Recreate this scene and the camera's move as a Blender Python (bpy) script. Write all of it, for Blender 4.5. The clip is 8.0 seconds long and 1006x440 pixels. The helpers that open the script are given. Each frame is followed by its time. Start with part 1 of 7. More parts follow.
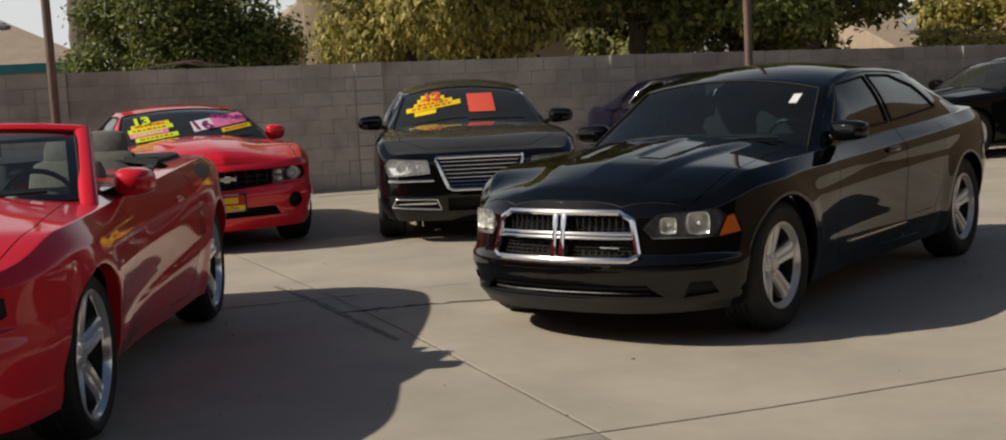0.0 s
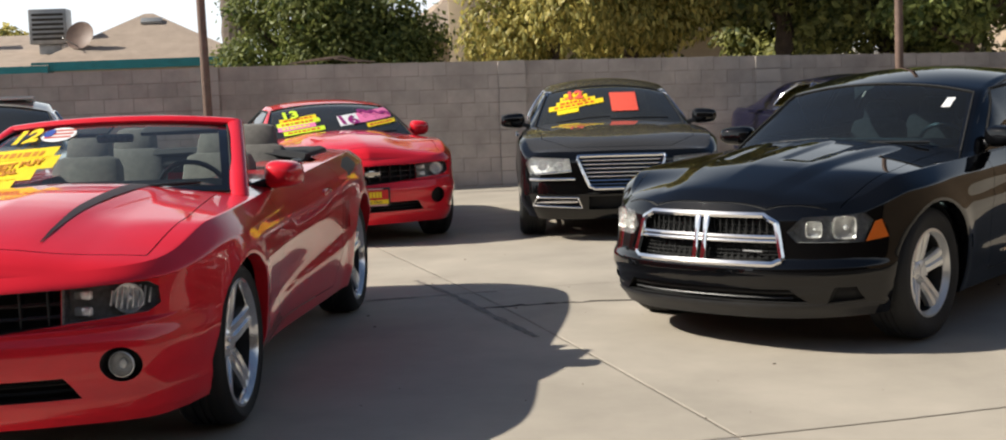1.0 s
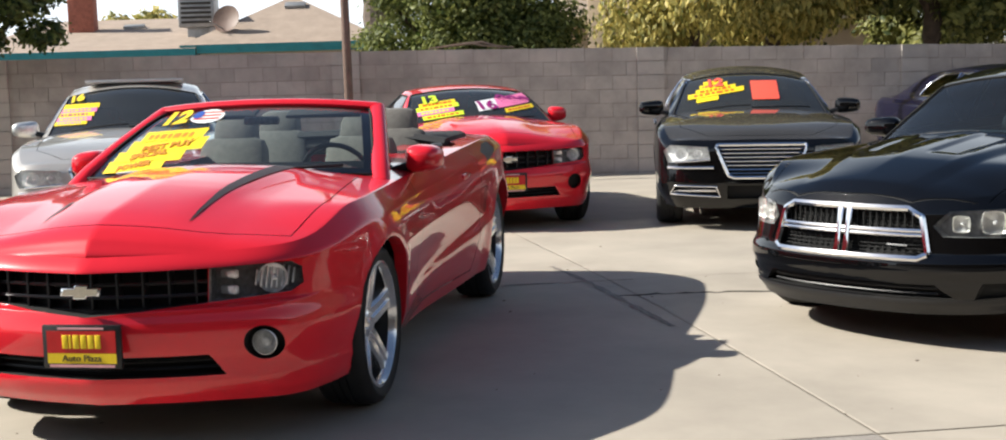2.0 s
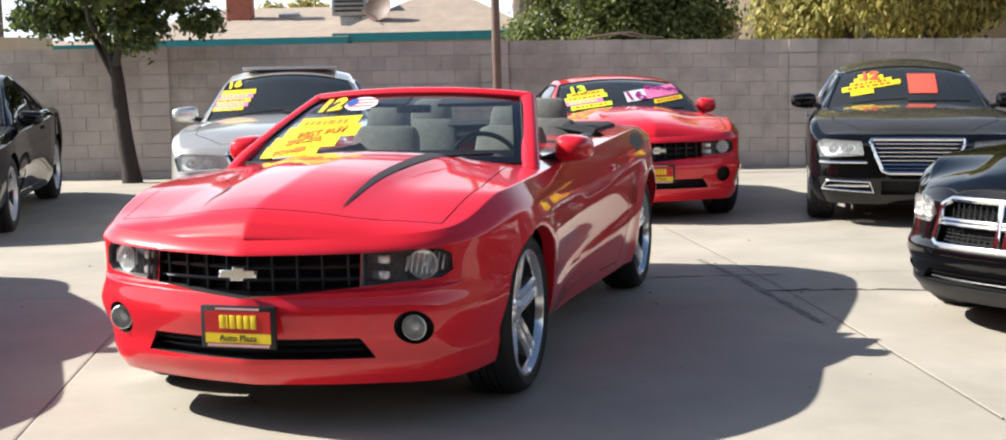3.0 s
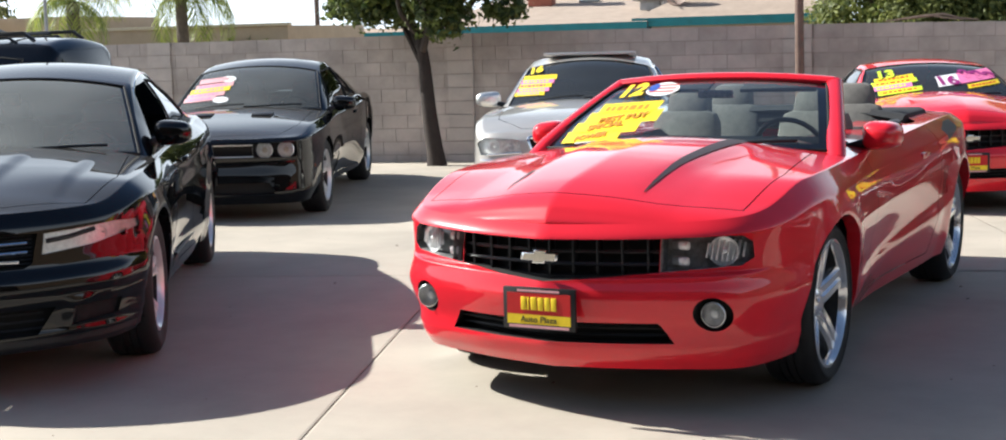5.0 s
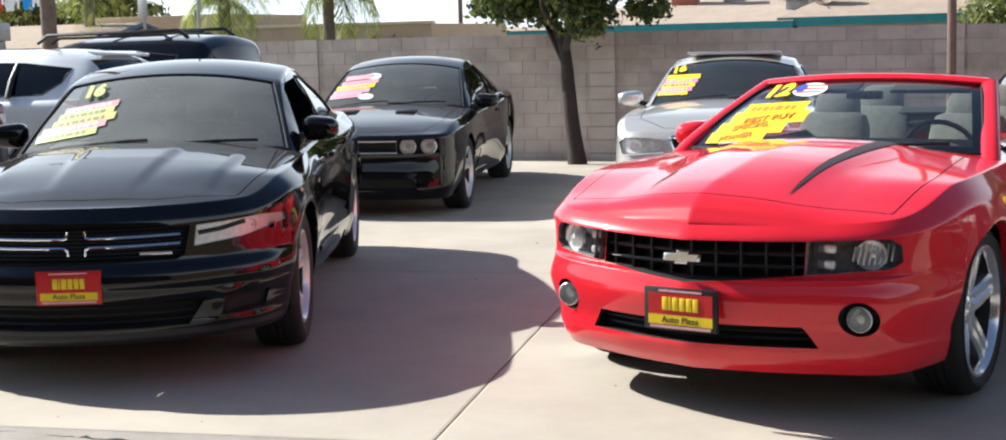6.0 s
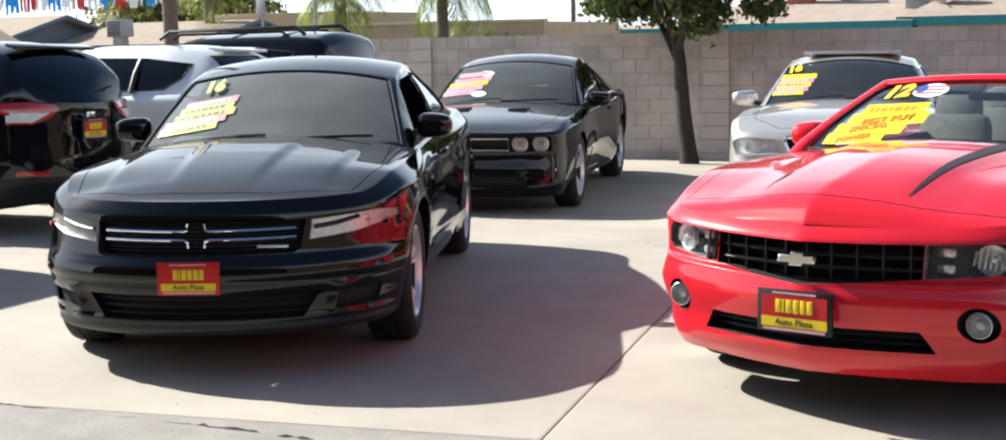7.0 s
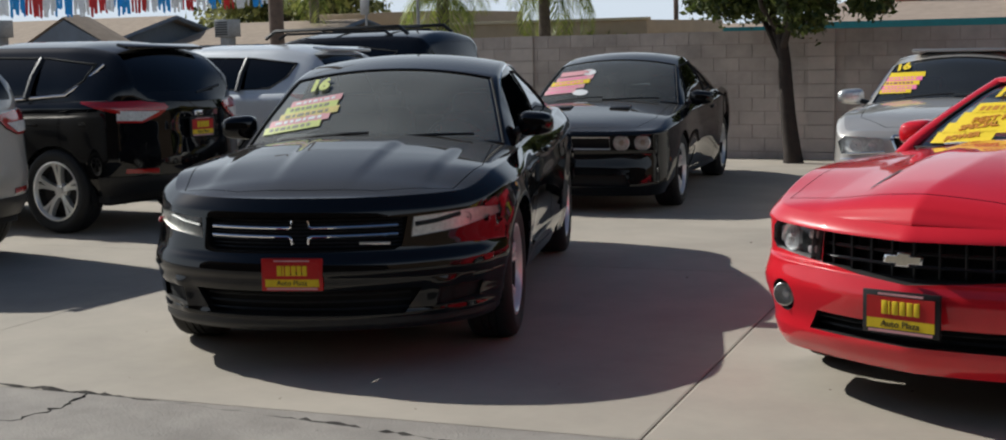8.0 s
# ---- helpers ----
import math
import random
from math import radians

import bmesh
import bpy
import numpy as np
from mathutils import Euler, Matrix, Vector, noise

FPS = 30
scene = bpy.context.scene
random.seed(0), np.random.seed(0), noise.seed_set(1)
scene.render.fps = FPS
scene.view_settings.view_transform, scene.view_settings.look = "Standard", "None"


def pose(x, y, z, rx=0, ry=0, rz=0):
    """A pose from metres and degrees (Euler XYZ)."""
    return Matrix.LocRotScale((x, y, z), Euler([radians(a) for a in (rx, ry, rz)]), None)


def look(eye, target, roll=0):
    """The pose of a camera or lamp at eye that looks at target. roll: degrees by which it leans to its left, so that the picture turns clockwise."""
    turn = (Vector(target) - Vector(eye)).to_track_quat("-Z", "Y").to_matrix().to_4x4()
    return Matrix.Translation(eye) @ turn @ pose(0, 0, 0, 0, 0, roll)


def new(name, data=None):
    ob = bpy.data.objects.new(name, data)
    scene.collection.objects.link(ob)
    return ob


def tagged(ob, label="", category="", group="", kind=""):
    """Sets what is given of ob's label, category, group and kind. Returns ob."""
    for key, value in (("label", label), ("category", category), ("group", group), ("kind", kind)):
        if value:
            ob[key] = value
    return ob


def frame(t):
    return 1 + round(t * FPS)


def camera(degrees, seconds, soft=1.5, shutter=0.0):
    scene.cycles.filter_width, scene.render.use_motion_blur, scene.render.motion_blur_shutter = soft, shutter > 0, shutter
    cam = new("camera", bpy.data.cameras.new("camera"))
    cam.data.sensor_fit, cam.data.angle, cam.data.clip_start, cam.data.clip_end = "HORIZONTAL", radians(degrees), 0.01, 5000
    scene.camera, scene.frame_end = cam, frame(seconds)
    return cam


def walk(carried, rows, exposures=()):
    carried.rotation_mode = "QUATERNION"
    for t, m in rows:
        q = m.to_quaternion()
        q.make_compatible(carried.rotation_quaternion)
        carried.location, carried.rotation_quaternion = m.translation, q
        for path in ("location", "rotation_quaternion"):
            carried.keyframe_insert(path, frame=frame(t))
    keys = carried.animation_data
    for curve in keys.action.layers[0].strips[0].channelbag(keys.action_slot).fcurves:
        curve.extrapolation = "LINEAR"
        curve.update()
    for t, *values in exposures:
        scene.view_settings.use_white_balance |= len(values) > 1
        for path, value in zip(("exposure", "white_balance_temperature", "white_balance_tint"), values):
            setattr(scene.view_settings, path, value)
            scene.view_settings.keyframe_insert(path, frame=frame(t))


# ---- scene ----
cam = camera(39.54, 8.0, soft=1.9)
# seconds, x, y, z, yaw, pitch, roll
ROWS = [
    (0.0, 0.000, 0.000, 1.558, 0.000, -6.734, 2.801),
    (0.5, -0.001, -0.006, 1.558, 2.827, -6.606, 2.450),
    (1.0, -0.016, -0.008, 1.559, 5.783, -6.546, 2.147),
    (1.5, -0.028, -0.008, 1.561, 8.486, -6.761, 1.940),
    (3.0, -0.058, -0.020, 1.565, 17.340, -7.196, 1.219),
    (3.5, -0.069, -0.018, 1.564, 20.180, -7.342, 1.300),
    (4.0, -0.072, -0.025, 1.565, 23.161, -7.395, 1.383),
    (4.5, -0.074, -0.027, 1.567, 26.263, -7.483, 1.597),
    (6.0, -0.088, -0.045, 1.569, 35.150, -7.403, 1.455),
    (6.5, -0.090, -0.055, 1.568, 37.500, -7.375, 1.204),
    (7.0, -0.091, -0.062, 1.570, 39.699, -7.379, 1.181),
    (7.5, -0.094, -0.060, 1.570, 41.583, -7.382, 1.266),
    (8.0, -0.094, -0.058, 1.566, 43.834, -7.331, 1.368),
]
EXPOSURES = [(0.0, -0.10, 6770, 8), (0.1, 0.14, 6760, 8), (0.25, 0.44, 6720, 8), (0.5, 0.53, 6620, 8), (1.0, 0.61, 6420, 8), (1.5, 0.75, 6320, 8), (3.0, 1.15, 6020, 7), (4.5, 1.13, 5970, 7), (6.5, 1.16, 5920, 7), (7.0, 1.16, 5920, 7), (7.5, 1.14, 5920, 7), (7.6, 1.08, 5920, 7), (7.7, 0.92, 5920, 7), (7.8, 0.60, 5920, 7), (7.9, 0.26, 5920, 7), (8.0, -0.03, 5920, 7)]
walk(cam, [(t, pose(x, y, z, 90 + pitch, roll, yaw)) for t, x, y, z, yaw, pitch, roll in ROWS], EXPOSURES)

# ---- light ----
SUN_AZ, SUN_EL = radians(187), radians(35.8)   # direction towards the sun, from +x anticlockwise
world = bpy.data.worlds.new("sky")
scene.world = world
world.use_nodes = True
wn = world.node_tree
wn.nodes.clear()
sky = wn.nodes.new("ShaderNodeTexSky")
sky.sky_type, sky.sun_disc = "NISHITA", False
sky.sun_elevation, sky.sun_rotation = SUN_EL, radians(90) - SUN_AZ
sky.dust_density, sky.air_density, sky.ozone_density = 1.6, 1.0, 3.0
bg = wn.nodes.new("ShaderNodeBackground")
bg.inputs["Strength"].default_value = 0.052
wo = wn.nodes.new("ShaderNodeOutputWorld")
haze = wn.nodes.new("ShaderNodeHueSaturation")
haze.inputs["Saturation"].default_value = 1.0
wn.links.new(sky.outputs["Color"], haze.inputs["Color"])
wn.links.new(haze.outputs["Color"], bg.inputs["Color"])
wn.links.new(bg.outputs["Background"], wo.inputs["Surface"])
sun = new("sun", bpy.data.lights.new("sun", "SUN"))
sun.data.energy, sun.data.angle, sun.data.color = 4.7, radians(0.55), (1.0, 0.93, 0.82)
sun_dir = Vector((math.cos(SUN_AZ) * math.cos(SUN_EL), math.sin(SUN_AZ) * math.cos(SUN_EL), math.sin(SUN_EL)))
sun.matrix_world = look(tuple(sun_dir * 50), (0, 0, 0))


# ---- materials ----
def material(name, color, rough=0.5, metal=0.0, coat=0.0, vary=0.0, scale=6.0, bump=0.0, bump_scale=40.0, second=None, spec=0.5, per_object=0.0, placed=False):
    """A principled surface with stains at one scale and grain at another."""
    m = bpy.data.materials.new(name)
    m.use_nodes = True
    nt = m.node_tree
    p = nt.nodes["Principled BSDF"]
    p.inputs["Base Color"].default_value = (*color, 1)
    p.inputs["Roughness"].default_value = rough
    p.inputs["Metallic"].default_value = metal
    p.inputs["Coat Weight"].default_value = coat
    p.inputs["Coat Roughness"].default_value = 0.02
    p.inputs["Specular IOR Level"].default_value = spec
    geo = nt.nodes.new("ShaderNodeNewGeometry" if placed else "ShaderNodeTexCoord")
    where = geo.outputs["Position" if placed else "Object"]
    if vary or second:
        n = nt.nodes.new("ShaderNodeTexNoise")
        n.inputs["Scale"].default_value, n.inputs["Detail"].default_value = scale, 8
        n.inputs["Roughness"].default_value = 0.65
        nt.links.new(where, n.inputs["Vector"])
        ramp = nt.nodes.new("ShaderNodeValToRGB")
        ramp.color_ramp.elements[0].position, ramp.color_ramp.elements[1].position = 0.3, 0.72
        lo = second or [c * (1 - vary) for c in color]
        hi = [min(1, c * (1 + vary)) for c in color]
        ramp.color_ramp.elements[0].color, ramp.color_ramp.elements[1].color = (*lo, 1), (*hi, 1)
        nt.links.new(n.outputs["Fac"], ramp.inputs["Fac"])
        out = ramp.outputs["Color"]
        if per_object:
            oi = nt.nodes.new("ShaderNodeObjectInfo")
            hs = nt.nodes.new("ShaderNodeHueSaturation")
            mr = nt.nodes.new("ShaderNodeMapRange")
            mr.inputs["To Min"].default_value, mr.inputs["To Max"].default_value = 1 - per_object, 1 + per_object
            nt.links.new(oi.outputs["Random"], mr.inputs["Value"])
            nt.links.new(mr.outputs["Result"], hs.inputs["Value"])
            nt.links.new(out, hs.inputs["Color"])
            out = hs.outputs["Color"]
        nt.links.new(out, p.inputs["Base Color"])
        rr = nt.nodes.new("ShaderNodeMapRange")
        rr.inputs["To Min"].default_value, rr.inputs["To Max"].default_value = max(0, rough * 0.85), min(1, rough * 1.15)
        nt.links.new(n.outputs["Fac"], rr.inputs["Value"])
        nt.links.new(rr.outputs["Result"], p.inputs["Roughness"])
    if bump:
        b = nt.nodes.new("ShaderNodeBump")
        nb = nt.nodes.new("ShaderNodeTexNoise")
        nb.inputs["Scale"].default_value, nb.inputs["Detail"].default_value = bump_scale, 6
        nt.links.new(where, nb.inputs["Vector"])
        b.inputs["Strength"].default_value, b.inputs["Distance"].default_value = bump, 0.01
        nt.links.new(nb.outputs["Fac"], b.inputs["Height"])
        nt.links.new(b.outputs["Normal"], p.inputs["Normal"])
    return m


def glass(name, tint, gloss=1.0, rough=0.0, dust=0.0):
    """Thin pane: what is behind it, tinted, under a Fresnel reflection."""
    m = bpy.data.materials.new(name)
    m.use_nodes = True
    nt = m.node_tree
    nt.nodes.clear()
    tr = nt.nodes.new("ShaderNodeBsdfTransparent")
    tr.inputs["Color"].default_value = (*tint, 1)
    gl = nt.nodes.new("ShaderNodeBsdfGlossy")
    gl.inputs["Color"].default_value = (gloss, gloss, gloss, 1)
    gl.inputs["Roughness"].default_value = rough
    fr = nt.nodes.new("ShaderNodeFresnel")
    fr.inputs["IOR"].default_value = 1.5
    mx = nt.nodes.new("ShaderNodeMixShader")
    out = nt.nodes.new("ShaderNodeOutputMaterial")
    nt.links.new(fr.outputs["Fac"], mx.inputs[0])
    nt.links.new(tr.outputs[0], mx.inputs[1])
    nt.links.new(gl.outputs[0], mx.inputs[2])
    last = mx
    if dust:
        # a film of dust, thicker in patches
        df = nt.nodes.new("ShaderNodeBsdfDiffuse")
        df.inputs["Color"].default_value = (0.55, 0.56, 0.52, 1)
        nz = nt.nodes.new("ShaderNodeTexNoise")
        nz.inputs["Scale"].default_value, nz.inputs["Detail"].default_value = 2.5, 6
        co = nt.nodes.new("ShaderNodeTexCoord")
        nt.links.new(co.outputs["Object"], nz.inputs["Vector"])
        mr = nt.nodes.new("ShaderNodeMapRange")
        mr.inputs["To Min"].default_value, mr.inputs["To Max"].default_value = dust * 0.6, dust * 1.4
        nt.links.new(nz.outputs["Fac"], mr.inputs["Value"])
        last = nt.nodes.new("ShaderNodeMixShader")
        nt.links.new(mr.outputs["Result"], last.inputs[0])
        nt.links.new(mx.outputs[0], last.inputs[1])
        nt.links.new(df.outputs[0], last.inputs[2])
    nt.links.new(last.outputs[0], out.inputs["Surface"])
    return m


RED = material("red_paint", (0.71, 0.016, 0.029), 0.30, coat=1.0, vary=0.06, scale=3, spec=0.08)
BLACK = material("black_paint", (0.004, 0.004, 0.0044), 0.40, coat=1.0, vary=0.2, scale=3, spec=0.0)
NAVY = material("dark_blue_paint", (0.008, 0.008, 0.022), 0.25, metal=0.1, coat=1.0, vary=0.15, scale=3, spec=0.08)
SILVER = material("silver_paint", (0.55, 0.52, 0.48), 0.36, metal=0.5, coat=1.0, vary=0.04, scale=3, spec=0.08)
WHITE_SILVER = material("pale_silver_paint", (0.66, 0.68, 0.70), 0.36, metal=0.25, coat=1.0, vary=0.04, scale=3, spec=0.08)
BLACK_CLEAN = material("clean_black_paint", (0.003, 0.003, 0.0034), 0.40, coat=1.0, vary=0.2, scale=3, spec=0.0)
BLACK_DULL = material("weathered_black_paint", (0.004, 0.004, 0.0044), 0.45, coat=0.55, vary=0.2, scale=3, spec=0.0)
# pale dust and sky sheen put into the colour of black cars' upward faces
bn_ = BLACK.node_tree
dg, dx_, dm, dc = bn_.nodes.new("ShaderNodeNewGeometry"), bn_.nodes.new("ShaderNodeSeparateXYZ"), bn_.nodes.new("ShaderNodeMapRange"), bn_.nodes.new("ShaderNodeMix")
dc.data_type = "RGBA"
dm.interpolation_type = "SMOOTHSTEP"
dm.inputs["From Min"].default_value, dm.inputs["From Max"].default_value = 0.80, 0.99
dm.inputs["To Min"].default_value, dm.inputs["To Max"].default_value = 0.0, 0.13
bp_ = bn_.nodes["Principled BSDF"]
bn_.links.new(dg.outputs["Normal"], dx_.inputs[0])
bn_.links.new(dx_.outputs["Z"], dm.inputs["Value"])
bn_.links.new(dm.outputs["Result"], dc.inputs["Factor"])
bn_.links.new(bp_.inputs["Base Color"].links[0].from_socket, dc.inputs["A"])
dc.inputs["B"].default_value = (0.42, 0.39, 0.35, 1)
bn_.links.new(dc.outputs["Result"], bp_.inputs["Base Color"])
FRIT = material("black_glass_border", (0.006, 0.006, 0.007), 0.12, coat=0.5)
RED.node_tree.nodes["Principled BSDF"].inputs["Coat IOR"].default_value = 1.54
GAP = material("panel_gap_black", (0.004, 0.004, 0.004), 0.8)
PLASTIC = material("black_plastic", (0.012, 0.012, 0.013), 0.45, vary=0.3, scale=20)
LINER = material("wheel_liner", (0.006, 0.006, 0.006), 0.9, vary=0.3, scale=12)
RUBBER = material("tyre_rubber", (0.014, 0.014, 0.014), 0.75, vary=0.35, scale=14, bump=0.15, bump_scale=120)
CHROME = material("chrome", (0.86, 0.86, 0.87), 0.08, metal=1.0)
ALLOY = material("silver_alloy", (0.86, 0.85, 0.82), 0.32, metal=0.6, vary=0.05, scale=9)
DARK_METAL = material("brake_iron", (0.022, 0.021, 0.02), 0.6, metal=0.3, vary=0.3, scale=30)
LAMP_MID = material("silver_lamp_housing", (0.30, 0.30, 0.30), 0.25, metal=0.2, vary=0.4, scale=40)
LAMP_GREY = material("grey_lamp_housing", (0.48, 0.42, 0.35), 0.22, metal=0.0, vary=0.3, scale=40)
REFLECTOR = material("bright_reflector", (0.88, 0.88, 0.86), 0.24, metal=0.25, vary=0.25, scale=45)
LENS = glass("clear_lens", (0.93, 0.94, 0.95))
LAMP_METAL = material("satin_lamp_metal", (0.86, 0.84, 0.80), 0.34, metal=0.8, vary=0.2, scale=40)
SOFT_LENS = glass("satin_clear_lens", (0.93, 0.93, 0.92), gloss=0.25, dust=0.05)
RED_LENS = material("red_lens", (0.45, 0.008, 0.01), 0.12, coat=1.0)
AMBER = material("amber_lens", (0.75, 0.16, 0.02), 0.15, coat=1.0)
LAMP_INNER = material("lamp_housing", (0.78, 0.77, 0.75), 0.22, metal=0.0, vary=0.3, scale=40)
SMOKED = material("smoked_lamp_housing", (0.05, 0.05, 0.052), 0.25, metal=0.2, vary=0.3, scale=40)
CLEAR_GLASS = glass("windscreen_glass", (0.74, 0.84, 0.82), dust=0.015)
TINT_GLASS = glass("tinted_glass", (0.16, 0.19, 0.19), dust=0.045)
MID_GLASS = glass("grey_tinted_glass", (0.11, 0.13, 0.15))
DARK_GLASS = glass("dark_tinted_glass", (0.03, 0.035, 0.035))
INTERIOR = material("dark_interior", (0.022, 0.022, 0.024), 0.8, vary=0.3, scale=20, bump=0.2, bump_scale=80)
CLOTH = material("grey_seat_cloth", (0.16, 0.15, 0.135), 0.95, vary=0.2, scale=25, bump=0.3, bump_scale=200)
YELLOW = material("yellow_sticker", (0.86, 0.62, 0.01), 0.5, vary=0.06, scale=30)
LIME = material("lime_sticker", (0.62, 0.80, 0.03), 0.5, vary=0.06, scale=30)
FADED_LIME = material("faded_lime_sticker", (0.60, 0.66, 0.20), 0.5, vary=0.1, scale=30)
FADED_YELLOW = material("faded_yellow_sticker", (0.70, 0.58, 0.20), 0.5, vary=0.1, scale=30)
FADED_PINK = material("faded_pink_sticker", (0.72, 0.36, 0.38), 0.5, vary=0.1, scale=30)
FADED_INK = material("faded_grey_ink", (0.25, 0.25, 0.18), 0.5)
PINK = material("pink_sticker", (0.85, 0.20, 0.42), 0.5, vary=0.06, scale=30)
CARD_RED = material("orange_red_card", (0.80, 0.10, 0.06), 0.6, vary=0.08, scale=20)
WHITE = material("white_sticker", (0.8, 0.8, 0.8), 0.5, vary=0.05, scale=30)
INK_RED = material("red_ink", (0.55, 0.05, 0.01), 0.5)
INK_ORANGE = material("orange_ink", (0.55, 0.22, 0.01), 0.5)
INK_DARK = material("dark_ink", (0.02, 0.015, 0.03), 0.5)
INK_PURPLE = material("purple_ink", (0.28, 0.01, 0.16), 0.5)
INK_BLUE = material("blue_ink", (0.03, 0.08, 0.35), 0.5)
PLATE_RED = material("red_plate", (0.55, 0.012, 0.012), 0.4, vary=0.06, scale=30)
STRIPE = material("dark_stripe_vinyl", (0.045, 0.03, 0.03), 0.5, vary=0.2, scale=40)


# ---- mesh tools ----
def part(name, bm, mat, parent, label=""):
    """Links a bmesh, or ready mesh data, as one mesh object under parent."""
    if isinstance(bm, bmesh.types.BMesh):
        me = bpy.data.meshes.new(name)
        bm.to_mesh(me)
        bm.free()
    else:
        me = bm
    if not me.materials:
        me.materials.append(mat)
    ob = new(name, me)
    ob.parent = parent
    if label:
        tagged(ob, label)
    return ob


def thing(name, m, label, category, group=""):
    """An Empty that carries the parts of one thing."""
    ob = new(name)
    ob.empty_display_size = 0.2
    ob.matrix_basis = m
    return tagged(ob, label, category, group)


def finish(bm, smooth=35, bevel=0.0, segments=2):
    """Rounds the edges and sets smooth faces with sharp corners kept."""
    bmesh.ops.recalc_face_normals(bm, faces=bm.faces)
    if bevel:
        edges = [e for e in bm.edges if len(e.link_faces) == 2 and e.calc_face_angle(0) > 0.6]
        bmesh.ops.bevel(bm, geom=edges, offset=bevel, segments=segments, affect="EDGES", profile=0.5, clamp_overlap=True)
    for f in bm.faces:
        f.smooth = True
    for e in bm.edges:
        e.smooth = len(e.link_faces) != 2 or e.calc_face_angle(0) < radians(smooth)
    return bm


def box(sx, sy, sz, at=(0, 0, 0), bevel=0.0, turn=(0, 0, 0), taper=1.0, bm=None):
    """A box with rounded edges, its top taper times its base."""
    own = bmesh.new()
    bmesh.ops.create_cube(own, size=1)
    for v in own.verts:
        k = taper if v.co.z > 0 else 1
        v.co = Vector((v.co.x * sx * k, v.co.y * sy * k, v.co.z * sz))
    finish(own, 35, bevel)
    own.transform(pose(*at, *turn))
    return merge(bm, own)


def merge(bm, own):
    if bm is None:
        return own
    me = bpy.data.meshes.new("tmp")
    own.to_mesh(me)
    own.free()
    bm.from_mesh(me)
    bpy.data.meshes.remove(me)
    return bm


def lathe(profile, steps=36, axis="Y", bm=None, at=(0, 0, 0), smooth=40):
    """Turns a list of (radius, along) round an axis."""
    own = bmesh.new()
    rings = []
    for r, a in profile:
        ring = []
        for k in range(steps):
            c, s = math.cos(2 * math.pi * k / steps), math.sin(2 * math.pi * k / steps)
            p = {"Y": (r * c, a, r * s), "X": (a, r * c, r * s), "Z": (r * c, r * s, a)}[axis]
            ring.append(own.verts.new(Vector(p) + Vector(at)))
        rings.append(ring)
    for a, b in zip(rings, rings[1:]):
        for k in range(steps):
            own.faces.new((a[k], a[(k + 1) % steps], b[(k + 1) % steps], b[k]))
    for ring, (r, a) in ((rings[0], profile[0]), (rings[-1], profile[-1])):
        if r > 1e-5 and ring is not None and r < 0.02:
            own.faces.new(ring)
    bmesh.ops.remove_doubles(own, verts=own.verts, dist=1e-6)
    finish(own, smooth)
    return merge(bm, own)


def tube(points, radius, closed=False, sides=6, bm=None, flat=1.0):
    """A bar along points; radius may be one number or one for each point."""
    own = bmesh.new()
    pts = [Vector(p) for p in points]
    n = len(pts)
    rings = []
    up = Vector((0, 0, 1))
    for i, p in enumerate(pts):
        a = pts[(i - 1) % n] if closed or i > 0 else p
        b = pts[(i + 1) % n] if closed or i < n - 1 else p
        t = (b - a).normalized() if (b - a).length > 1e-9 else Vector((1, 0, 0))
        side = t.cross(up)
        if side.length < 0.05:
            side = t.cross(Vector((0, 1, 0)))
        side.normalize()
        nrm = side.cross(t).normalized()
        r = radius if isinstance(radius, (int, float)) else radius[i]
        rings.append([own.verts.new(p + (side * math.cos(2 * math.pi * k / sides) * flat + nrm * math.sin(2 * math.pi * k / sides)) * r) for k in range(sides)])
    pairs = list(zip(rings, rings[1:])) + ([(rings[-1], rings[0])] if closed else [])
    for a, b in pairs:
        for k in range(sides):
            own.faces.new((a[k], a[(k + 1) % sides], b[(k + 1) % sides], b[k]))
    if not closed:
        own.faces.new(rings[0])
        own.faces.new(rings[-1])
    finish(own, 50)
    return merge(bm, own)


def prism(poly, depth, plane="XZ", at=(0, 0, 0), bevel=0.0, bm=None):
    """An outline in a plane, given depth across it."""
    own = bmesh.new()
    put = {"XZ": lambda a, b, d: (a, d, b), "YZ": lambda a, b, d: (d, a, b), "XY": lambda a, b, d: (a, b, d)}[plane]
    lo = [own.verts.new(put(a, b, -depth / 2)) for a, b in poly]
    hi = [own.verts.new(put(a, b, depth / 2)) for a, b in poly]
    own.faces.new(lo)
    own.faces.new(hi)
    for i in range(len(poly)):
        j = (i + 1) % len(poly)
        own.faces.new((lo[i], lo[j], hi[j], hi[i]))
    finish(own, 35, bevel)
    own.transform(Matrix.Translation(at))
    return merge(bm, own)


def lettering(text, height, mat, parent, m, name="lettering", squash=1.0, depth=0.001, fat=0.0):
    """Words in the built-in letters, centred, as one mesh, lying in the local x-y plane of m."""
    cu = bpy.data.curves.new(name, "FONT")
    cu.body, cu.size, cu.extrude, cu.align_x, cu.align_y = text, height * 1.38, depth, "CENTER", "CENTER"
    cu.offset = fat
    tmp = new("tmp_text", cu)
    me = bpy.data.meshes.new_from_object(tmp.evaluated_get(bpy.context.evaluated_depsgraph_get()))
    bpy.data.objects.remove(tmp)
    bpy.data.curves.remove(cu)
    me.name = name
    me.transform(m @ Matrix.Diagonal((squash, 1, 1, 1)))
    me.materials.clear()
    return part(name, me, mat, parent)


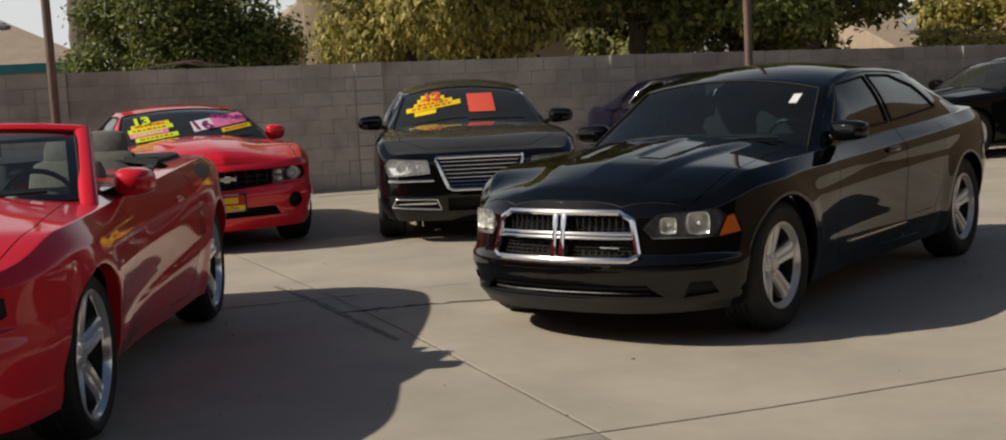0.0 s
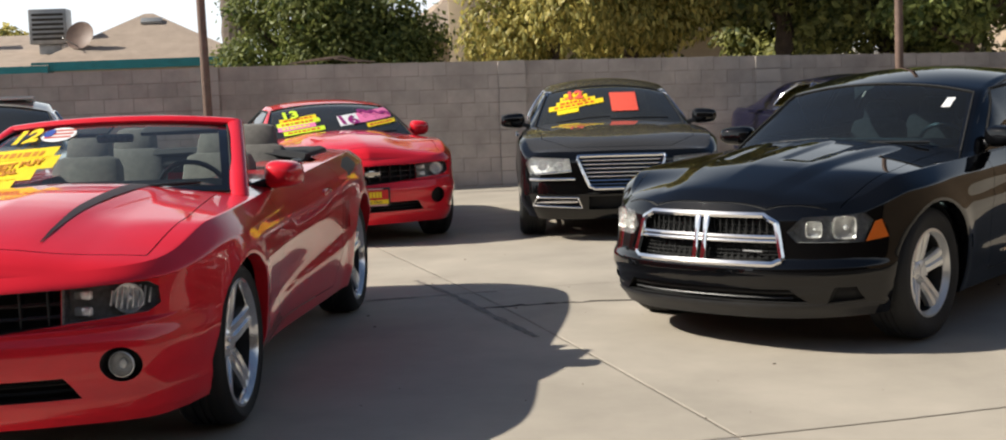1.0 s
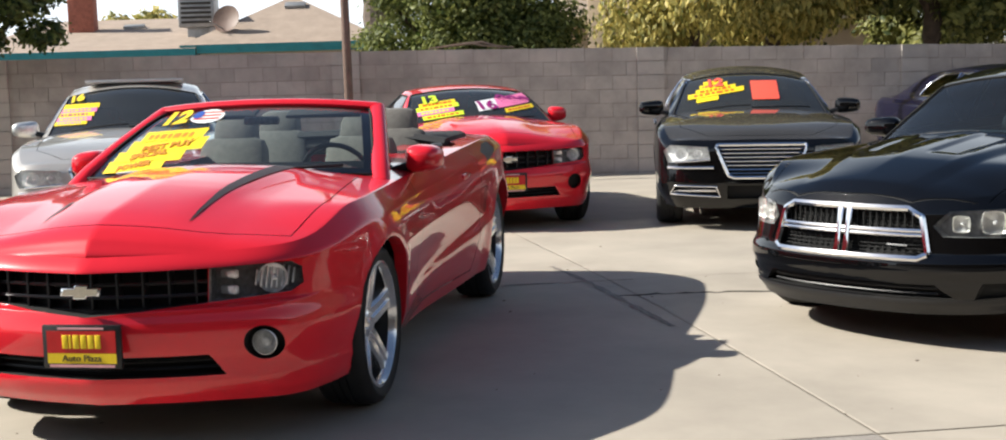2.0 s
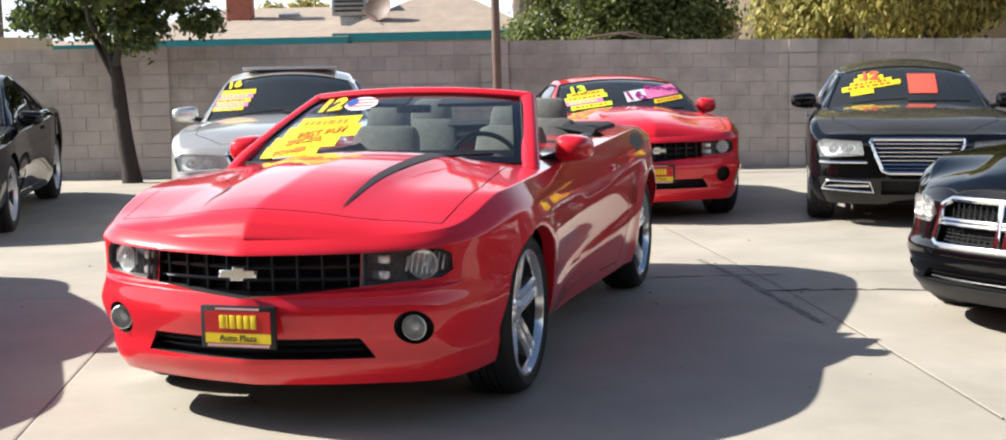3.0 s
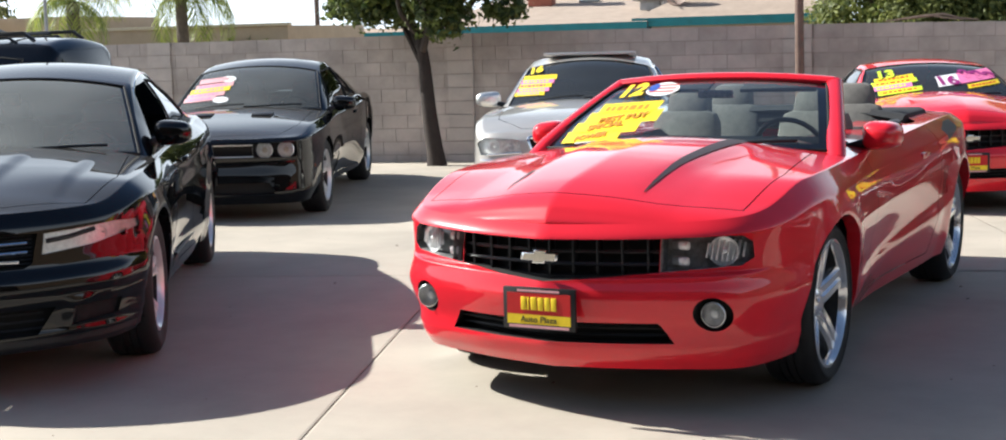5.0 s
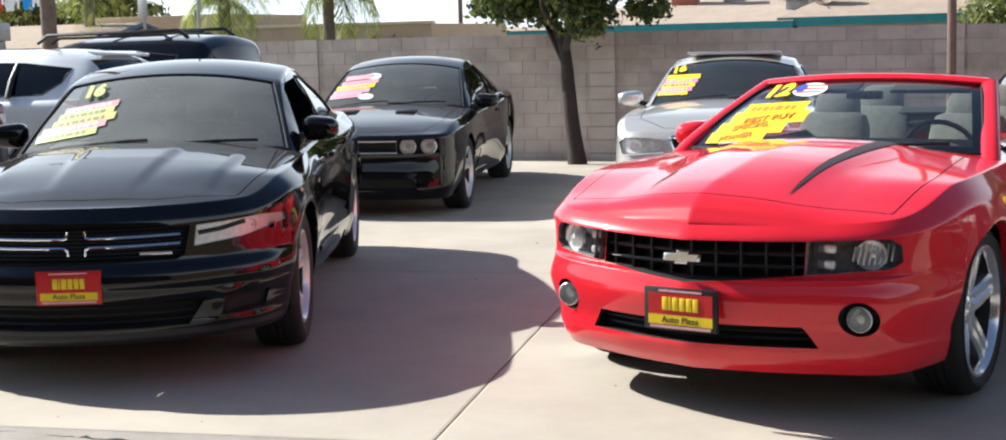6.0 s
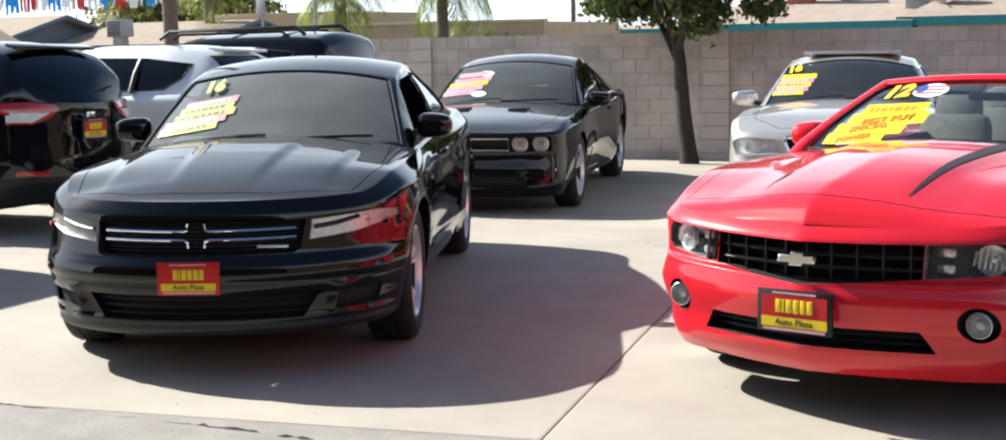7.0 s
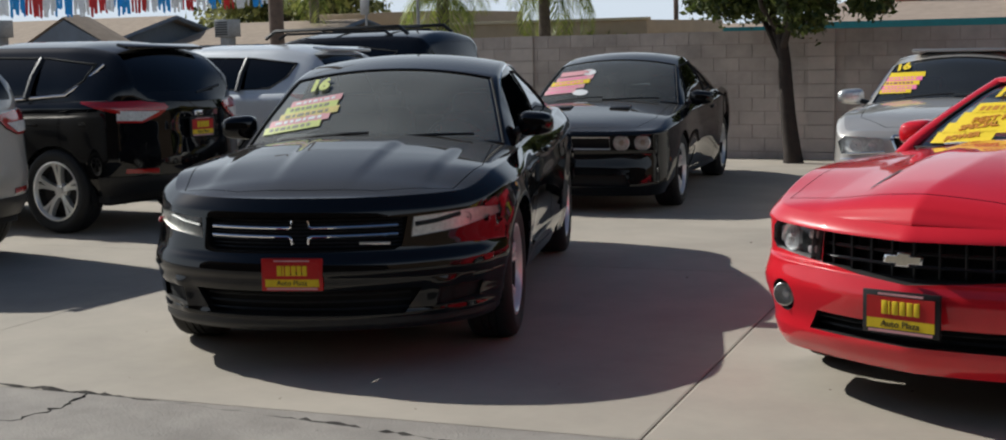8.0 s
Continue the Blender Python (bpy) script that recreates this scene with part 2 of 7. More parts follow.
# ---- car skins ----
def smooth_curve(pts):
    """A monotone cubic through (x, value) pairs."""
    pts = sorted(pts)
    x = np.array([p[0] for p in pts], float)
    y = np.array([p[1] for p in pts], float)
    h, d = np.diff(x), np.diff(y) / np.diff(x)
    m = np.zeros(len(x))
    m[0], m[-1] = d[0], d[-1]
    for i in range(1, len(x) - 1):
        if d[i - 1] * d[i] > 0:
            w1, w2 = 2 * h[i] + h[i - 1], h[i] + 2 * h[i - 1]
            m[i] = (w1 + w2) / (w1 / d[i - 1] + w2 / d[i])

    def at(q):
        q = np.clip(np.asarray(q, float), x[0], x[-1])
        i = np.clip(np.searchsorted(x, q) - 1, 0, len(h) - 1)
        t = (q - x[i]) / h[i]
        return ((2 * t**3 - 3 * t**2 + 1) * y[i] + (t**3 - 2 * t**2 + t) * h[i] * m[i] + (-2 * t**3 + 3 * t**2) * y[i + 1] + (t**3 - t**2) * h[i] * m[i + 1])
    return at


def rounded_path(xs, ys, n):
    """Samples a curve through control points, mirrored at both ends, with the place of each control point along it."""
    p = np.array([(xs[1], -ys[1]), *zip(xs, ys), (xs[-2], -ys[-2])], float)
    d = np.sqrt(np.sqrt(((p[1:] - p[:-1]) ** 2).sum(1)))
    t = np.concatenate([[0], np.cumsum(d)])
    fine, key = [], [0.0]
    for i in range(1, len(p) - 2):
        for s in np.linspace(t[i], t[i + 1], 40, endpoint=False):
            a1 = (t[i] - s) / (t[i] - t[i - 1]) * p[i - 1] + (s - t[i - 1]) / (t[i] - t[i - 1]) * p[i]
            a2 = (t[i + 1] - s) / (t[i + 1] - t[i]) * p[i] + (s - t[i]) / (t[i + 1] - t[i]) * p[i + 1]
            a3 = (t[i + 2] - s) / (t[i + 2] - t[i + 1]) * p[i + 1] + (s - t[i + 1]) / (t[i + 2] - t[i + 1]) * p[i + 2]
            b1 = (t[i + 1] - s) / (t[i + 1] - t[i - 1]) * a1 + (s - t[i - 1]) / (t[i + 1] - t[i - 1]) * a2
            b2 = (t[i + 2] - s) / (t[i + 2] - t[i]) * a2 + (s - t[i]) / (t[i + 2] - t[i]) * a3
            fine.append((t[i + 1] - s) / (t[i + 1] - t[i]) * b1 + (s - t[i]) / (t[i + 1] - t[i]) * b2)
    fine.append(p[-2])
    fine = np.array(fine)
    arc = np.concatenate([[0], np.cumsum(np.sqrt(((fine[1:] - fine[:-1]) ** 2).sum(1)))])
    key = arc[np.arange(len(xs)) * 40]
    s = np.linspace(0, arc[-1], n)
    return np.stack([np.interp(s, arc, fine[:, 0]), np.interp(s, arc, fine[:, 1])], 1), s, key


class Skin:
    """A smooth sheet that can be cut along outlines, keeping its shading."""

    def __init__(self, verts=(), normals=(), faces=()):
        self.v, self.n, self.f = list(verts), list(normals), list(faces)

    @staticmethod
    def from_arrays(v, faces):
        v = np.array(v, float)
        n = np.zeros_like(v)
        for f in faces:
            q = v[list(f)]
            c = np.cross(q[2] - q[0], q[-1] - q[1]) if len(f) == 4 else np.cross(q[1] - q[0], q[2] - q[0])
            n[list(f)] += c
        n /= np.maximum(np.sqrt((n**2).sum(1)), 1e-12)[:, None]
        return Skin([tuple(a) for a in v], [tuple(a) for a in n], [tuple(f) for f in faces])

    def cut(self, axes, poly, where=None):
        """Takes the faces within a convex outline (in two of the axes) out of the sheet, as a sheet of its own."""
        a, b = axes
        area = sum(p[0] * q[1] - p[1] * q[0] for p, q in zip(poly, poly[1:] + poly[:1]))
        if area < 0:
            poly = poly[::-1]
        lo_a, hi_a = min(p[0] for p in poly), max(p[0] for p in poly)
        lo_b, hi_b = min(p[1] for p in poly), max(p[1] for p in poly)
        v, n = self.v, self.n
        keep, work = [], []
        for f in self.f:
            pa = [v[i][a] for i in f]
            if max(pa) < lo_a or min(pa) > hi_a:
                keep.append(f)
                continue
            pb = [v[i][b] for i in f]
            if max(pb) < lo_b or min(pb) > hi_b or (where and not where(v[f[0]])):
                keep.append(f)
            else:
                work.append(f)
        for p, q in zip(poly, poly[1:] + poly[:1]):
            ex, ey = q[0] - p[0], q[1] - p[1]
            ln = math.hypot(ex, ey)
            if ln < 1e-9:
                continue
            dist, made, inside = {}, {}, []
            for f in work:
                ds = []
                for i in f:
                    if i not in dist:
                        dist[i] = (ex * (v[i][b] - p[1]) - ey * (v[i][a] - p[0])) / ln
                    ds.append(dist[i])
                if min(ds) >= -1e-7:
                    inside.append(f)
                elif max(ds) <= 1e-7:
                    keep.append(f)
                else:
                    fi, fo = [], []
                    for k, i in enumerate(f):
                        j, di, dj = f[(k + 1) % len(f)], ds[k], ds[(k + 1) % len(f)]
                        (fi if di >= 0 else fo).append(i)
                        if (di >= 0) != (dj >= 0):
                            e = (i, j) if i < j else (j, i)
                            if e not in made:
                                s = di / (di - dj)
                                v.append(tuple(x + (y - x) * s for x, y in zip(v[i], v[j])))
                                m = Vector([x + (y - x) * s for x, y in zip(n[i], n[j])]).normalized()
                                n.append(tuple(m))
                                made[e] = len(v) - 1
                            fi.append(made[e])
                            fo.append(made[e])
                    if len(fi) > 2:
                        inside.append(tuple(fi))
                    if len(fo) > 2:
                        keep.append(tuple(fo))
            work = inside
        self.f = keep
        return Skin(v, n, work)

    def panel(self, axes, poly, where=None, gap=0.003):
        """Cuts a panel free with a thin joint round it. Returns the panel and the joint."""
        ring = self.cut(axes, grow(poly, gap), where)
        return ring.cut(axes, grow(poly, -gap), where), ring

    def loops(self):
        """Open edges, chained into lists of points."""
        count = {}
        for f in self.f:
            for i, j in zip(f, f[1:] + f[:1]):
                ki = tuple(round(c, 5) for c in self.v[i])
                kj = tuple(round(c, 5) for c in self.v[j])
                if ki == kj:
                    continue
                e = (ki, kj) if ki < kj else (kj, ki)
                count[e] = count.get(e, 0) + 1
        nxt = {}
        for (p, q), c in count.items():
            if c == 1:
                nxt.setdefault(p, []).append(q)
                nxt.setdefault(q, []).append(p)
        out, seen = [], set()
        for start in nxt:
            if start in seen:
                continue
            chain, cur, prev = [start], start, None
            seen.add(start)
            while True:
                step = [q for q in nxt[cur] if q != prev and q not in seen]
                if not step:
                    break
                prev, cur = cur, step[0]
                seen.add(cur)
                chain.append(cur)
            if len(chain) > 3:
                out.append(chain)
        return out

    def mesh(self, name, lift=0.0, depth=0.0, back=(0, 0, 0)):
        """Mesh data of the sheet, lifted along its normals; with depth, walls and floor of a recess that far back."""
        used = sorted({i for f in self.f for i in f})
        ix = {o: k for k, o in enumerate(used)}
        off = Vector(back) * depth
        vs = [Vector(self.v[i]) + Vector(self.n[i]) * lift + off for i in used]
        fs = [tuple(ix[i] for i in f) for f in self.f]
        me = bpy.data.meshes.new(name)
        if depth:
            bm = bmesh.new()
            bv = [bm.verts.new(p) for p in vs]
            for f in fs:
                try:
                    bm.faces.new([bv[i] for i in f])
                except ValueError:
                    pass
            for loop in self.loops():
                lo = [bm.verts.new(Vector(p) + off) for p in loop]
                hi = [bm.verts.new(Vector(p)) for p in loop]
                for k in range(len(loop)):
                    j = (k + 1) % len(loop)
                    if (hi[k].co - hi[j].co).length < 0.25:
                        bm.faces.new((lo[k], lo[j], hi[j], hi[k]))
            bm.to_mesh(me)
            bm.free()
            return me
        me.from_pydata(vs, [], fs)
        me.polygons.foreach_set("use_smooth", [True] * len(fs))
        me.normals_split_custom_set_from_vertices([self.n[i] for i in used])
        me.validate()
        return me


def grow(poly, d):
    """A convex outline moved outwards by d."""
    if sum(p[0] * q[1] - p[1] * q[0] for p, q in zip(poly, poly[1:] + poly[:1])) < 0:
        poly = poly[::-1]
    out = []
    n = len(poly)
    for i in range(n):
        a, b, c = poly[i - 1], poly[i], poly[(i + 1) % n]
        e1, e2 = Vector((b[0] - a[0], b[1] - a[1])).normalized(), Vector((c[0] - b[0], c[1] - b[1])).normalized()
        n1, n2 = Vector((e1.y, -e1.x)), Vector((e2.y, -e2.x))
        m = (n1 + n2)
        m = m / max(0.25, m.length_squared / 2)
        out.append((b[0] + m.x * d, b[1] + m.y * d))
    return out


def disc(a, b, r, n=20, ry=None):
    return [(a + r * math.cos(2 * math.pi * k / n), b + (ry or r) * math.sin(2 * math.pi * k / n)) for k in range(n)]


def mirrored(poly):
    return [(-p[0], p[1]) for p in poly]


# ---- cars: shared parts (x forward, y to the car's left, origin on the ground between the axles) ----
def level_blend(rows, q, tense=0.42):
    """Rows of level values, blended between the levels at q (0 to 5)."""
    k = np.clip(np.floor(q).astype(int), 0, len(rows) - 2)
    t = (q - k)[:, None]
    r = rows
    p1, p2 = r[k], r[k + 1]
    p0, p3 = r[np.maximum(k - 1, 0)], r[np.minimum(k + 2, len(rows) - 1)]
    m1, m2 = (p2 - p0) * tense, (p3 - p1) * tense
    return (2 * t**3 - 3 * t**2 + 1) * p1 + (t**3 - 2 * t**2 + t) * m1 + (-2 * t**3 + 3 * t**2) * p2 + (t**3 - t**2) * m2


def ridge(d, up, down):
    """A crease along d = 0 that fades over a distance above and below it."""
    return np.clip(np.where(d > 0, 1 - d / up, 1 + d / down), 0, 1)


def flare(x, z, cx, r, amp, w=0.11, cz=0.36):
    """The swelling round a wheel arch."""
    d = np.hypot(x - cx, z - cz) - r
    return amp * np.clip(1 - np.abs(d - 0.02) / w, 0, 1) ** 1.3


def between(v, a, b, soft):
    """One between a and b, fading over soft at both ends."""
    p, q = np.clip((v - a) / soft, 0, 1), np.clip((b - v) / soft, 0, 1)
    return p * p * (3 - 2 * p) * q * q * (3 - 2 * q)


def camaro_form(x, y, z):
    side = between(x, -1.0, 1.05, 0.25)
    kick = 0.36 + 0.155 * np.clip((0.9 - x) / 1.8, 0, 1)
    push = 0.020 * side * ridge(z - kick, 0.06, 0.16)
    push += 0.010 * between(x, -1.9, 1.5, 0.4) * ridge(z - 0.81 - 0.03 * (0.5 - x), 0.05, 0.10)
    push += flare(x, z, 1.426, 0.395, 0.016) + flare(x, z, -1.426, 0.395, 0.022, 0.16)
    nose = np.clip((x - 1.75) / 0.3, 0, 1)
    # a full bumper bar over a tucked intake and a small lip
    push += nose * (0.010 * between(z, 0.40, 0.60, 0.09) - 0.010 * between(z, 0.29, 0.43, 0.06) + 0.010 * ridge(z - 0.245, 0.05, 0.05))
    return push


def charger_form(newer):
    def form(x, y, z):
        push = flare(x, z, 1.526, 0.395, 0.015) + flare(x, z, -1.526, 0.395, 0.020, 0.15)
        push += 0.012 * between(x, -2.1, 1.35, 0.5) * ridge(z - 0.845 - 0.035 * (0.6 - x), 0.05, 0.08)
        push += 0.013 * between(x, -1.1, 1.05, 0.25) * ridge(z - 0.40, 0.05, 0.12)
        nose, ay = np.clip((x - 1.80) / 0.3, 0, 1), np.abs(y)
        if newer:
            push += nose * (0.022 * between(z, 0.455, 0.585, 0.045) - 0.022 * between(z, 0.275, 0.43, 0.035) + 0.020 * ridge(z - 0.235, 0.03, 0.05))
            # upright ribs between the middle opening and those at the corners
            push += nose * 0.024 * between(z, 0.255, 0.455, 0.04) * ridge(ay - 0.63 - 0.25 * (z - 0.3), 0.06, 0.06)
        else:
            push += nose * (0.016 * between(z, 0.36, 0.50, 0.05) + 0.016 * ridge(z - 0.255, 0.02, 0.05))
        return push
    return form


class Car:
    def __init__(self, name, m, label, spec, paint, fine=1.0, group="cars on the lot"):
        self.root = thing(name, m, label, "car", group)
        self.spec, self.paint = spec, paint
        M, NV = int(110 * fine), 5 * round(6 * fine) + 1
        tense = spec.get("tense", 0.27)
        path, s, key = rounded_path(spec["px"], spec["py"], M)
        q = np.sort(np.concatenate((np.linspace(0, 5, NV), spec.get("rows", ()))))
        NV = len(q)
        z = level_blend(np.array([smooth_curve(list(zip(key, r)))(s) for r in spec["z"]]), q, tense)
        ins = level_blend(np.array([smooth_curve(list(zip(key, r)))(s) for r in spec["inset"]]), q, tense)
        tan = np.gradient(path, axis=0)
        tan /= np.sqrt((tan**2).sum(1))[:, None]
        nx, ny = tan[:, 1], -tan[:, 0]
        nx[0], ny[0], nx[-1], ny[-1] = 1, 0, -1, 0
        if "brow" in spec:
            # the band under the brow of the nose stands back
            q0, q1, deep, y0, y1 = spec["brow"]
            band = np.clip((q - q0) / 0.1, 0, 1) * np.clip((q1 - q) / 0.04, 0, 1) * (0.6 + 1.1 * (q - q0) / (q1 - q0))
            ins = ins + deep * band[:, None] * np.clip((y1 - path[:, 1]) / (y1 - y0), 0, 1) * (path[:, 0] > 1.2)
        X, Y = path[:, 0] - nx * ins, np.maximum(path[:, 1] - ny * ins, 0)
        if "sculpt" in spec:
            # creases, flares and bumper forms pressed into the sheet
            push = spec["sculpt"](X, Y, z)
            X, Y = X + nx * push, np.maximum(Y + ny * push, 0)
        Y[:, 0] = Y[:, -1] = 0
        # a pointed prow
        X = X - spec.get("prow", 0.0) * np.abs(Y) * np.clip((X - 1.3) / 0.8, 0, 1)
        V, F = [], []
        for i in range(M):
            V += [(X[l, i], Y[l, i], z[l, i]) for l in range(NV)]
        base = len(V)
        for i in range(1, M - 1):
            V += [(X[l, i], -Y[l, i], z[l, i]) for l in range(NV)]
        L = lambda i, l: i * NV + l
        R = lambda i, l: L(i, l) if i in (0, M - 1) else base + (i - 1) * NV + l
        for i in range(M - 1):
            for l in range(NV - 1):
                F.append((L(i, l), L(i + 1, l), L(i + 1, l + 1), L(i, l + 1)))
                F.append((R(i + 1, l), R(i, l), R(i, l + 1), R(i + 1, l + 1)))
        top = NV - 1
        xt, yt, zt = X[top], Y[top], z[top]
        self.side_y = lambda x: np.interp(x, xt[::-1], yt[::-1])
        self.side_z = lambda x: np.interp(x, xt[::-1], zt[::-1])
        zc = smooth_curve(spec["centre"])
        T = 2 * int(spec.get("cols", 14) * fine)
        ts = np.sin(np.linspace(math.pi / 2, -math.pi / 2, T + 1))
        ts = 0.45 * ts + 0.55 * np.linspace(1, -1, T + 1)
        bump = spec.get("bump") or (lambda x, y: 0 * y)
        idx = np.zeros((M, T + 1), int)
        p = spec.get("crown", 2.4)
        for i in range(M):
            idx[i, 0], idx[i, T] = L(i, top), R(i, top)
            if i in (0, M - 1):
                idx[i, :] = L(i, top)
                continue
            rows_y = yt[i] * ts
            c = float(zc(xt[i]))
            fade = min(1, yt[i] / 0.5)
            zz = zt[i] + (c - zt[i]) * (1 - np.abs(ts) ** p) * fade + bump(xt[i], rows_y) * (1 - np.abs(ts) ** 6) * fade
            pr = spec.get("prow", 0.0) * np.clip((xt[i] + spec.get("prow", 0.0) * yt[i] - 1.3) / 0.8, 0, 1)
            for j in range(1, T):
                V.append((xt[i] + pr * (yt[i] - abs(rows_y[j])), rows_y[j], zz[j]))
                idx[i, j] = len(V) - 1
        for i in range(M - 1):
            for j in range(T):
                f = []
                for k in (idx[i, j], idx[i + 1, j], idx[i + 1, j + 1], idx[i, j + 1]):
                    if k not in f:
                        f.append(int(k))
                if len(f) > 2:
                    F.append(tuple(f))
        self.body = Skin.from_arrays(V, F)
        self.gaps = []
        self.roof = self.make_roof(fine) if "roof" in spec else None

    def make_roof(self, fine):
        sp = self.spec
        xa, xh, xr, xd = sp["cowl"], sp["header"], sp["rear_header"], sp["deck"]
        zc, wr = smooth_curve(sp["roof"]), smooth_curve(sp["rail"])
        NX, NS, NT = int(76 * fine), int(12 * fine), int(14 * fine)
        V, F, W = [], [], 2 * (NS + NT) + 1
        for x in np.linspace(xa, xd, NX):
            wb, zb = float(self.side_y(x)) - sp.get("base_in", 0.035), float(self.side_z(x)) - 0.012
            c, w = float(zc(x)), min(float(wr(x)), float(self.side_y(x)) - 0.04)
            zr = max(zb + 0.004, c - sp.get("roof_crown", 0.075))
            fa = np.clip((x - xh) / (xa - xh), 0, 1)
            fr = np.clip((xr - x) / (xr - xd), 0, 1)
            bow = 0.05 * (1 - fr) + sp.get("bow", 0.13) * fa - sp.get("bow_rear", 0.13) * fr
            half = []
            for k in range(NS + 1):
                t = k / NS
                half.append((wb + (w - wb) * t + 0.035 * math.sin(math.pi * t) * min(1, (zr - zb) / 0.3), zb + (zr - zb) * t))
            for k in range(1, NT + 1):
                t = k / NT
                a = (1 - t)
                half.append((w * a, zr + (c - zr) * (1 - a ** 2.1)))
            row = [(x + bow * (1 - (y / wb) ** 2), y, z) for y, z in half]
            V += row + [(px, -y, z) for px, y, z in row[-2::-1]]
        for i in range(NX - 1):
            for k in range(W - 1):
                a = i * W + k
                F.append((a, a + W, a + W + 1, a + 1))
        return Skin.from_arrays(V, F)

    # -- pieces --
    def add(self, name, skin, mat, label="", lift=0.0, parent=None):
        return part(name, skin.mesh(name, lift), mat, parent or self.root, label)

    def panel(self, name, axes, poly, where=None, mat=None, label=""):
        p, g = self.body.panel(axes, poly, where, 0.0028)
        self.gaps.append(g)
        return self.add(name, p, mat or self.paint, label)

    def recess(self, name, skin, axes, poly, where, depth, mat, back=(-1, 0, 0), label=""):
        p = skin.cut(axes, poly, where)
        return p, part(name, p.mesh(name, 0, depth, back), mat, self.root, label)

    def rim_bar(self, name, skin, r, mat, parent=None, flat=1.0):
        bm = None
        for loop in skin.loops():
            bm = tube(loop, r, True, 6, bm, flat)
        return part(name, bm, mat, parent or self.root)

    def front_at(self, y, z, skin=None, front=True):
        sk = skin or self.body
        best = min((i for f in sk.f for i in f if (sk.v[i][0] > 0) == front and abs(sk.v[i][1] - y) < 0.12), key=lambda i: (sk.v[i][1] - y) ** 2 + (sk.v[i][2] - z) ** 2)
        return Vector(sk.v[best]), Vector(sk.n[best])

    def arches(self, wheels, r):
        for x, z in wheels:
            for sg in (1, -1):
                p = self.body.cut((0, 2), disc(x, z, r, 32), lambda v: v[1] * sg > 0.4)
                bm = bmesh.new()
                for k in range(25):
                    a, b = math.radians(-15 + k * 8.4), math.radians(-15 + (k + 1) * 8.4)
                    q = [bm.verts.new((x + r * math.cos(t), y * sg, z + r * math.sin(t))) for t in (a, b) for y in (0.45, 0.89)]
                    bm.faces.new((q[0], q[1], q[3], q[2]))
                back = [bm.verts.new((x + r * 1.02 * math.cos(math.radians(t)), 0.46 * sg, z + r * 1.02 * math.sin(math.radians(t)))) for t in range(-20, 201, 20)]
                bm.faces.new(back)
                bmesh.ops.remove_doubles(bm, verts=bm.verts, dist=1e-4)
                part("wheel_liner", finish(bm), LINER, self.root)
                for loop in p.loops():
                    edge = [q for q in loop if abs(math.hypot(q[0] - x, q[2] - z) - r) < 0.012]
                    edge.sort(key=lambda q: math.atan2(q[2] - z, -(q[0] - x)) if q[2] > z - 0.3 else 9)
                    edge.sort(key=lambda q: (math.degrees(math.atan2(q[2] - z, q[0] - x)) + 90) % 360)
                    if len(edge) > 6:
                        # the returned lip of the arch
                        lip = bmesh.new()
                        o = [lip.verts.new(q) for q in edge]
                        i = [lip.verts.new((q[0], q[1] - sg * 0.06, q[2])) for q in edge]
                        for k in range(len(edge) - 1):
                            if (o[k].co - o[k + 1].co).length < 0.2:
                                lip.faces.new((o[k], o[k + 1], i[k + 1], i[k]))
                        part("arch_lip", finish(lip, 60), self.paint, self.root)

    def wheels(self, axles, R, kind, track=0.80):
        for x in axles:
            for sg in (1, -1):
                make_wheel(self.root, pose(x, sg * track, R, 0, 0, 0 if sg > 0 else 180), R, kind)

    def windscreen(self, tint, side_tint, front_sides=(), rear=True, inset=0.055, trim=GAP, trim_r=0.007):
        sp = self.spec
        wr = smooth_curve(sp["rail"])
        xa, xh, xr, xd = sp["cowl"], sp["header"], sp["rear_header"], sp["deck"]
        wa, wh = float(wr(xa)) - inset * 0.6, float(wr(xh)) - inset * 0.5
        top = sp.get("glass_top", 0.035)
        poly = [(xh + top, -wh), (xh + top, wh), (xa - 0.03, wa)]
        b = sp.get("bow", 0.13)
        poly += [(xa - 0.03 + (b + 0.05) * (1 - (y / wa) ** 2), y) for y in np.linspace(wa * 0.75, -wa * 0.75, 7)]
        poly += [(xa - 0.03, -wa)]
        self.screen = self.roof.cut((0, 1), poly)
        edge = Skin(list(self.screen.v), list(self.screen.n), list(self.screen.f))
        clear = edge.cut((0, 1), grow(poly, -sp.get("frit", 0.022)))
        pane = self.add("windscreen", clear, tint, lift=-0.004)
        self.add("windscreen_border", edge, FRIT, lift=-0.004, parent=pane)
        self.rim_bar("seal", self.screen, trim_r, trim, pane)
        if rear:
            w1, w2 = float(wr(xr)) - 0.05, float(wr(xd)) - 0.06
            rp = [(xr - 0.03, w1), (xr - 0.03, -w1), (xd + 0.03, -w2)]
            rp += [(xd + 0.03 - (sp.get("bow_rear", 0.13)) * (1 - (y / w2) ** 2), y) for y in np.linspace(-w2 * 0.75, w2 * 0.75, 7)]
            rp += [(xd + 0.03, w2)]
            g = self.roof.cut((0, 1), rp)
            pane = self.add("rear_window", g, side_tint, lift=-0.004)
            self.rim_bar("seal", g, 0.007, GAP, pane)
        for poly, mat in front_sides:
            for sg in (1, -1):
                g = self.roof.cut((0, 2), poly, lambda v: v[1] * sg > 0.3)
                if mat:
                    pane = self.add("side_window", g, mat, lift=-0.004)
                    self.rim_bar("seal", g, 0.009, sp.get("window_trim", GAP), pane)

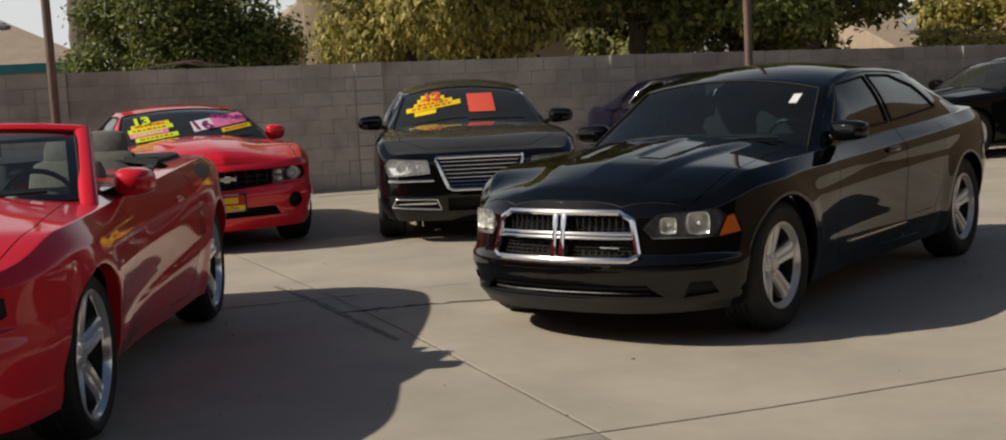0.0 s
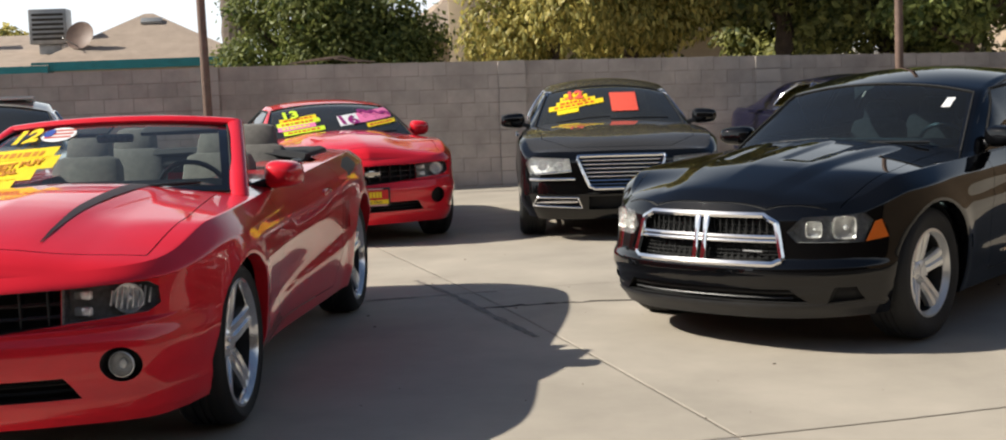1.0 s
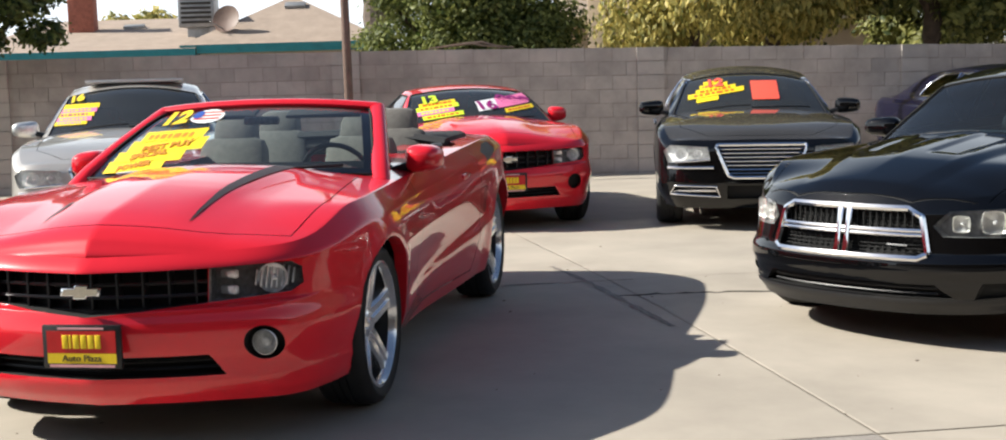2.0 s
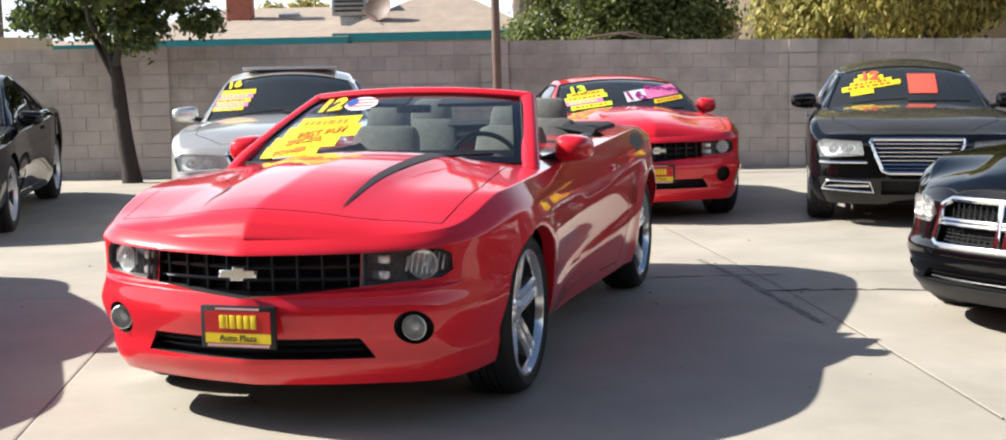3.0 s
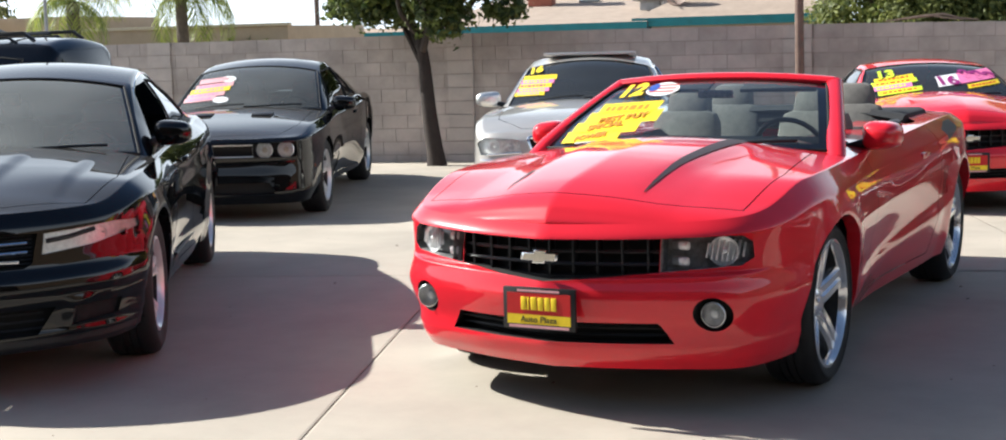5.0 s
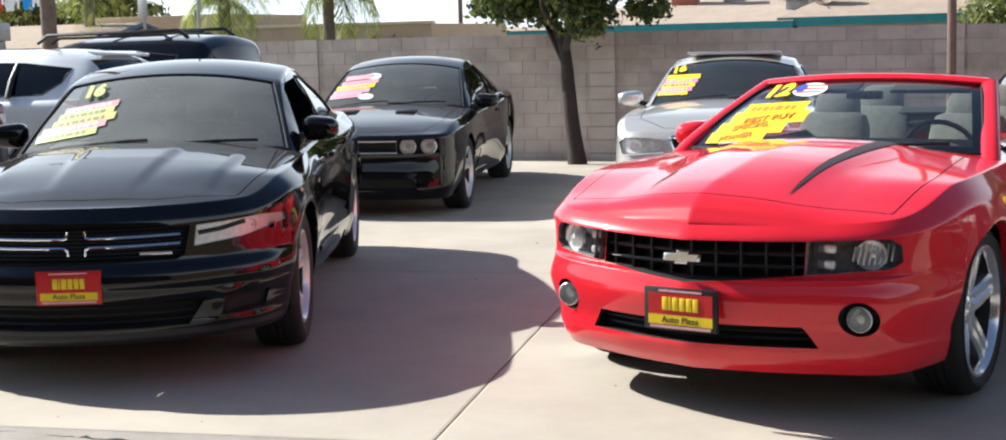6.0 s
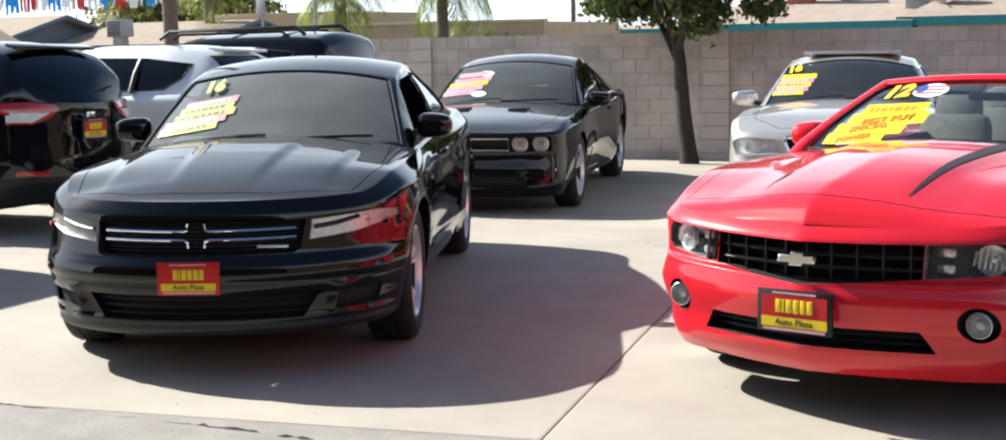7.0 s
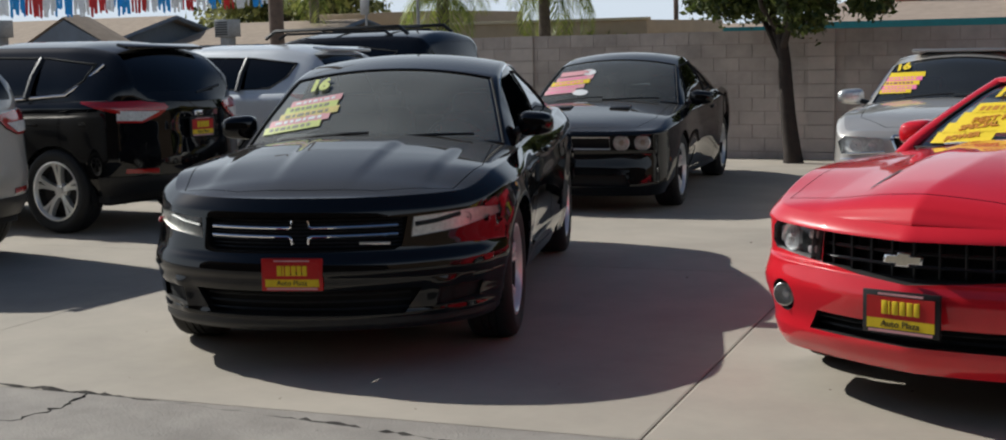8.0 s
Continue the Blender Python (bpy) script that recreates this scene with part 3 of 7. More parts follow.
    def cabin(self, x0, x1, poly=None, cloth=INTERIOR, seats=True):
        """Opens the top over the cabin and furnishes it."""
        w = float(self.side_y((x0 + x1) / 2)) - 0.1
        self.body.cut((0, 1), poly or [(x0, -w), (x1 - 0.12, -w), (x1, -w * 0.6), (x1, w * 0.6), (x1 - 0.12, w), (x0, w)], lambda v: v[2] > 0.8)
        bm = box(x1 - x0 + 0.5, 2 * w + 0.06, 0.06, ((x0 + x1) / 2, 0, 0.30))
        part("cabin_floor", bm, INTERIOR, self.root)
        for sg in (1, -1):
            part("door_lining", box(x1 - x0 + 0.4, 0.03, 0.66, ((x0 + x1) / 2, sg * (w + 0.02), 0.62), 0.01), INTERIOR, self.root)
        dash = box(0.5, 2 * w, 0.3, (x1 - 0.22, 0, 0.85), 0.09, (0, 8, 0))
        part("dashboard", dash, INTERIOR, self.root)
        if seats:
            for sx in (x0 + (x1 - x0) * 0.53, x0 + (x1 - x0) * 0.12):
                for sg in (1, -1):
                    self.seat(sx, sg * 0.38, cloth)
        wheel_ring = tube([(x1 - 0.56 + 0.08 * math.sin(a), 0.38 + 0.185 * math.cos(a), 0.93 + 0.17 * math.sin(a)) for a in np.linspace(0, 2 * math.pi, 24, endpoint=False)], 0.015, True)
        box(0.05, 0.34, 0.05, (x1 - 0.53, 0.38, 0.93), 0.02, bm=wheel_ring)
        part("steering_wheel", wheel_ring, PLASTIC, self.root)

    def seat(self, x, y, mat):
        s = part("seat", box(0.5, 0.5, 0.16, (x + 0.2, y, 0.48), 0.06), mat, self.root)
        part("backrest", box(0.19, 0.5, 0.66, (x - 0.10, y, 0.80), 0.09, (0, -16, 0), 0.80), mat, s)
        part("headrest", box(0.13, 0.29, 0.22, (x - 0.215, y, 1.13), 0.06, (0, -12, 0), 0.88), mat, s)

    def mirrors(self, x, y, z, mat, size=(0.16, 0.26, 0.17)):
        for sg in (1, -1):
            bm = bmesh.new()
            bmesh.ops.create_uvsphere(bm, u_segments=20, v_segments=12, radius=0.5)
            for v in bm.verts:
                c = v.co
                k = [math.copysign(abs(2 * q) ** 0.62 / 2, q) for q in c]
                c.x = k[0] * size[0] * (1.0 if k[0] > 0 else 0.35)
                c.y, c.z = k[1] * size[1], k[2] * size[2] * (1 + 0.25 * k[1] * -sg)
            finish(bm, 70)
            bm.transform(pose(x, sg * y, z, 0, 0, sg * -8))
            mm = part("mirror", bm, mat, self.root)
            part("mirror_arm", box(0.08, 0.16, 0.045, (x + 0.01, sg * (y - 0.15), z - 0.055), 0.015, (sg * 18, 0, 0)), PLASTIC, mm)
            part("mirror_glass", box(0.006, size[1] * 0.84, size[2] * 0.78, (x - size[0] * 0.18, sg * y, z), 0.0, (0, 0, sg * -8)), CHROME, mm)

    def handles(self, xs, z, mat):
        for x in xs:
            for sg in (1, -1):
                y = float(self.side_y(x)) + 0.075
                part("door_handle", box(0.20, 0.03, 0.035, (x, sg * y, z), 0.013), mat, self.root)

    def lamp(self, poly, housing, bowls, depth=0.07, lens=LENS, where=None, mirror=True, sink=-0.002, square=False):
        for sg in ((1, -1) if mirror else (1,)):
            pl = poly if sg > 0 else mirrored(poly)
            p = self.body.cut((1, 2), pl, where or (lambda v: v[0] > 1.0))
            shell = part("headlamp", p.mesh("headlamp", 0, depth, (-1, 0, 0)), housing, self.root)
            part("lens", p.mesh("lens", -sink), lens, shell).visible_shadow = False
            for y, z, r, sx in bowls:
                pos, nrm = self.front_at(sg * y, z, p)
                face = Matrix.Rotation(0.7 * math.atan2(nrm.y, abs(nrm.x)), 4, "Z")
                prof = [(r, 0.0), (r * 0.93, -0.004), (r * 0.86, -0.014), (r * 0.5, -0.019), (0.001, -0.020)]
                b = lathe(prof, 28, "X", at=(0, 0, 0))
                if square:
                    for v in b.verts:
                        k = max(abs(v.co.y), abs(v.co.z))
                        v.co.yz = v.co.yz * (min(1.25, (v.co.yz.length / k) ** 0.75) if k > 1e-4 else 1)
                b.transform(Matrix.Translation((pos.x - sx, sg * y, z)) @ face)
                part("reflector", b, LAMP_METAL if square else REFLECTOR, shell)
                bulb = lathe([(0.001, 0.020), (r * 0.16, 0.016), (r * 0.22, -0.01)], 12, "X")
                bulb.transform(Matrix.Translation((pos.x - sx - 0.012, sg * y, z)) @ face)
                part("bulb", bulb, REFLECTOR, shell)

    def plate(self, x, z, rear=False, y=0.0, border=True, tilt=0, turn=0):
        """A dealer's paper plate: red over yellow, a dark frame."""
        m = pose(x, y, z, 0, tilt, turn + (180 if rear else 0)) @ Matrix.Diagonal((1, *((1, 1) if border else (0.91, 0.90)), 1))
        fr = box(0.018, 0.325, 0.172, (0, 0, 0), 0.004)
        fr.transform(m)
        frame_ob = part("plate_frame", fr, PLASTIC if border else PLATE_RED, self.root, "dealer advertising plate with red and yellow fields")
        for nm, sy, sz, zz, mt, dx in (("plate_red", 0.285, 0.088, 0.020, PLATE_RED, 0.0095), ("plate_yellow", 0.285, 0.040, -0.0445, YELLOW, 0.0095), ("plate_strip", 0.27, 0.011, -0.074, FADED_PINK, 0.0097), ("plate_strip", 0.19, 0.008, 0.073, FADED_PINK, 0.0105)):
            b = box(0.004, sy, sz, (dx, 0, zz))
            b.transform(m)
            part(nm, b, mt, frame_ob)
        # the dealer's name as plain yellow blocks
        for at, wide in ((-0.066, 0.025), (-0.045, 0.010), (-0.021, 0.027), (0.010, 0.025), (0.040, 0.025), (0.069, 0.024)):
            b = box(0.004, wide, 0.054, (0.0125, at, 0.021), 0.004)
            b.transform(m)
            part("name_block", b, YELLOW, frame_ob)
        lettering("Auto Plaza", 0.026, INK_DARK, frame_ob, m @ Matrix(((0, 0, 1, 0.0122), (1, 0, 0, 0), (0, 1, 0, -0.0445), (0, 0, 0, 1))), squash=1.05)

    def on_glass(self, y, z):
        p, n = self.front_at(y, z, self.screen)
        if n.x < 0:
            n = -n
        ax = (Vector((0, 1, 0)) - n * n.y).normalized()
        ay = n.cross(ax)
        m = Matrix((ax, ay, n)).transposed().to_4x4()
        m.translation = p + n * 0.004
        return m

    def banner(self, poly, mat, lift=0.003, name="sticker"):
        """A sticker that lies on the windscreen within an outline seen from the front."""
        sk = Skin(list(self.screen.v), list(self.screen.n), list(self.screen.f)).cut((1, 2), poly)
        if sk.f:
            self.add(name, sk, mat, lift=lift)

    def sloped_bars(self, rows, rise=0.1):
        """Sticker lines: (y0, y1, z, height, material, word, ink)."""
        for y0, y1, z, h, mat, word, ink in rows:
            e = rise * (y1 - y0)
            self.banner([(y0, z - h / 2), (y1, z - h / 2 + e), (y1, z + h / 2 + e), (y0, z + h / 2)], mat)
            if word:
                m = self.on_glass((y0 + y1) / 2, z + e / 2)
                lettering(word, h * (0.78 if word.isdigit() else 0.44) / max(0.3, m.col[1].z), ink, self.root, m @ pose(0, 0, 0.002, 0, 0, math.degrees(math.atan(rise))), "sticker_word", squash=0.8, fat=0.009 if word.isdigit() else 0.003)
            elif ink:
                w = (y1 - y0)
                k0 = 0.10
                for k in range(7):
                    k1 = k0 + (0.06, 0.09, 0.05, 0.11, 0.07)[(k + int(z * 90)) % 5]
                    self.banner([(y0 + w * k0, z - h * 0.2 + e * k0), (y0 + w * k1, z - h * 0.2 + e * k1), (y0 + w * k1, z + h * 0.2 + e * k1), (y0 + w * k0, z + h * 0.2 + e * k0)], ink, 0.0045, "sticker_line")
                    k0 = k1 + 0.035

    def year(self, text, height, mat, y, z, fat=0.011, squash=0.66):
        m = self.on_glass(y, z)
        lettering(text, height / max(0.3, m.col[1].z), mat, self.root, m @ pose(0, 0, 0.008, 0, 0, 0), "sticker_year", squash=squash, fat=fat)

    def close(self):
        """What is left of the sheets becomes the body; joints are laid in dark."""
        self.add("body", self.body, self.paint)
        if self.roof is not None and self.roof.f:
            self.add("roof", self.roof, self.spec.get("roof_paint", self.paint))
        for g in self.gaps:
            if g.f:
                self.add("panel_gap", g, GAP, lift=-0.004)
        px = self.spec["px"]
        py = self.spec["py"]
        # tray added inside the nose to stop sun leaking through underneath
        half = [(px[0] - 0.17, 0.0), (px[1] - 0.19, py[1] - 0.03), (px[2] - 0.20, py[2] - 0.12), (px[2] - 0.45, py[2] - 0.14)]
        part("light_stop_tray", prism(half + [(x, -y) for x, y in half[:0:-1]], 0.012, "XY", (0, 0, 0.275)), LINER, self.root)
        part("underbody", box(px[0] - px[-1] - 0.95, 1.34, 0.12, ((px[0] + px[-1]) / 2, 0, 0.29), 0.03), LINER, self.root)


# ---- wheels ----
WHEEL_MESHES = {}


def spoke_mesh(kind, r):
    """Spokes and hub of an alloy wheel of rim radius r, facing +y."""
    bm = None
    plans = {
        # n, list of (offset angle, hub half-width, rim half-width, depth at hub, depth at rim, swept angle)
        "five_star": (5, [(0, 0.042, 0.050, 0.045, 0.088, 0)]),
        "five_slim": (5, [(-5.2, 0.013, 0.014, 0.05, 0.088, -3.5), (5.2, 0.013, 0.014, 0.05, 0.088, 3.5)]),
        "five_curved": (5, [(-3, 0.020, 0.016, 0.06, 0.09, -6), (3, 0.020, 0.016, 0.06, 0.09, 6)]),
        "five_wide": (5, [(0, 0.056, 0.046, 0.05, 0.094, 0)]),
        "ten": (10, [(0, 0.014, 0.014, 0.06, 0.085, 0)]),
        "seven": (7, [(-2, 0.014, 0.016, 0.055, 0.085, -4), (3, 0.012, 0.012, 0.055, 0.085, 5)]),
    }
    n, arms = plans[kind]
    for k in range(n):
        for off, w0, w1, y0, y1, sweep in arms:
            own = bmesh.new()
            rings = []
            for t in np.linspace(0, 1, 6):
                rad = 0.05 + (r - 0.028 - 0.05) * t
                a = math.radians(90 + k * 360 / n + off * (1 - t) + (off + sweep) * t)
                w = w0 + (w1 - w0) * t + 0.012 * max(0, t - 0.75) * 4
                y = y0 + (y1 - y0) * t ** 0.7
                c = Vector((rad * math.cos(a), 0, rad * math.sin(a)))
                d = Vector((-math.sin(a), 0, math.cos(a)))
                rings.append([own.verts.new(c + d * u * w + Vector((0, y - dy, 0))) for u, dy in ((-1.0, 0.014), (-0.78, 0.0), (-0.22, 0.001), (0.0, 0.012), (0.22, 0.001), (0.78, 0.0), (1.0, 0.014), (0.9, 0.05), (-0.9, 0.05))])
            for a, b in zip(rings, rings[1:]):
                for i in range(9):
                    own.faces.new((a[i], a[(i + 1) % 9], b[(i + 1) % 9], b[i]))
            own.faces.new(rings[0])
            own.faces.new(rings[-1])
            finish(own, 30)
            bm = merge(bm, own)
    lathe([(0.072, 0.01), (0.07, 0.045), (0.055, 0.058), (0.034, 0.064), (0.032, 0.07), (0.001, 0.071)], 30, "Y", bm)
    for k in range(5):
        a = math.radians(90 + 36 + k * 72)
        lathe([(0.009, 0.04), (0.009, 0.066), (0.001, 0.067)], 8, "Y", bm, (0.05 * math.cos(a), 0, 0.05 * math.sin(a)))
    return bm


def make_wheel(root, m, R, kind):
    style, r, mat = kind
    key = (style, round(R, 3), r, mat.name)
    if key not in WHEEL_MESHES:
        def data(name, bm, mt):
            me = bpy.data.meshes.new(name)
            bm.to_mesh(me)
            bm.free()
            me.materials.append(mt)
            return me
        lip = lathe([(r + 0.001, 0.108), (r - 0.001, 0.1135), (r - 0.014, 0.1165), (r - 0.027, 0.0995), (r - 0.031, 0.080)], 48)
        barrel = lathe([(r - 0.002, 0.112), (r - 0.014, 0.115), (r - 0.026, 0.098), (r - 0.03, 0.03), (r - 0.045, -0.02), (r - 0.03, -0.1), (r - 0.005, -0.112)], 48)
        tread = [(r - 0.006, -0.108), (r + 0.02, -0.121), (R - 0.04, -0.124), (R - 0.012, -0.108), (R - 0.002, -0.085), (R, -0.06), (R, -0.042), (R - 0.007, -0.040), (R - 0.007, -0.032), (R, -0.03), (R, -0.006), (R - 0.007, -0.004), (R - 0.007, 0.004), (R, 0.006), (R, 0.03), (R - 0.007, 0.032), (R - 0.007, 0.04), (R, 0.042), (R, 0.06), (R - 0.002, 0.085), (R - 0.012, 0.108), (R - 0.04, 0.124), (R - 0.045, 0.1255), (r + 0.04, 0.1255), (r + 0.036, 0.1235), (r + 0.02, 0.121), (r - 0.006, 0.108)]
        disc_ = lathe([(r - 0.046, -0.03), (r - 0.046, -0.012), (0.07, -0.010), (0.001, -0.010)], 30)
        box(0.09, 0.06, 0.17, (-0.13, -0.02, 0.03), 0.015, bm=disc_)
        WHEEL_MESHES[key] = (data("wheel", barrel, DARK_METAL), data("rim_lip", lip, mat), data("tyre", lathe(tread, 56), RUBBER), data("spokes", spoke_mesh(style, r), mat), data("brake_disc", disc_, DARK_METAL))
    barrel, lip, tyre, spokes, disc_ = WHEEL_MESHES[key]
    w = part("wheel", barrel, DARK_METAL, root)
    w.matrix_basis = m
    part("rim_lip", lip, mat, w)
    part("tyre", tyre, RUBBER, w)
    part("spokes", spokes, mat, w)
    part("brake_disc", disc_, DARK_METAL, w)
    return w


def bars_across(car, name, y0, y1, zs, x_of, mat, r=0.006, n=9, parent=None):
    """Grille bars that follow the nose from side to side."""
    for z in zs:
        part(name, tube([(x_of(y, z), y, z) for y in np.linspace(y0, y1, n)], r), mat, parent or car.root)


def surface_x(car, back=0.0):
    """The nose's depth at a height and distance from the middle, a little back from it."""
    pts = np.array(car.body.v)
    pts = pts[pts[:, 0] > 1.4]

    def x_of(y, z):
        dy, dz = pts[:, 1] - y, pts[:, 2] - z
        k = np.argsort(dy**2 + dz**2)[:28]
        w = np.exp(-(dy[k] ** 2 + dz[k] ** 2) / 0.0012) + 1e-4
        a = np.stack([np.ones(len(k)), dy[k], dz[k]], 1)
        return float(np.linalg.lstsq(a.T @ (a * w[:, None]) + 1e-9 * np.eye(3), a.T @ (w * pts[k, 0]), rcond=None)[0][0]) - back
    return x_of


# ---- ground ----
def ground_z(x, y):
    """The lot lies level near the camera and falls gently towards the block wall."""
    s = min(13.0, 0.966 * y - 0.259 * x - 8.8)
    e = min(1.0, max(0.0, (x + 1.0) / 2.4))
    # a low swell in the paving before it falls to the foot of the wall
    w = min(1.0, max(0.0, (-8.4 - x) / 1.6))
    swell = 0.095 * w * w * (3 - 2 * w) * math.exp(-((s - 7.5) / 1.7) ** 2)
    return -0.0265 * (math.sqrt(s * s + 2.25) + s) / 2 - 0.035 * e * e * (3 - 2 * e) + swell


def on_ground(x, y, yaw, lift=0.0, e=0.6):
    """The pose of a thing that stands on the lot, leaning with its fall over a reach of e."""
    gx, gy = (ground_z(x + e, y) - ground_z(x - e, y)) / (2 * e), (ground_z(x, y + e) - ground_z(x, y - e)) / (2 * e)
    up = Vector((-gx, -gy, 1)).normalized()
    fx = Vector((math.cos(radians(yaw)), math.sin(radians(yaw)), 0))
    fx = (fx - up * fx.dot(up)).normalized()
    m = Matrix((fx, up.cross(fx), up)).transposed().to_4x4()
    m.translation = (x, y, (ground_z(x, y) if e < 1 else (ground_z(x - e * fx.x, y - e * fx.y) + ground_z(x + e * fx.x, y + e * fx.y)) / 2) + lift)
    return m


CONCRETE = material("pale_concrete", (0.405, 0.355, 0.29), 0.85, vary=0.17, scale=0.9, bump=0.12, bump_scale=90, placed=True)
OLD_CONCRETE = material("worn_grey_concrete", (0.36, 0.325, 0.285), 0.9, second=(0.23, 0.205, 0.18), scale=3.2, bump=0.6, bump_scale=70, placed=True)
JOINT = material("joint_dirt", (0.24, 0.205, 0.165), 0.95, vary=0.5, scale=5)
CRACK = material("crack_shadow_dirt", (0.05, 0.043, 0.036), 0.95, vary=0.4, scale=5)
DARK_STRIP = material("dark_joint_strip", (0.17, 0.15, 0.13), 0.7, vary=0.5, scale=9)
GRIT = material("grit", (0.16, 0.13, 0.10), 0.9, vary=0.5, scale=20)
ASPHALT = material("dark_asphalt", (0.05, 0.048, 0.046), 0.9, vary=0.25, scale=1.2, bump=0.4, bump_scale=150)
E1, E2, ORIGIN, SLAB = Vector((0.9233, 0.384, 0)), Vector((-0.384, 0.9233, 0)), Vector((0.32, 5.70, 0)), 4.06


STRIP_A = ((-1.75, 10.12), (-1.35, 9.31), (-0.98, 8.45), (-0.64, 7.70))
STRIP_B = ((-1.95, 9.19), (-1.40, 9.36), (-1.05, 9.47))


def build_ground():
    bm = bmesh.new()
    xs = [-3000, -600, -120, -40, -30, *(k * 0.5 for k in range(-44, 51)), 30, 40, 120, 600, 3000]
    rows = [[bm.verts.new((x, y, ground_z(x, y) - 0.018)) for x in xs] for y in xs]
    for a, b in zip(rows, rows[1:]):
        for k in range(len(xs) - 1):
            bm.faces.new((a[k], a[k + 1], b[k + 1], b[k]))
    me = bpy.data.meshes.new("ground")
    finish(bm).to_mesh(me)
    bm.free()
    me.materials.append(JOINT)
    g = tagged(new("ground", me), "dark joint dirt and bedding under the paved car lot", "ground", kind="structure")
    rng = random.Random(4)
    # concrete slabs with tooled joints
    for i in range(-5, 5):
        for j in range(-1, 4):
            bm = bmesh.new()
            n, half = 10, SLAB / 2 - 0.0035
            back = 2.3 if j < 0 else 0.0
            mid = ORIGIN + E1 * (SLAB * (i + 0.5)) + E2 * (SLAB * (j + 0.5))
            grid, lift = [], rng.uniform(-0.002, 0.002)
            us = [-half, -half + 0.012] + [half * (2 * k / n - 1) for k in range(1, n)] + [half - 0.012, half]
            for a in us:
                row = []
                for b in us:
                    p = mid + E1 * a + E2 * max(b, -half + back)
                    low = 0.0025 if abs(a) == half or abs(b) == half else 0.0
                    row.append(bm.verts.new((p.x - mid.x, p.y - mid.y, ground_z(p.x, p.y) - low + lift)))
                grid.append(row)
            for a, b in zip(grid, grid[1:]):
                for k in range(len(us) - 1):
                    bm.faces.new((a[k], b[k], b[k + 1], a[k + 1]))
            ob = part("slab", finish(bm, 8), CONCRETE if j >= 0 or i >= 0 else OLD_CONCRETE, g)
            ob.location = (mid.x, mid.y, 0)
    # dark road added out of view beyond the old strip to darken car reflections
    bm = bmesh.new()
    edge = ORIGIN - E2 * (SLAB - 2.3 - 0.01)
    vs = [edge + E1 * a - E2 * b for a, b in ((-60, 0), (60, 0), (60, 14), (-60, 14))]
    bm.faces.new([bm.verts.new((v.x, v.y, -0.004)) for v in vs])
    road = part("road", finish(bm), ASPHALT, None)
    tagged(road, "dark asphalt added out of view beside the lot to darken reflections", "road", kind="structure")
    # wandering cracks
    for pts in (((-6.9, 2.25), (-5.67, 2.67), (-5.72, 2.9), (-5.85, 3.17)), ((-1.1, 8.75), (-0.7, 8.9), (-0.1, 9.02), (0.6, 9.2)), ((-5.4, 8.3), (-4.7, 8.2), (-3.9, 8.5))):
        line = []
        for (ax, ay), (bx, by) in zip(pts, pts[1:]):
            for t in np.linspace(0, 1, 8, endpoint=False):
                x, y = ax + (bx - ax) * t + rng.uniform(-0.02, 0.02), ay + (by - ay) * t + rng.uniform(-0.02, 0.02)
                line.append((x, y, ground_z(x, y) + 0.0005))
        part("crack", tube(line, [rng.uniform(0.003, 0.009) for _ in line], sides=4, flat=1.0), CRACK, g)
    # the broken edge where the old strip meets the slabs
    line, rad = [], []
    for t in np.linspace(0, 1, 70):
        x, y = -6.6 + 2.75 * t, 2.87 + 0.80 * t + 0.06 * math.sin(3 * t)
        line.append((x + rng.uniform(-0.012, 0.012), y + rng.uniform(-0.010, 0.010), ground_z(x, y) + 0.0005))
        rad.append(max(0.0015, rng.gauss(0.0045, 0.003) * (1.0 + 0.8 * math.sin(9 * t))))
    part("crack", tube(line, rad, sides=4), CRACK, g)
    # a dark strip along one joint, and one across it
    for pts, w in ((STRIP_A, 0.024), (STRIP_B, 0.012)):
        bm = bmesh.new()
        rows = []
        for (ax, ay), (bx, by) in zip(pts, pts[1:]):
            d = Vector((bx - ax, by - ay, 0)).normalized()
            for t in np.linspace(0, 1, 12, endpoint=False):
                x, y, k = ax + (bx - ax) * t, ay + (by - ay) * t, w * rng.uniform(0.4, 1.5)
                rows.append([bm.verts.new((x - d.y * q, y + d.x * q, ground_z(x, y) + 0.0035)) for q in (-k, k * 0.8)])
        for a, b in zip(rows, rows[1:]):
            bm.faces.new((a[0], b[0], b[1], a[1]))
        part("dark_strip", finish(bm), DARK_STRIP, g)
    # stray grit and leaf scraps
    bm = None
    for k in range(150):
        x, y = rng.uniform(-7.5, 4), rng.uniform(3.4, 12)
        s = rng.choice((0.004, 0.005, 0.006, 0.010))
        bm = box(s * 2, s * rng.uniform(0.8, 1.6), s * 0.6, (x, y, ground_z(x, y) + s * 0.2), 0, (rng.uniform(-20, 20), 0, rng.uniform(0, 180)), 0.6, bm)
    tagged(part("grit", bm, GRIT, g), kind="stuff")


build_ground()

# ---- block wall ----
BLOCK = material("grey_concrete_block", (0.415, 0.362, 0.325), 0.95, vary=0.26, scale=1.6, bump=0.45, bump_scale=70, per_object=0.09, placed=True)
BLOCK_PALE = material("pale_pilaster_block", (0.455, 0.40, 0.36), 0.95, vary=0.15, scale=2.2, bump=0.5, bump_scale=70, per_object=0.05, placed=True)
MORTAR = material("mortar", (0.29, 0.25, 0.225), 0.95, vary=0.15, scale=8, bump=0.3, bump_scale=90)
WALL_A = Vector((-21.5, 15.41, 0))
WALL_D = Vector((0.9659, 0.2589, 0))
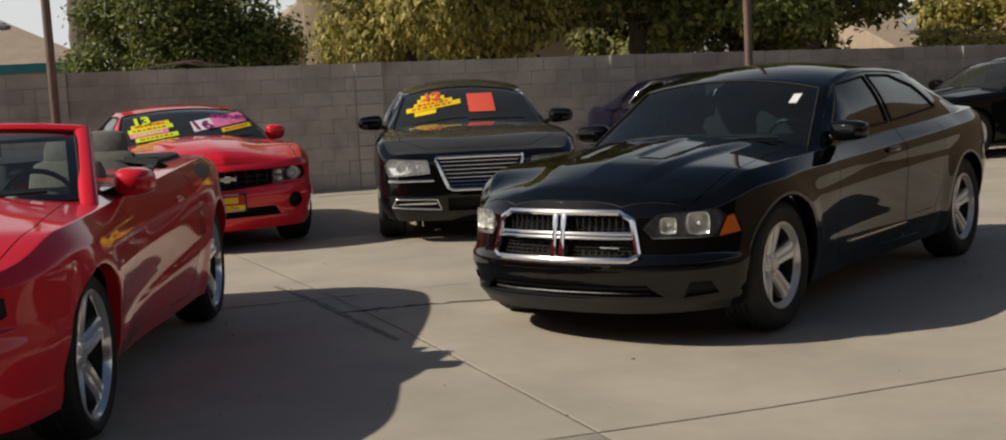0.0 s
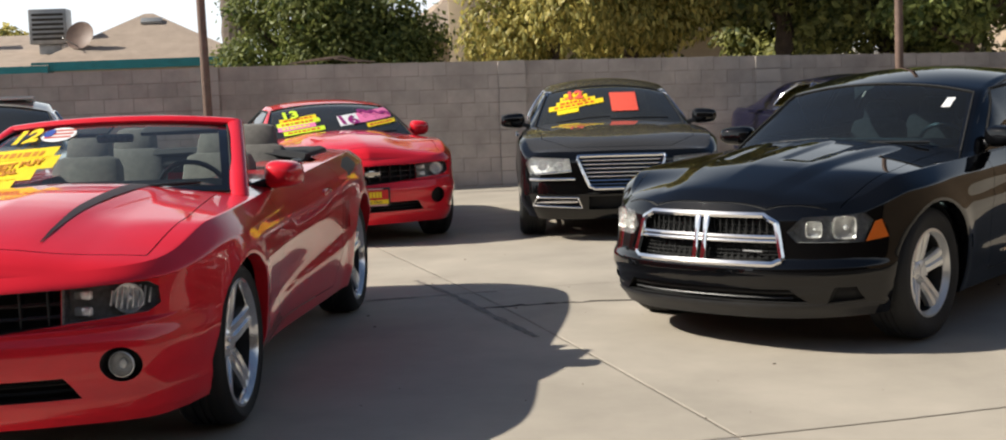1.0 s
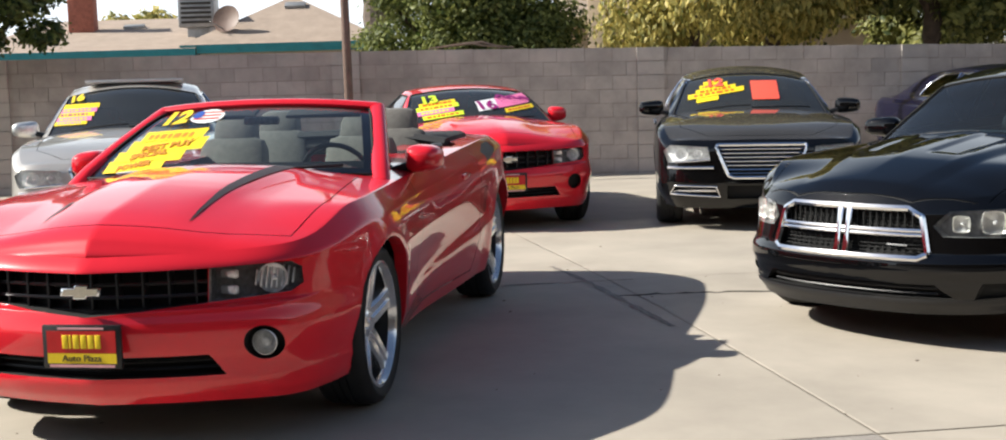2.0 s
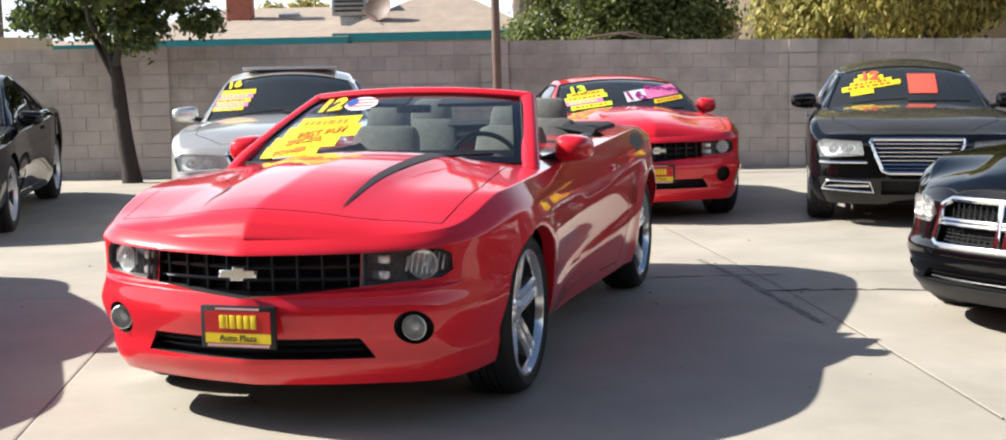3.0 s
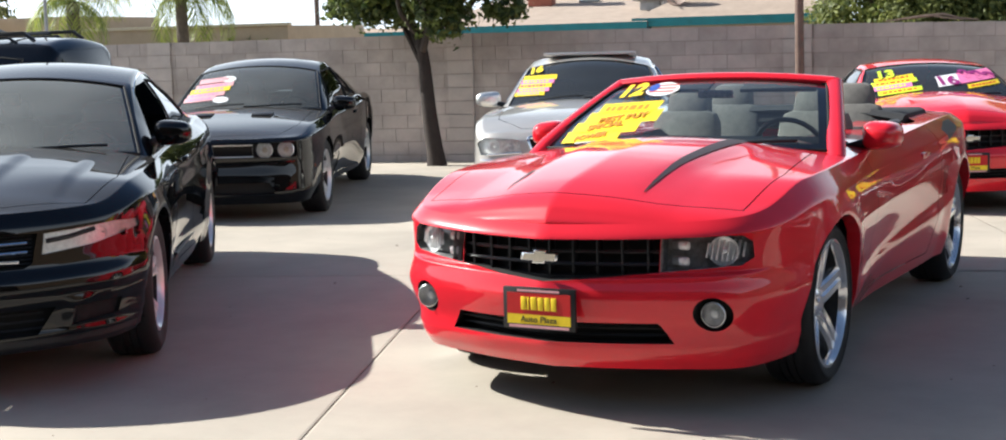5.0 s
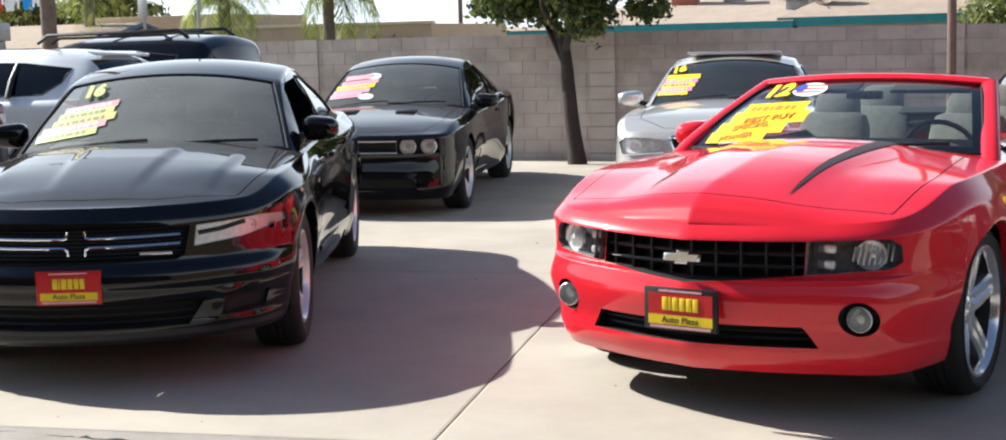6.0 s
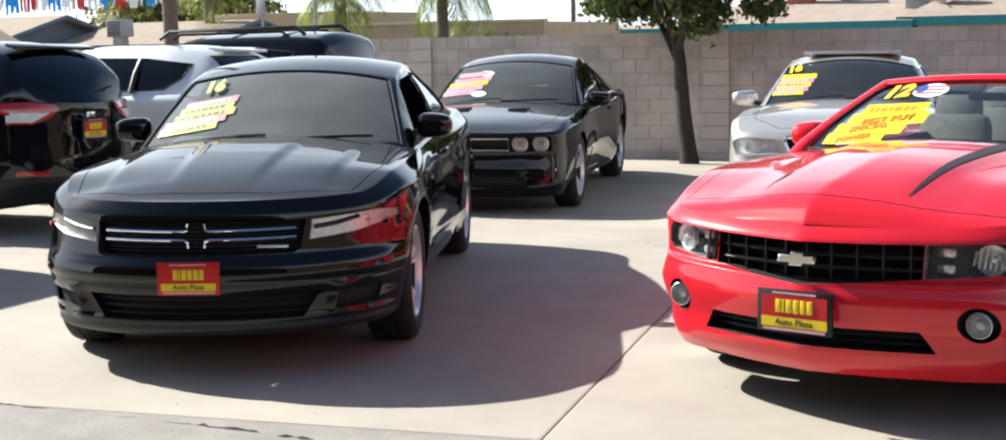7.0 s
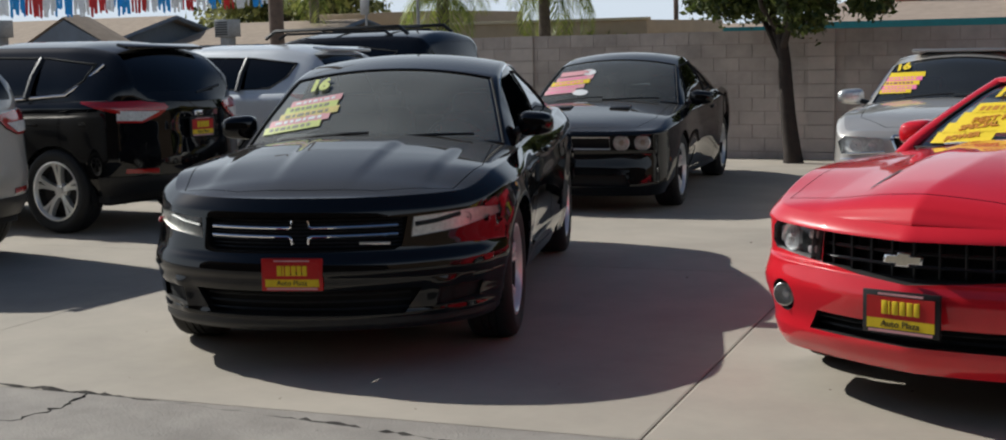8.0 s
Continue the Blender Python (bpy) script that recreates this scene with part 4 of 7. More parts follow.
WALL_N = Vector((0.2589, -0.9659, 0))
WALL_BASE, COURSE, COURSES, BLOCK_L = -0.5232, 0.2032, 10, 0.4064
WALL_LEN = 40.0
PILASTERS = (5.76, 10.76, 15.76, 20.2, 24.15, 30.28, 35.4)


def wall_frame(u, out=0.0, z=0.0):
    p = WALL_A + WALL_D * u + WALL_N * out
    return Matrix(((WALL_D.x, -WALL_N.x, 0, p.x), (WALL_D.y, -WALL_N.y, 0, p.y), (0, 0, 1, z), (0, 0, 0, 1)))


WALL_RISE = smooth_curve([(0, 0.10), (12, 0.112), (16, 0.095), (20, 0.035), (24, -0.035), (30.3, -0.175), (40, -0.39)])


def build_wall():
    m = wall_frame(0)
    top = WALL_BASE + COURSES * COURSE - 0.006
    run = [float(u) for u in np.linspace(4, WALL_LEN, 25)]
    core = prism([(u, top + float(WALL_RISE(u))) for u in run] + [(WALL_LEN, -1.2), (4.0, -1.2)], 0.16, "XZ", (0, 0.1, 0))
    wall = tagged(part("wall_block", core, MORTAR, None), "grey concrete block boundary wall with pale pilasters", "wall", kind="structure")
    wall.matrix_basis = m
    meshes = []
    for v in range(4):
        bm = box(BLOCK_L - 0.009, 0.176, COURSE - 0.009, (0, 0.1, 0), 0.0)
        rr = random.Random(v)
        for q in bm.verts:
            q.co += Vector((0, rr.uniform(-0.0015, 0.0015), 0))
        me = bpy.data.meshes.new("block")
        bm.to_mesh(me)
        bm.free()
        me.materials.append(BLOCK)
        meshes.append(me)
    rng = random.Random(11)
    rest = bmesh.new()
    for c in range(COURSES):
        u = (0.2 if c % 2 else 0.0) + 4.2
        while u < WALL_LEN:
            z = WALL_BASE + (c + 0.5) * COURSE + float(WALL_RISE(u))
            # a block that meets a pilaster is cut to length
            lo, hi = u - BLOCK_L / 2, u + BLOCK_L / 2
            for p in PILASTERS:
                if abs(u - p) < 0.401:
                    lo, hi = (lo, p - 0.197) if u < p else (p + 0.197, hi)
            if hi - lo < BLOCK_L - 0.001:
                if hi - lo > 0.03:
                    box(hi - lo - 0.009, 0.176, COURSE - 0.009, ((lo + hi) / 2, 0.1, z), 0.0, bm=rest)
            else:
                if 4.5 < u < 31 and c >= COURSES - 4:
                    b = part("block", meshes[rng.randrange(4)], BLOCK, wall)
                    b.location = (u, rng.uniform(-0.002, 0.002), z)
                else:
                    box(BLOCK_L - 0.009, 0.176, COURSE - 0.009, (u, 0.1 + rng.uniform(-0.002, 0.002), z), 0.0, bm=rest)
            u += BLOCK_L
    tagged(part("block_courses", rest, BLOCK, wall), kind="stuff")
    # pilasters, a little proud of the wall
    pm = bpy.data.meshes.new("pilaster_block")
    bm = box(0.395, 0.198, COURSE - 0.009, (0, 0.1, 0), 0.0)
    bm.to_mesh(pm)
    bm.free()
    pm.materials.append(BLOCK_PALE)
    for p in PILASTERS:
        for c in range(COURSES):
            b = part("pilaster_block", pm, BLOCK_PALE, wall)
            b.location = (p + rng.uniform(-0.003, 0.003), -0.025, WALL_BASE + (c + 0.5) * COURSE + 0.004 + float(WALL_RISE(p)))


build_wall()


# ---- car forms ----
CAMARO = dict(
    px=(2.43, 2.405, 2.27, 1.70, 0.35, -1.35, -2.02, -2.36, -2.43), py=(0, 0.43, 0.80, 0.955, 0.94, 0.965, 0.87, 0.5, 0),
    z=((0.20, 0.20, 0.20, 0.22, 0.20, 0.24, 0.30, 0.33, 0.33), (0.30, 0.30, 0.31, 0.32, 0.32, 0.36, 0.42, 0.42, 0.42),
       (0.50, 0.50, 0.50, 0.52, 0.55, 0.60, 0.62, 0.60, 0.60), (0.585, 0.59, 0.60, 0.66, 0.70, 0.78, 0.80, 0.78, 0.78),
       (0.745, 0.75, 0.765, 0.84, 0.87, 0.94, 0.95, 0.93, 0.93), (0.80, 0.805, 0.825, 0.93, 0.965, 1.02, 1.01, 1.0, 1.0)),
    inset=((0.10, 0.10, 0.09, 0.06, 0.12, 0.06, 0.12, 0.10, 0.10), (0.03, 0.03, 0.035, 0.02, 0.075, 0.02, 0.06, 0.04, 0.04),
           (0.0, 0.0, 0.0, 0.0, 0.038, 0.0, 0.0, 0.0, 0.0), (0.015, 0.015, 0.015, 0.0, 0.0, 0.0, 0.0, 0.0, 0.01),
           (0.0, 0.0, 0.01, 0.012, 0.035, 0.012, 0.03, 0.03, 0.03), (0.05, 0.05, 0.065, 0.095, 0.085, 0.10, 0.1, 0.09, 0.09)),
    prow=0.17, sculpt=camaro_form, crown=1.9, tense=0.24, rows=(3.04, 3.08, 3.14, 3.9, 3.94, 3.98), brow=(3.0, 3.96, 0.045, 0.72, 0.86), cols=26,
    centre=((2.375, 0.80), (2.15, 0.875), (1.6, 0.97), (0.9, 1.035), (-1.4, 1.04), (-2.0, 1.05), (-2.34, 1.0)),
    bump=lambda x, y: 0.02 * np.clip((x - 0.7) / 0.3, 0, 1) * np.clip((2.2 - x) / 0.6, 0, 1) / (1 + (np.abs(y) / (0.36 + 0.12 * (1.6 - x))) ** 12) + 0.034 * np.clip(1 - np.abs(y) / 0.5, 0, 1) * np.clip((x - 0.9) / 0.6, 0, 1) * np.clip((2.45 - x) / 0.3, 0, 1),
    cowl=0.86, header=0.06, rear_header=-1.0, deck=-1.78,
    roof=((0.86, 0.985), (0.45, 1.19), (0.06, 1.325), (-0.45, 1.377), (-1.0, 1.33), (-1.78, 1.04)),
    rail=((0.86, 0.785), (0.06, 0.62), (-0.5, 0.59), (-1.0, 0.555), (-1.78, 0.66)), roof_crown=0.055, base_in=0.02)

CHARGER = dict(
    px=(2.395, 2.33, 2.12, 1.74, 0.3, -1.4, -2.15, -2.50, -2.56), py=(0, 0.45, 0.765, 0.94, 0.925, 0.945, 0.87, 0.5, 0),
    z=((0.185, 0.185, 0.19, 0.205, 0.20, 0.24, 0.28, 0.30, 0.30), (0.315, 0.315, 0.32, 0.33, 0.33, 0.36, 0.42, 0.42, 0.42),
       (0.45, 0.45, 0.46, 0.50, 0.55, 0.60, 0.62, 0.60, 0.60), (0.58, 0.58, 0.60, 0.66, 0.72, 0.78, 0.80, 0.80, 0.80),
       (0.705, 0.705, 0.725, 0.835, 0.89, 0.96, 0.98, 0.98, 0.98), (0.775, 0.775, 0.79, 0.91, 0.965, 1.03, 1.06, 1.05, 1.05)),
    inset=((0.05, 0.05, 0.06, 0.06, 0.08, 0.06, 0.12, 0.10, 0.10), (0.0, 0.0, 0.0, 0.02, 0.05, 0.02, 0.05, 0.04, 0.04),
           (0.0, 0.0, 0.0, 0.0, 0.022, 0.0, 0.0, 0.0, 0.0), (0.025, 0.025, 0.025, 0.0, 0.0, 0.0, 0.0, 0.0, 0.01),
           (0.05, 0.05, 0.05, 0.015, 0.03, 0.015, 0.03, 0.03, 0.03), (0.09, 0.09, 0.10, 0.10, 0.08, 0.10, 0.1, 0.09, 0.09)),
    centre=((2.40, 0.775), (2.15, 0.86), (1.6, 0.965), (0.9, 1.03), (-1.6, 1.05), (-2.1, 1.10), (-2.47, 1.05)),
    tense=0.24, cols=28,
    bump=lambda x, y: 0.017 * np.clip((x - 0.85) / 0.2, 0, 1) * np.clip((2.35 - x) / 0.5, 0, 1) * (np.clip((0.47 + 0.16 * (1.6 - x) - np.abs(y)) / 0.10, 0, 1) + 0.9 * np.clip(1 - np.abs(y) / 0.3, 0, 1))
    - 0.007 * np.clip((1.72 - x) / 0.05, 0, 1) * np.clip((x - 0.92) / 0.3, 0, 1) * np.clip((np.abs(y) - 0.09) / 0.025, 0, 1) * np.clip((0.30 + 0.08 * (1.6 - x) - np.abs(y)) / 0.025, 0, 1),
    cowl=0.84, header=0.10, rear_header=-1.15, deck=-2.05,
    roof=((0.84, 0.995), (0.45, 1.23), (0.10, 1.40), (-0.5, 1.478), (-1.15, 1.43), (-2.05, 1.08)),
    roof_crown=0.06, rail=((0.84, 0.795), (0.12, 0.64), (-0.5, 0.605), (-1.15, 0.575), (-2.05, 0.66)), base_in=0.02)

SALOON = dict(  # the tall, square-nosed saloon
    px=(2.45, 2.44, 2.34, 1.85, 0.3, -1.4, -2.15, -2.50, -2.55), py=(0, 0.50, 0.83, 0.935, 0.93, 0.94, 0.88, 0.5, 0),
    z=((0.20, 0.20, 0.21, 0.23, 0.21, 0.24, 0.28, 0.30, 0.30), (0.30, 0.30, 0.31, 0.34, 0.34, 0.36, 0.42, 0.42, 0.42),
       (0.43, 0.43, 0.43, 0.52, 0.58, 0.60, 0.62, 0.60, 0.60), (0.58, 0.58, 0.585, 0.68, 0.74, 0.78, 0.80, 0.80, 0.80),
       (0.745, 0.745, 0.755, 0.875, 0.93, 0.97, 0.98, 0.98, 0.98), (0.815, 0.81, 0.81, 0.935, 0.995, 1.03, 1.05, 1.05, 1.05)),
    inset=((0.10, 0.10, 0.12, 0.06, 0.08, 0.06, 0.12, 0.10, 0.10), (0.02, 0.02, 0.04, 0.02, 0.03, 0.02, 0.05, 0.04, 0.04),
           (0.0, 0.0, 0.0, 0.0, 0.01, 0.0, 0.0, 0.0, 0.0), (0.015, 0.015, 0.01, 0.0, 0.0, 0.0, 0.0, 0.0, 0.01),
           (0.04, 0.04, 0.03, 0.01, 0.015, 0.01, 0.03, 0.03, 0.03), (0.09, 0.09, 0.09, 0.075, 0.07, 0.075, 0.09, 0.09, 0.09)),
    centre=((2.36, 0.815), (2.15, 0.905), (1.6, 1.005), (0.9, 1.065), (-1.6, 1.06), (-2.1, 1.08), (-2.46, 1.05)),
    cowl=0.84, header=0.05, rear_header=-1.2, deck=-1.95,
    roof=((0.84, 1.035), (0.45, 1.235), (0.05, 1.40), (-0.5, 1.484), (-1.2, 1.44), (-1.95, 1.07)),
    rail=((0.84, 0.785), (0.05, 0.63), (-0.5, 0.60), (-1.2, 0.58), (-1.95, 0.68)), base_in=0.02, bow=0.10)

CHALLENGER = dict(
    px=(2.46, 2.45, 2.36, 1.8, 0.3, -1.4, -2.2, -2.48, -2.52), py=(0, 0.50, 0.82, 0.94, 0.93, 0.96, 0.88, 0.5, 0),
    z=((0.20, 0.20, 0.20, 0.22, 0.20, 0.24, 0.28, 0.30, 0.30), (0.30, 0.30, 0.31, 0.33, 0.33, 0.36, 0.42, 0.42, 0.42),
       (0.46, 0.46, 0.46, 0.52, 0.55, 0.60, 0.62, 0.60, 0.60), (0.59, 0.59, 0.60, 0.66, 0.72, 0.78, 0.80, 0.80, 0.80),
       (0.77, 0.77, 0.78, 0.84, 0.90, 0.96, 0.98, 0.98, 0.98), (0.81, 0.81, 0.815, 0.90, 0.97, 1.04, 1.04, 1.04, 1.04)),
    inset=((0.03, 0.03, 0.04, 0.06, 0.13, 0.06, 0.12, 0.10, 0.10), (-0.022, -0.022, -0.015, 0.02, 0.095, 0.02, 0.05, 0.04, 0.04),
           (0.0, 0.0, 0.0, 0.0, 0.02, 0.0, 0.0, 0.0, 0.0), (0.03, 0.03, 0.02, 0.0, 0.0, 0.0, 0.0, 0.0, 0.01),
           (0.0, 0.0, 0.01, 0.01, 0.02, 0.01, 0.03, 0.03, 0.03), (0.03, 0.03, 0.05, 0.09, 0.07, 0.09, 0.1, 0.09, 0.09)),
    centre=((2.43, 0.81), (2.2, 0.875), (1.6, 0.96), (0.9, 1.03), (-1.6, 1.05), (-2.1, 1.08), (-2.43, 1.04)),
    cowl=0.80, header=0.0, rear_header=-1.15, deck=-1.85,
    roof=((0.80, 1.0), (0.4, 1.245), (0.0, 1.42), (-0.5, 1.495), (-1.15, 1.445), (-1.85, 1.08)),
    roof_crown=0.062, rail=((0.80, 0.80), (0.0, 0.645), (-0.5, 0.615), (-1.15, 0.56), (-1.85, 0.68)), base_in=0.02)

SUV = dict(
    px=(2.20, 2.14, 1.96, 1.5, 0.2, -1.2, -1.92, -2.16, -2.22), py=(0, 0.45, 0.78, 0.91, 0.915, 0.915, 0.86, 0.5, 0),
    z=((0.24, 0.24, 0.25, 0.28, 0.26, 0.30, 0.34, 0.36, 0.36), (0.36, 0.36, 0.37, 0.40, 0.40, 0.42, 0.46, 0.46, 0.46),
       (0.55, 0.55, 0.56, 0.60, 0.62, 0.64, 0.64, 0.62, 0.62), (0.70, 0.70, 0.72, 0.80, 0.84, 0.88, 0.88, 0.86, 0.86),
       (0.88, 0.88, 0.90, 0.98, 1.04, 1.08, 1.08, 1.06, 1.06), (0.95, 0.95, 0.97, 1.05, 1.10, 1.14, 1.15, 1.14, 1.14)),
    inset=((0.10, 0.10, 0.10, 0.06, 0.08, 0.06, 0.09, 0.08, 0.08), (0.02, 0.02, 0.04, 0.02, 0.03, 0.02, 0.03, 0.01, 0.01),
           (0.0, 0.0, 0.0, 0.0, 0.01, 0.0, 0.0, 0.0, 0.0), (0.015, 0.015, 0.01, 0.0, 0.0, 0.0, 0.01, 0.02, 0.02),
           (0.04, 0.04, 0.03, 0.01, 0.01, 0.01, 0.02, 0.03, 0.03), (0.09, 0.09, 0.09, 0.06, 0.045, 0.045, 0.05, 0.05, 0.05)),
    centre=((2.11, 0.95), (1.9, 1.02), (1.3, 1.11), (0.9, 1.13), (-1.6, 1.15), (-2.17, 1.14)),
    cowl=0.95, header=0.20, rear_header=-1.78, deck=-2.13,
    roof=((0.95, 1.10), (0.6, 1.34), (0.20, 1.58), (-0.4, 1.68), (-1.3, 1.675), (-1.78, 1.62), (-1.98, 1.42), (-2.13, 1.13)),
    rail=((0.95, 0.72), (0.20, 0.60), (-0.4, 0.60), (-1.3, 0.60), (-1.78, 0.585), (-2.13, 0.74)), base_in=0.015, bow_rear=0.06, roof_crown=0.07)


CHARGER_NEW = dict(
    CHARGER, glass_top=0.11, px=(2.50, 2.415, 2.17, 1.74, 0.3, -1.4, -2.15, -2.50, -2.56), py=(0, 0.45, 0.795, 0.935, 0.925, 0.945, 0.87, 0.5, 0),
    z=((0.21, 0.21, 0.21, 0.22, 0.20, 0.24, 0.28, 0.30, 0.30), (0.31, 0.31, 0.32, 0.33, 0.33, 0.36, 0.42, 0.42, 0.42),
       (0.47, 0.47, 0.48, 0.51, 0.55, 0.60, 0.62, 0.60, 0.60), (0.615, 0.615, 0.63, 0.67, 0.72, 0.78, 0.80, 0.80, 0.80),
       (0.775, 0.775, 0.785, 0.85, 0.89, 0.96, 0.98, 0.98, 0.98), (0.84, 0.84, 0.845, 0.92, 0.965, 1.03, 1.06, 1.05, 1.05)),
    centre=((2.40, 0.84), (2.15, 0.905), (1.6, 0.985), (0.9, 1.05), (-1.6, 1.05), (-2.1, 1.10), (-2.47, 1.05)))


# ---- the cars ----
FRONT = lambda v: v[0] > 1.3


def side_doors(car, polys):
    for poly in polys:
        for sg in (1, -1):
            p, g = car.body.panel((0, 2), poly, lambda v: v[1] * sg > 0.5, 0.0028)
            car.gaps.append(g)
            car.add("door", p, car.paint)


def bow_badge(car, z, w=0.17, h=0.055):
    """A plain lengthened cross in pale gold with a bright edge."""
    poly = [(-w / 2, -h * 0.28), (-w * 0.17, -h * 0.28), (-w * 0.2, -h / 2), (w * 0.13, -h / 2), (w * 0.15, -h * 0.28), (w * 0.46, -h * 0.28), (w / 2, h * 0.28), (w * 0.17, h * 0.28), (w * 0.2, h / 2), (-w * 0.13, h / 2), (-w * 0.15, h * 0.28), (-w * 0.46, h * 0.28)]
    b = part("grille_badge", prism(poly, 0.02, "YZ", (car.spec["px"][0] + 0.005, 0, z), 0.002), CHROME, car.root)
    part("badge_face", prism([(a * 0.86, c * 0.78) for a, c in poly], 0.006, "YZ", (car.spec["px"][0] + 0.0165, 0, z)), BADGE, b)


POLISHED = material("polished_alloy", (0.88, 0.87, 0.86), 0.16, metal=0.75, vary=0.04, scale=9)
BADGE = material("pale_gold_badge", (0.78, 0.70, 0.55), 0.3, metal=0.7, vary=0.1, scale=40)


def camaro_front(car, fog=True):
    x_of = surface_x(car)
    # grille between the lamps
    car.recess("grille_recess", car.body, (1, 2), [(-0.45, 0.605), (0, 0.57), (0.45, 0.605), (0.45, 0.738), (0, 0.742), (-0.45, 0.738)], FRONT, 0.07, GAP)
    bars_across(car, "grille_bar", -0.45, 0.45, (0.635, 0.685), lambda y, z: x_of(y, z) - 0.028, PLASTIC, 0.008, 13)
    for y in np.linspace(-0.40, 0.40, 9):
        part("grille_slat", box(0.05, 0.010, 0.145, (x_of(y, 0.66) - 0.042, y, 0.662), 0.003), PLASTIC, car.root)
    bow_badge(car, 0.675)
    car.lamp([(0.452, 0.606), (0.75, 0.630), (0.79, 0.66), (0.785, 0.725), (0.75, 0.748), (0.452, 0.739)], LAMP_MID, [(0.675, 0.684, 0.060, 0.030)], 0.085, LENS, sink=0.028)
    for sg in (1, -1):
        for z in (0.645, 0.708):
            part("indicator", box(0.03, 0.075, 0.035, (x_of(sg * 0.515, z) - 0.045, sg * 0.515, z), 0.01, (0, 0, -sg * 14)), REFLECTOR, car.root)
        # fluted bright panel behind the outer lens
        pts = np.linspace(0.605, 0.755, 9)
        for a, b in zip(pts, pts[1:]):
            y = (a + b) / 2
            tall = 0.096 * math.sqrt(max(0.1, 1 - ((y - 0.68) / 0.085) ** 2))
            part("lamp_flute", box(0.012, (b - a) * 0.35, tall, (x_of(sg * y, 0.688) - 0.036, sg * y, 0.688), 0.003, (0, -14, -sg * 22)), REFLECTOR, car.root)
    # lower intake
    p, rec = car.recess("lower_intake", car.body, (1, 2), [(-0.51, 0.318), (0.51, 0.318), (0.455, 0.405), (-0.455, 0.405)], FRONT, 0.09, GAP)
    bars_across(car, "intake_bar", -0.48, 0.48, (0.345, 0.375), lambda y, z: x_of(y, z) - 0.05, PLASTIC, 0.006, 11)
    for sg in (1, -1):
        p = car.body.cut((1, 2), disc(sg * 0.66, 0.44, 0.072, 22), FRONT)
        sh = part("fog_recess", p.mesh("fog_recess", 0, 0.06, (-1, 0, 0)), GAP, car.root)
        if fog:
            pos = x_of(sg * 0.66, 0.44) - 0.018
            b = lathe([(0.052, 0.012), (0.048, 0.016), (0.046, -0.005), (0.03, -0.022), (0.001, -0.026)], 22, "X", at=(pos, sg * 0.66, 0.44))
            part("fog_lamp", b, REFLECTOR, sh)
            part("fog_bulb", lathe([(0.020, 0.006), (0.016, 0.012), (0.001, 0.014)], 14, "X", at=(pos - 0.018, sg * 0.66, 0.44)), REFLECTOR, sh)
            part("fog_lens", lathe([(0.048, 0.012), (0.03, 0.018), (0.001, 0.020)], 22, "X", at=(pos, sg * 0.66, 0.44)), LENS, sh)
    car.plate(2.452, 0.463)
    # shut line of the bonnet
    car.panel("bonnet", (0, 1), [(0.93, -0.70), (1.6, -0.76), (2.06, -0.73), (2.17, -0.40), (2.255, 0.0), (2.17, 0.40), (2.06, 0.73), (1.6, 0.76), (0.93, 0.70)], lambda v: v[2] > 0.78)


def wipers(car):
    for y0, y1 in ((0.05, 0.55), (-0.5, -0.02)):
        sc = car.screen
        pts = []
        for t in np.linspace(0, 1, 7):
            y = y0 + (y1 - y0) * t
            cand = [i for f in sc.f for i in f if abs(sc.v[i][1] - y) < 0.06]
            i = min(cand, key=lambda k: sc.v[k][2])
            pts.append(Vector(sc.v[i]) + Vector((-0.06, 0, 0.05)) * (0.15 + 0.5 * t) + Vector((0.012, 0, 0.012)))
        part("wiper", tube(pts, 0.009, flat=1.4), PLASTIC, car.root)


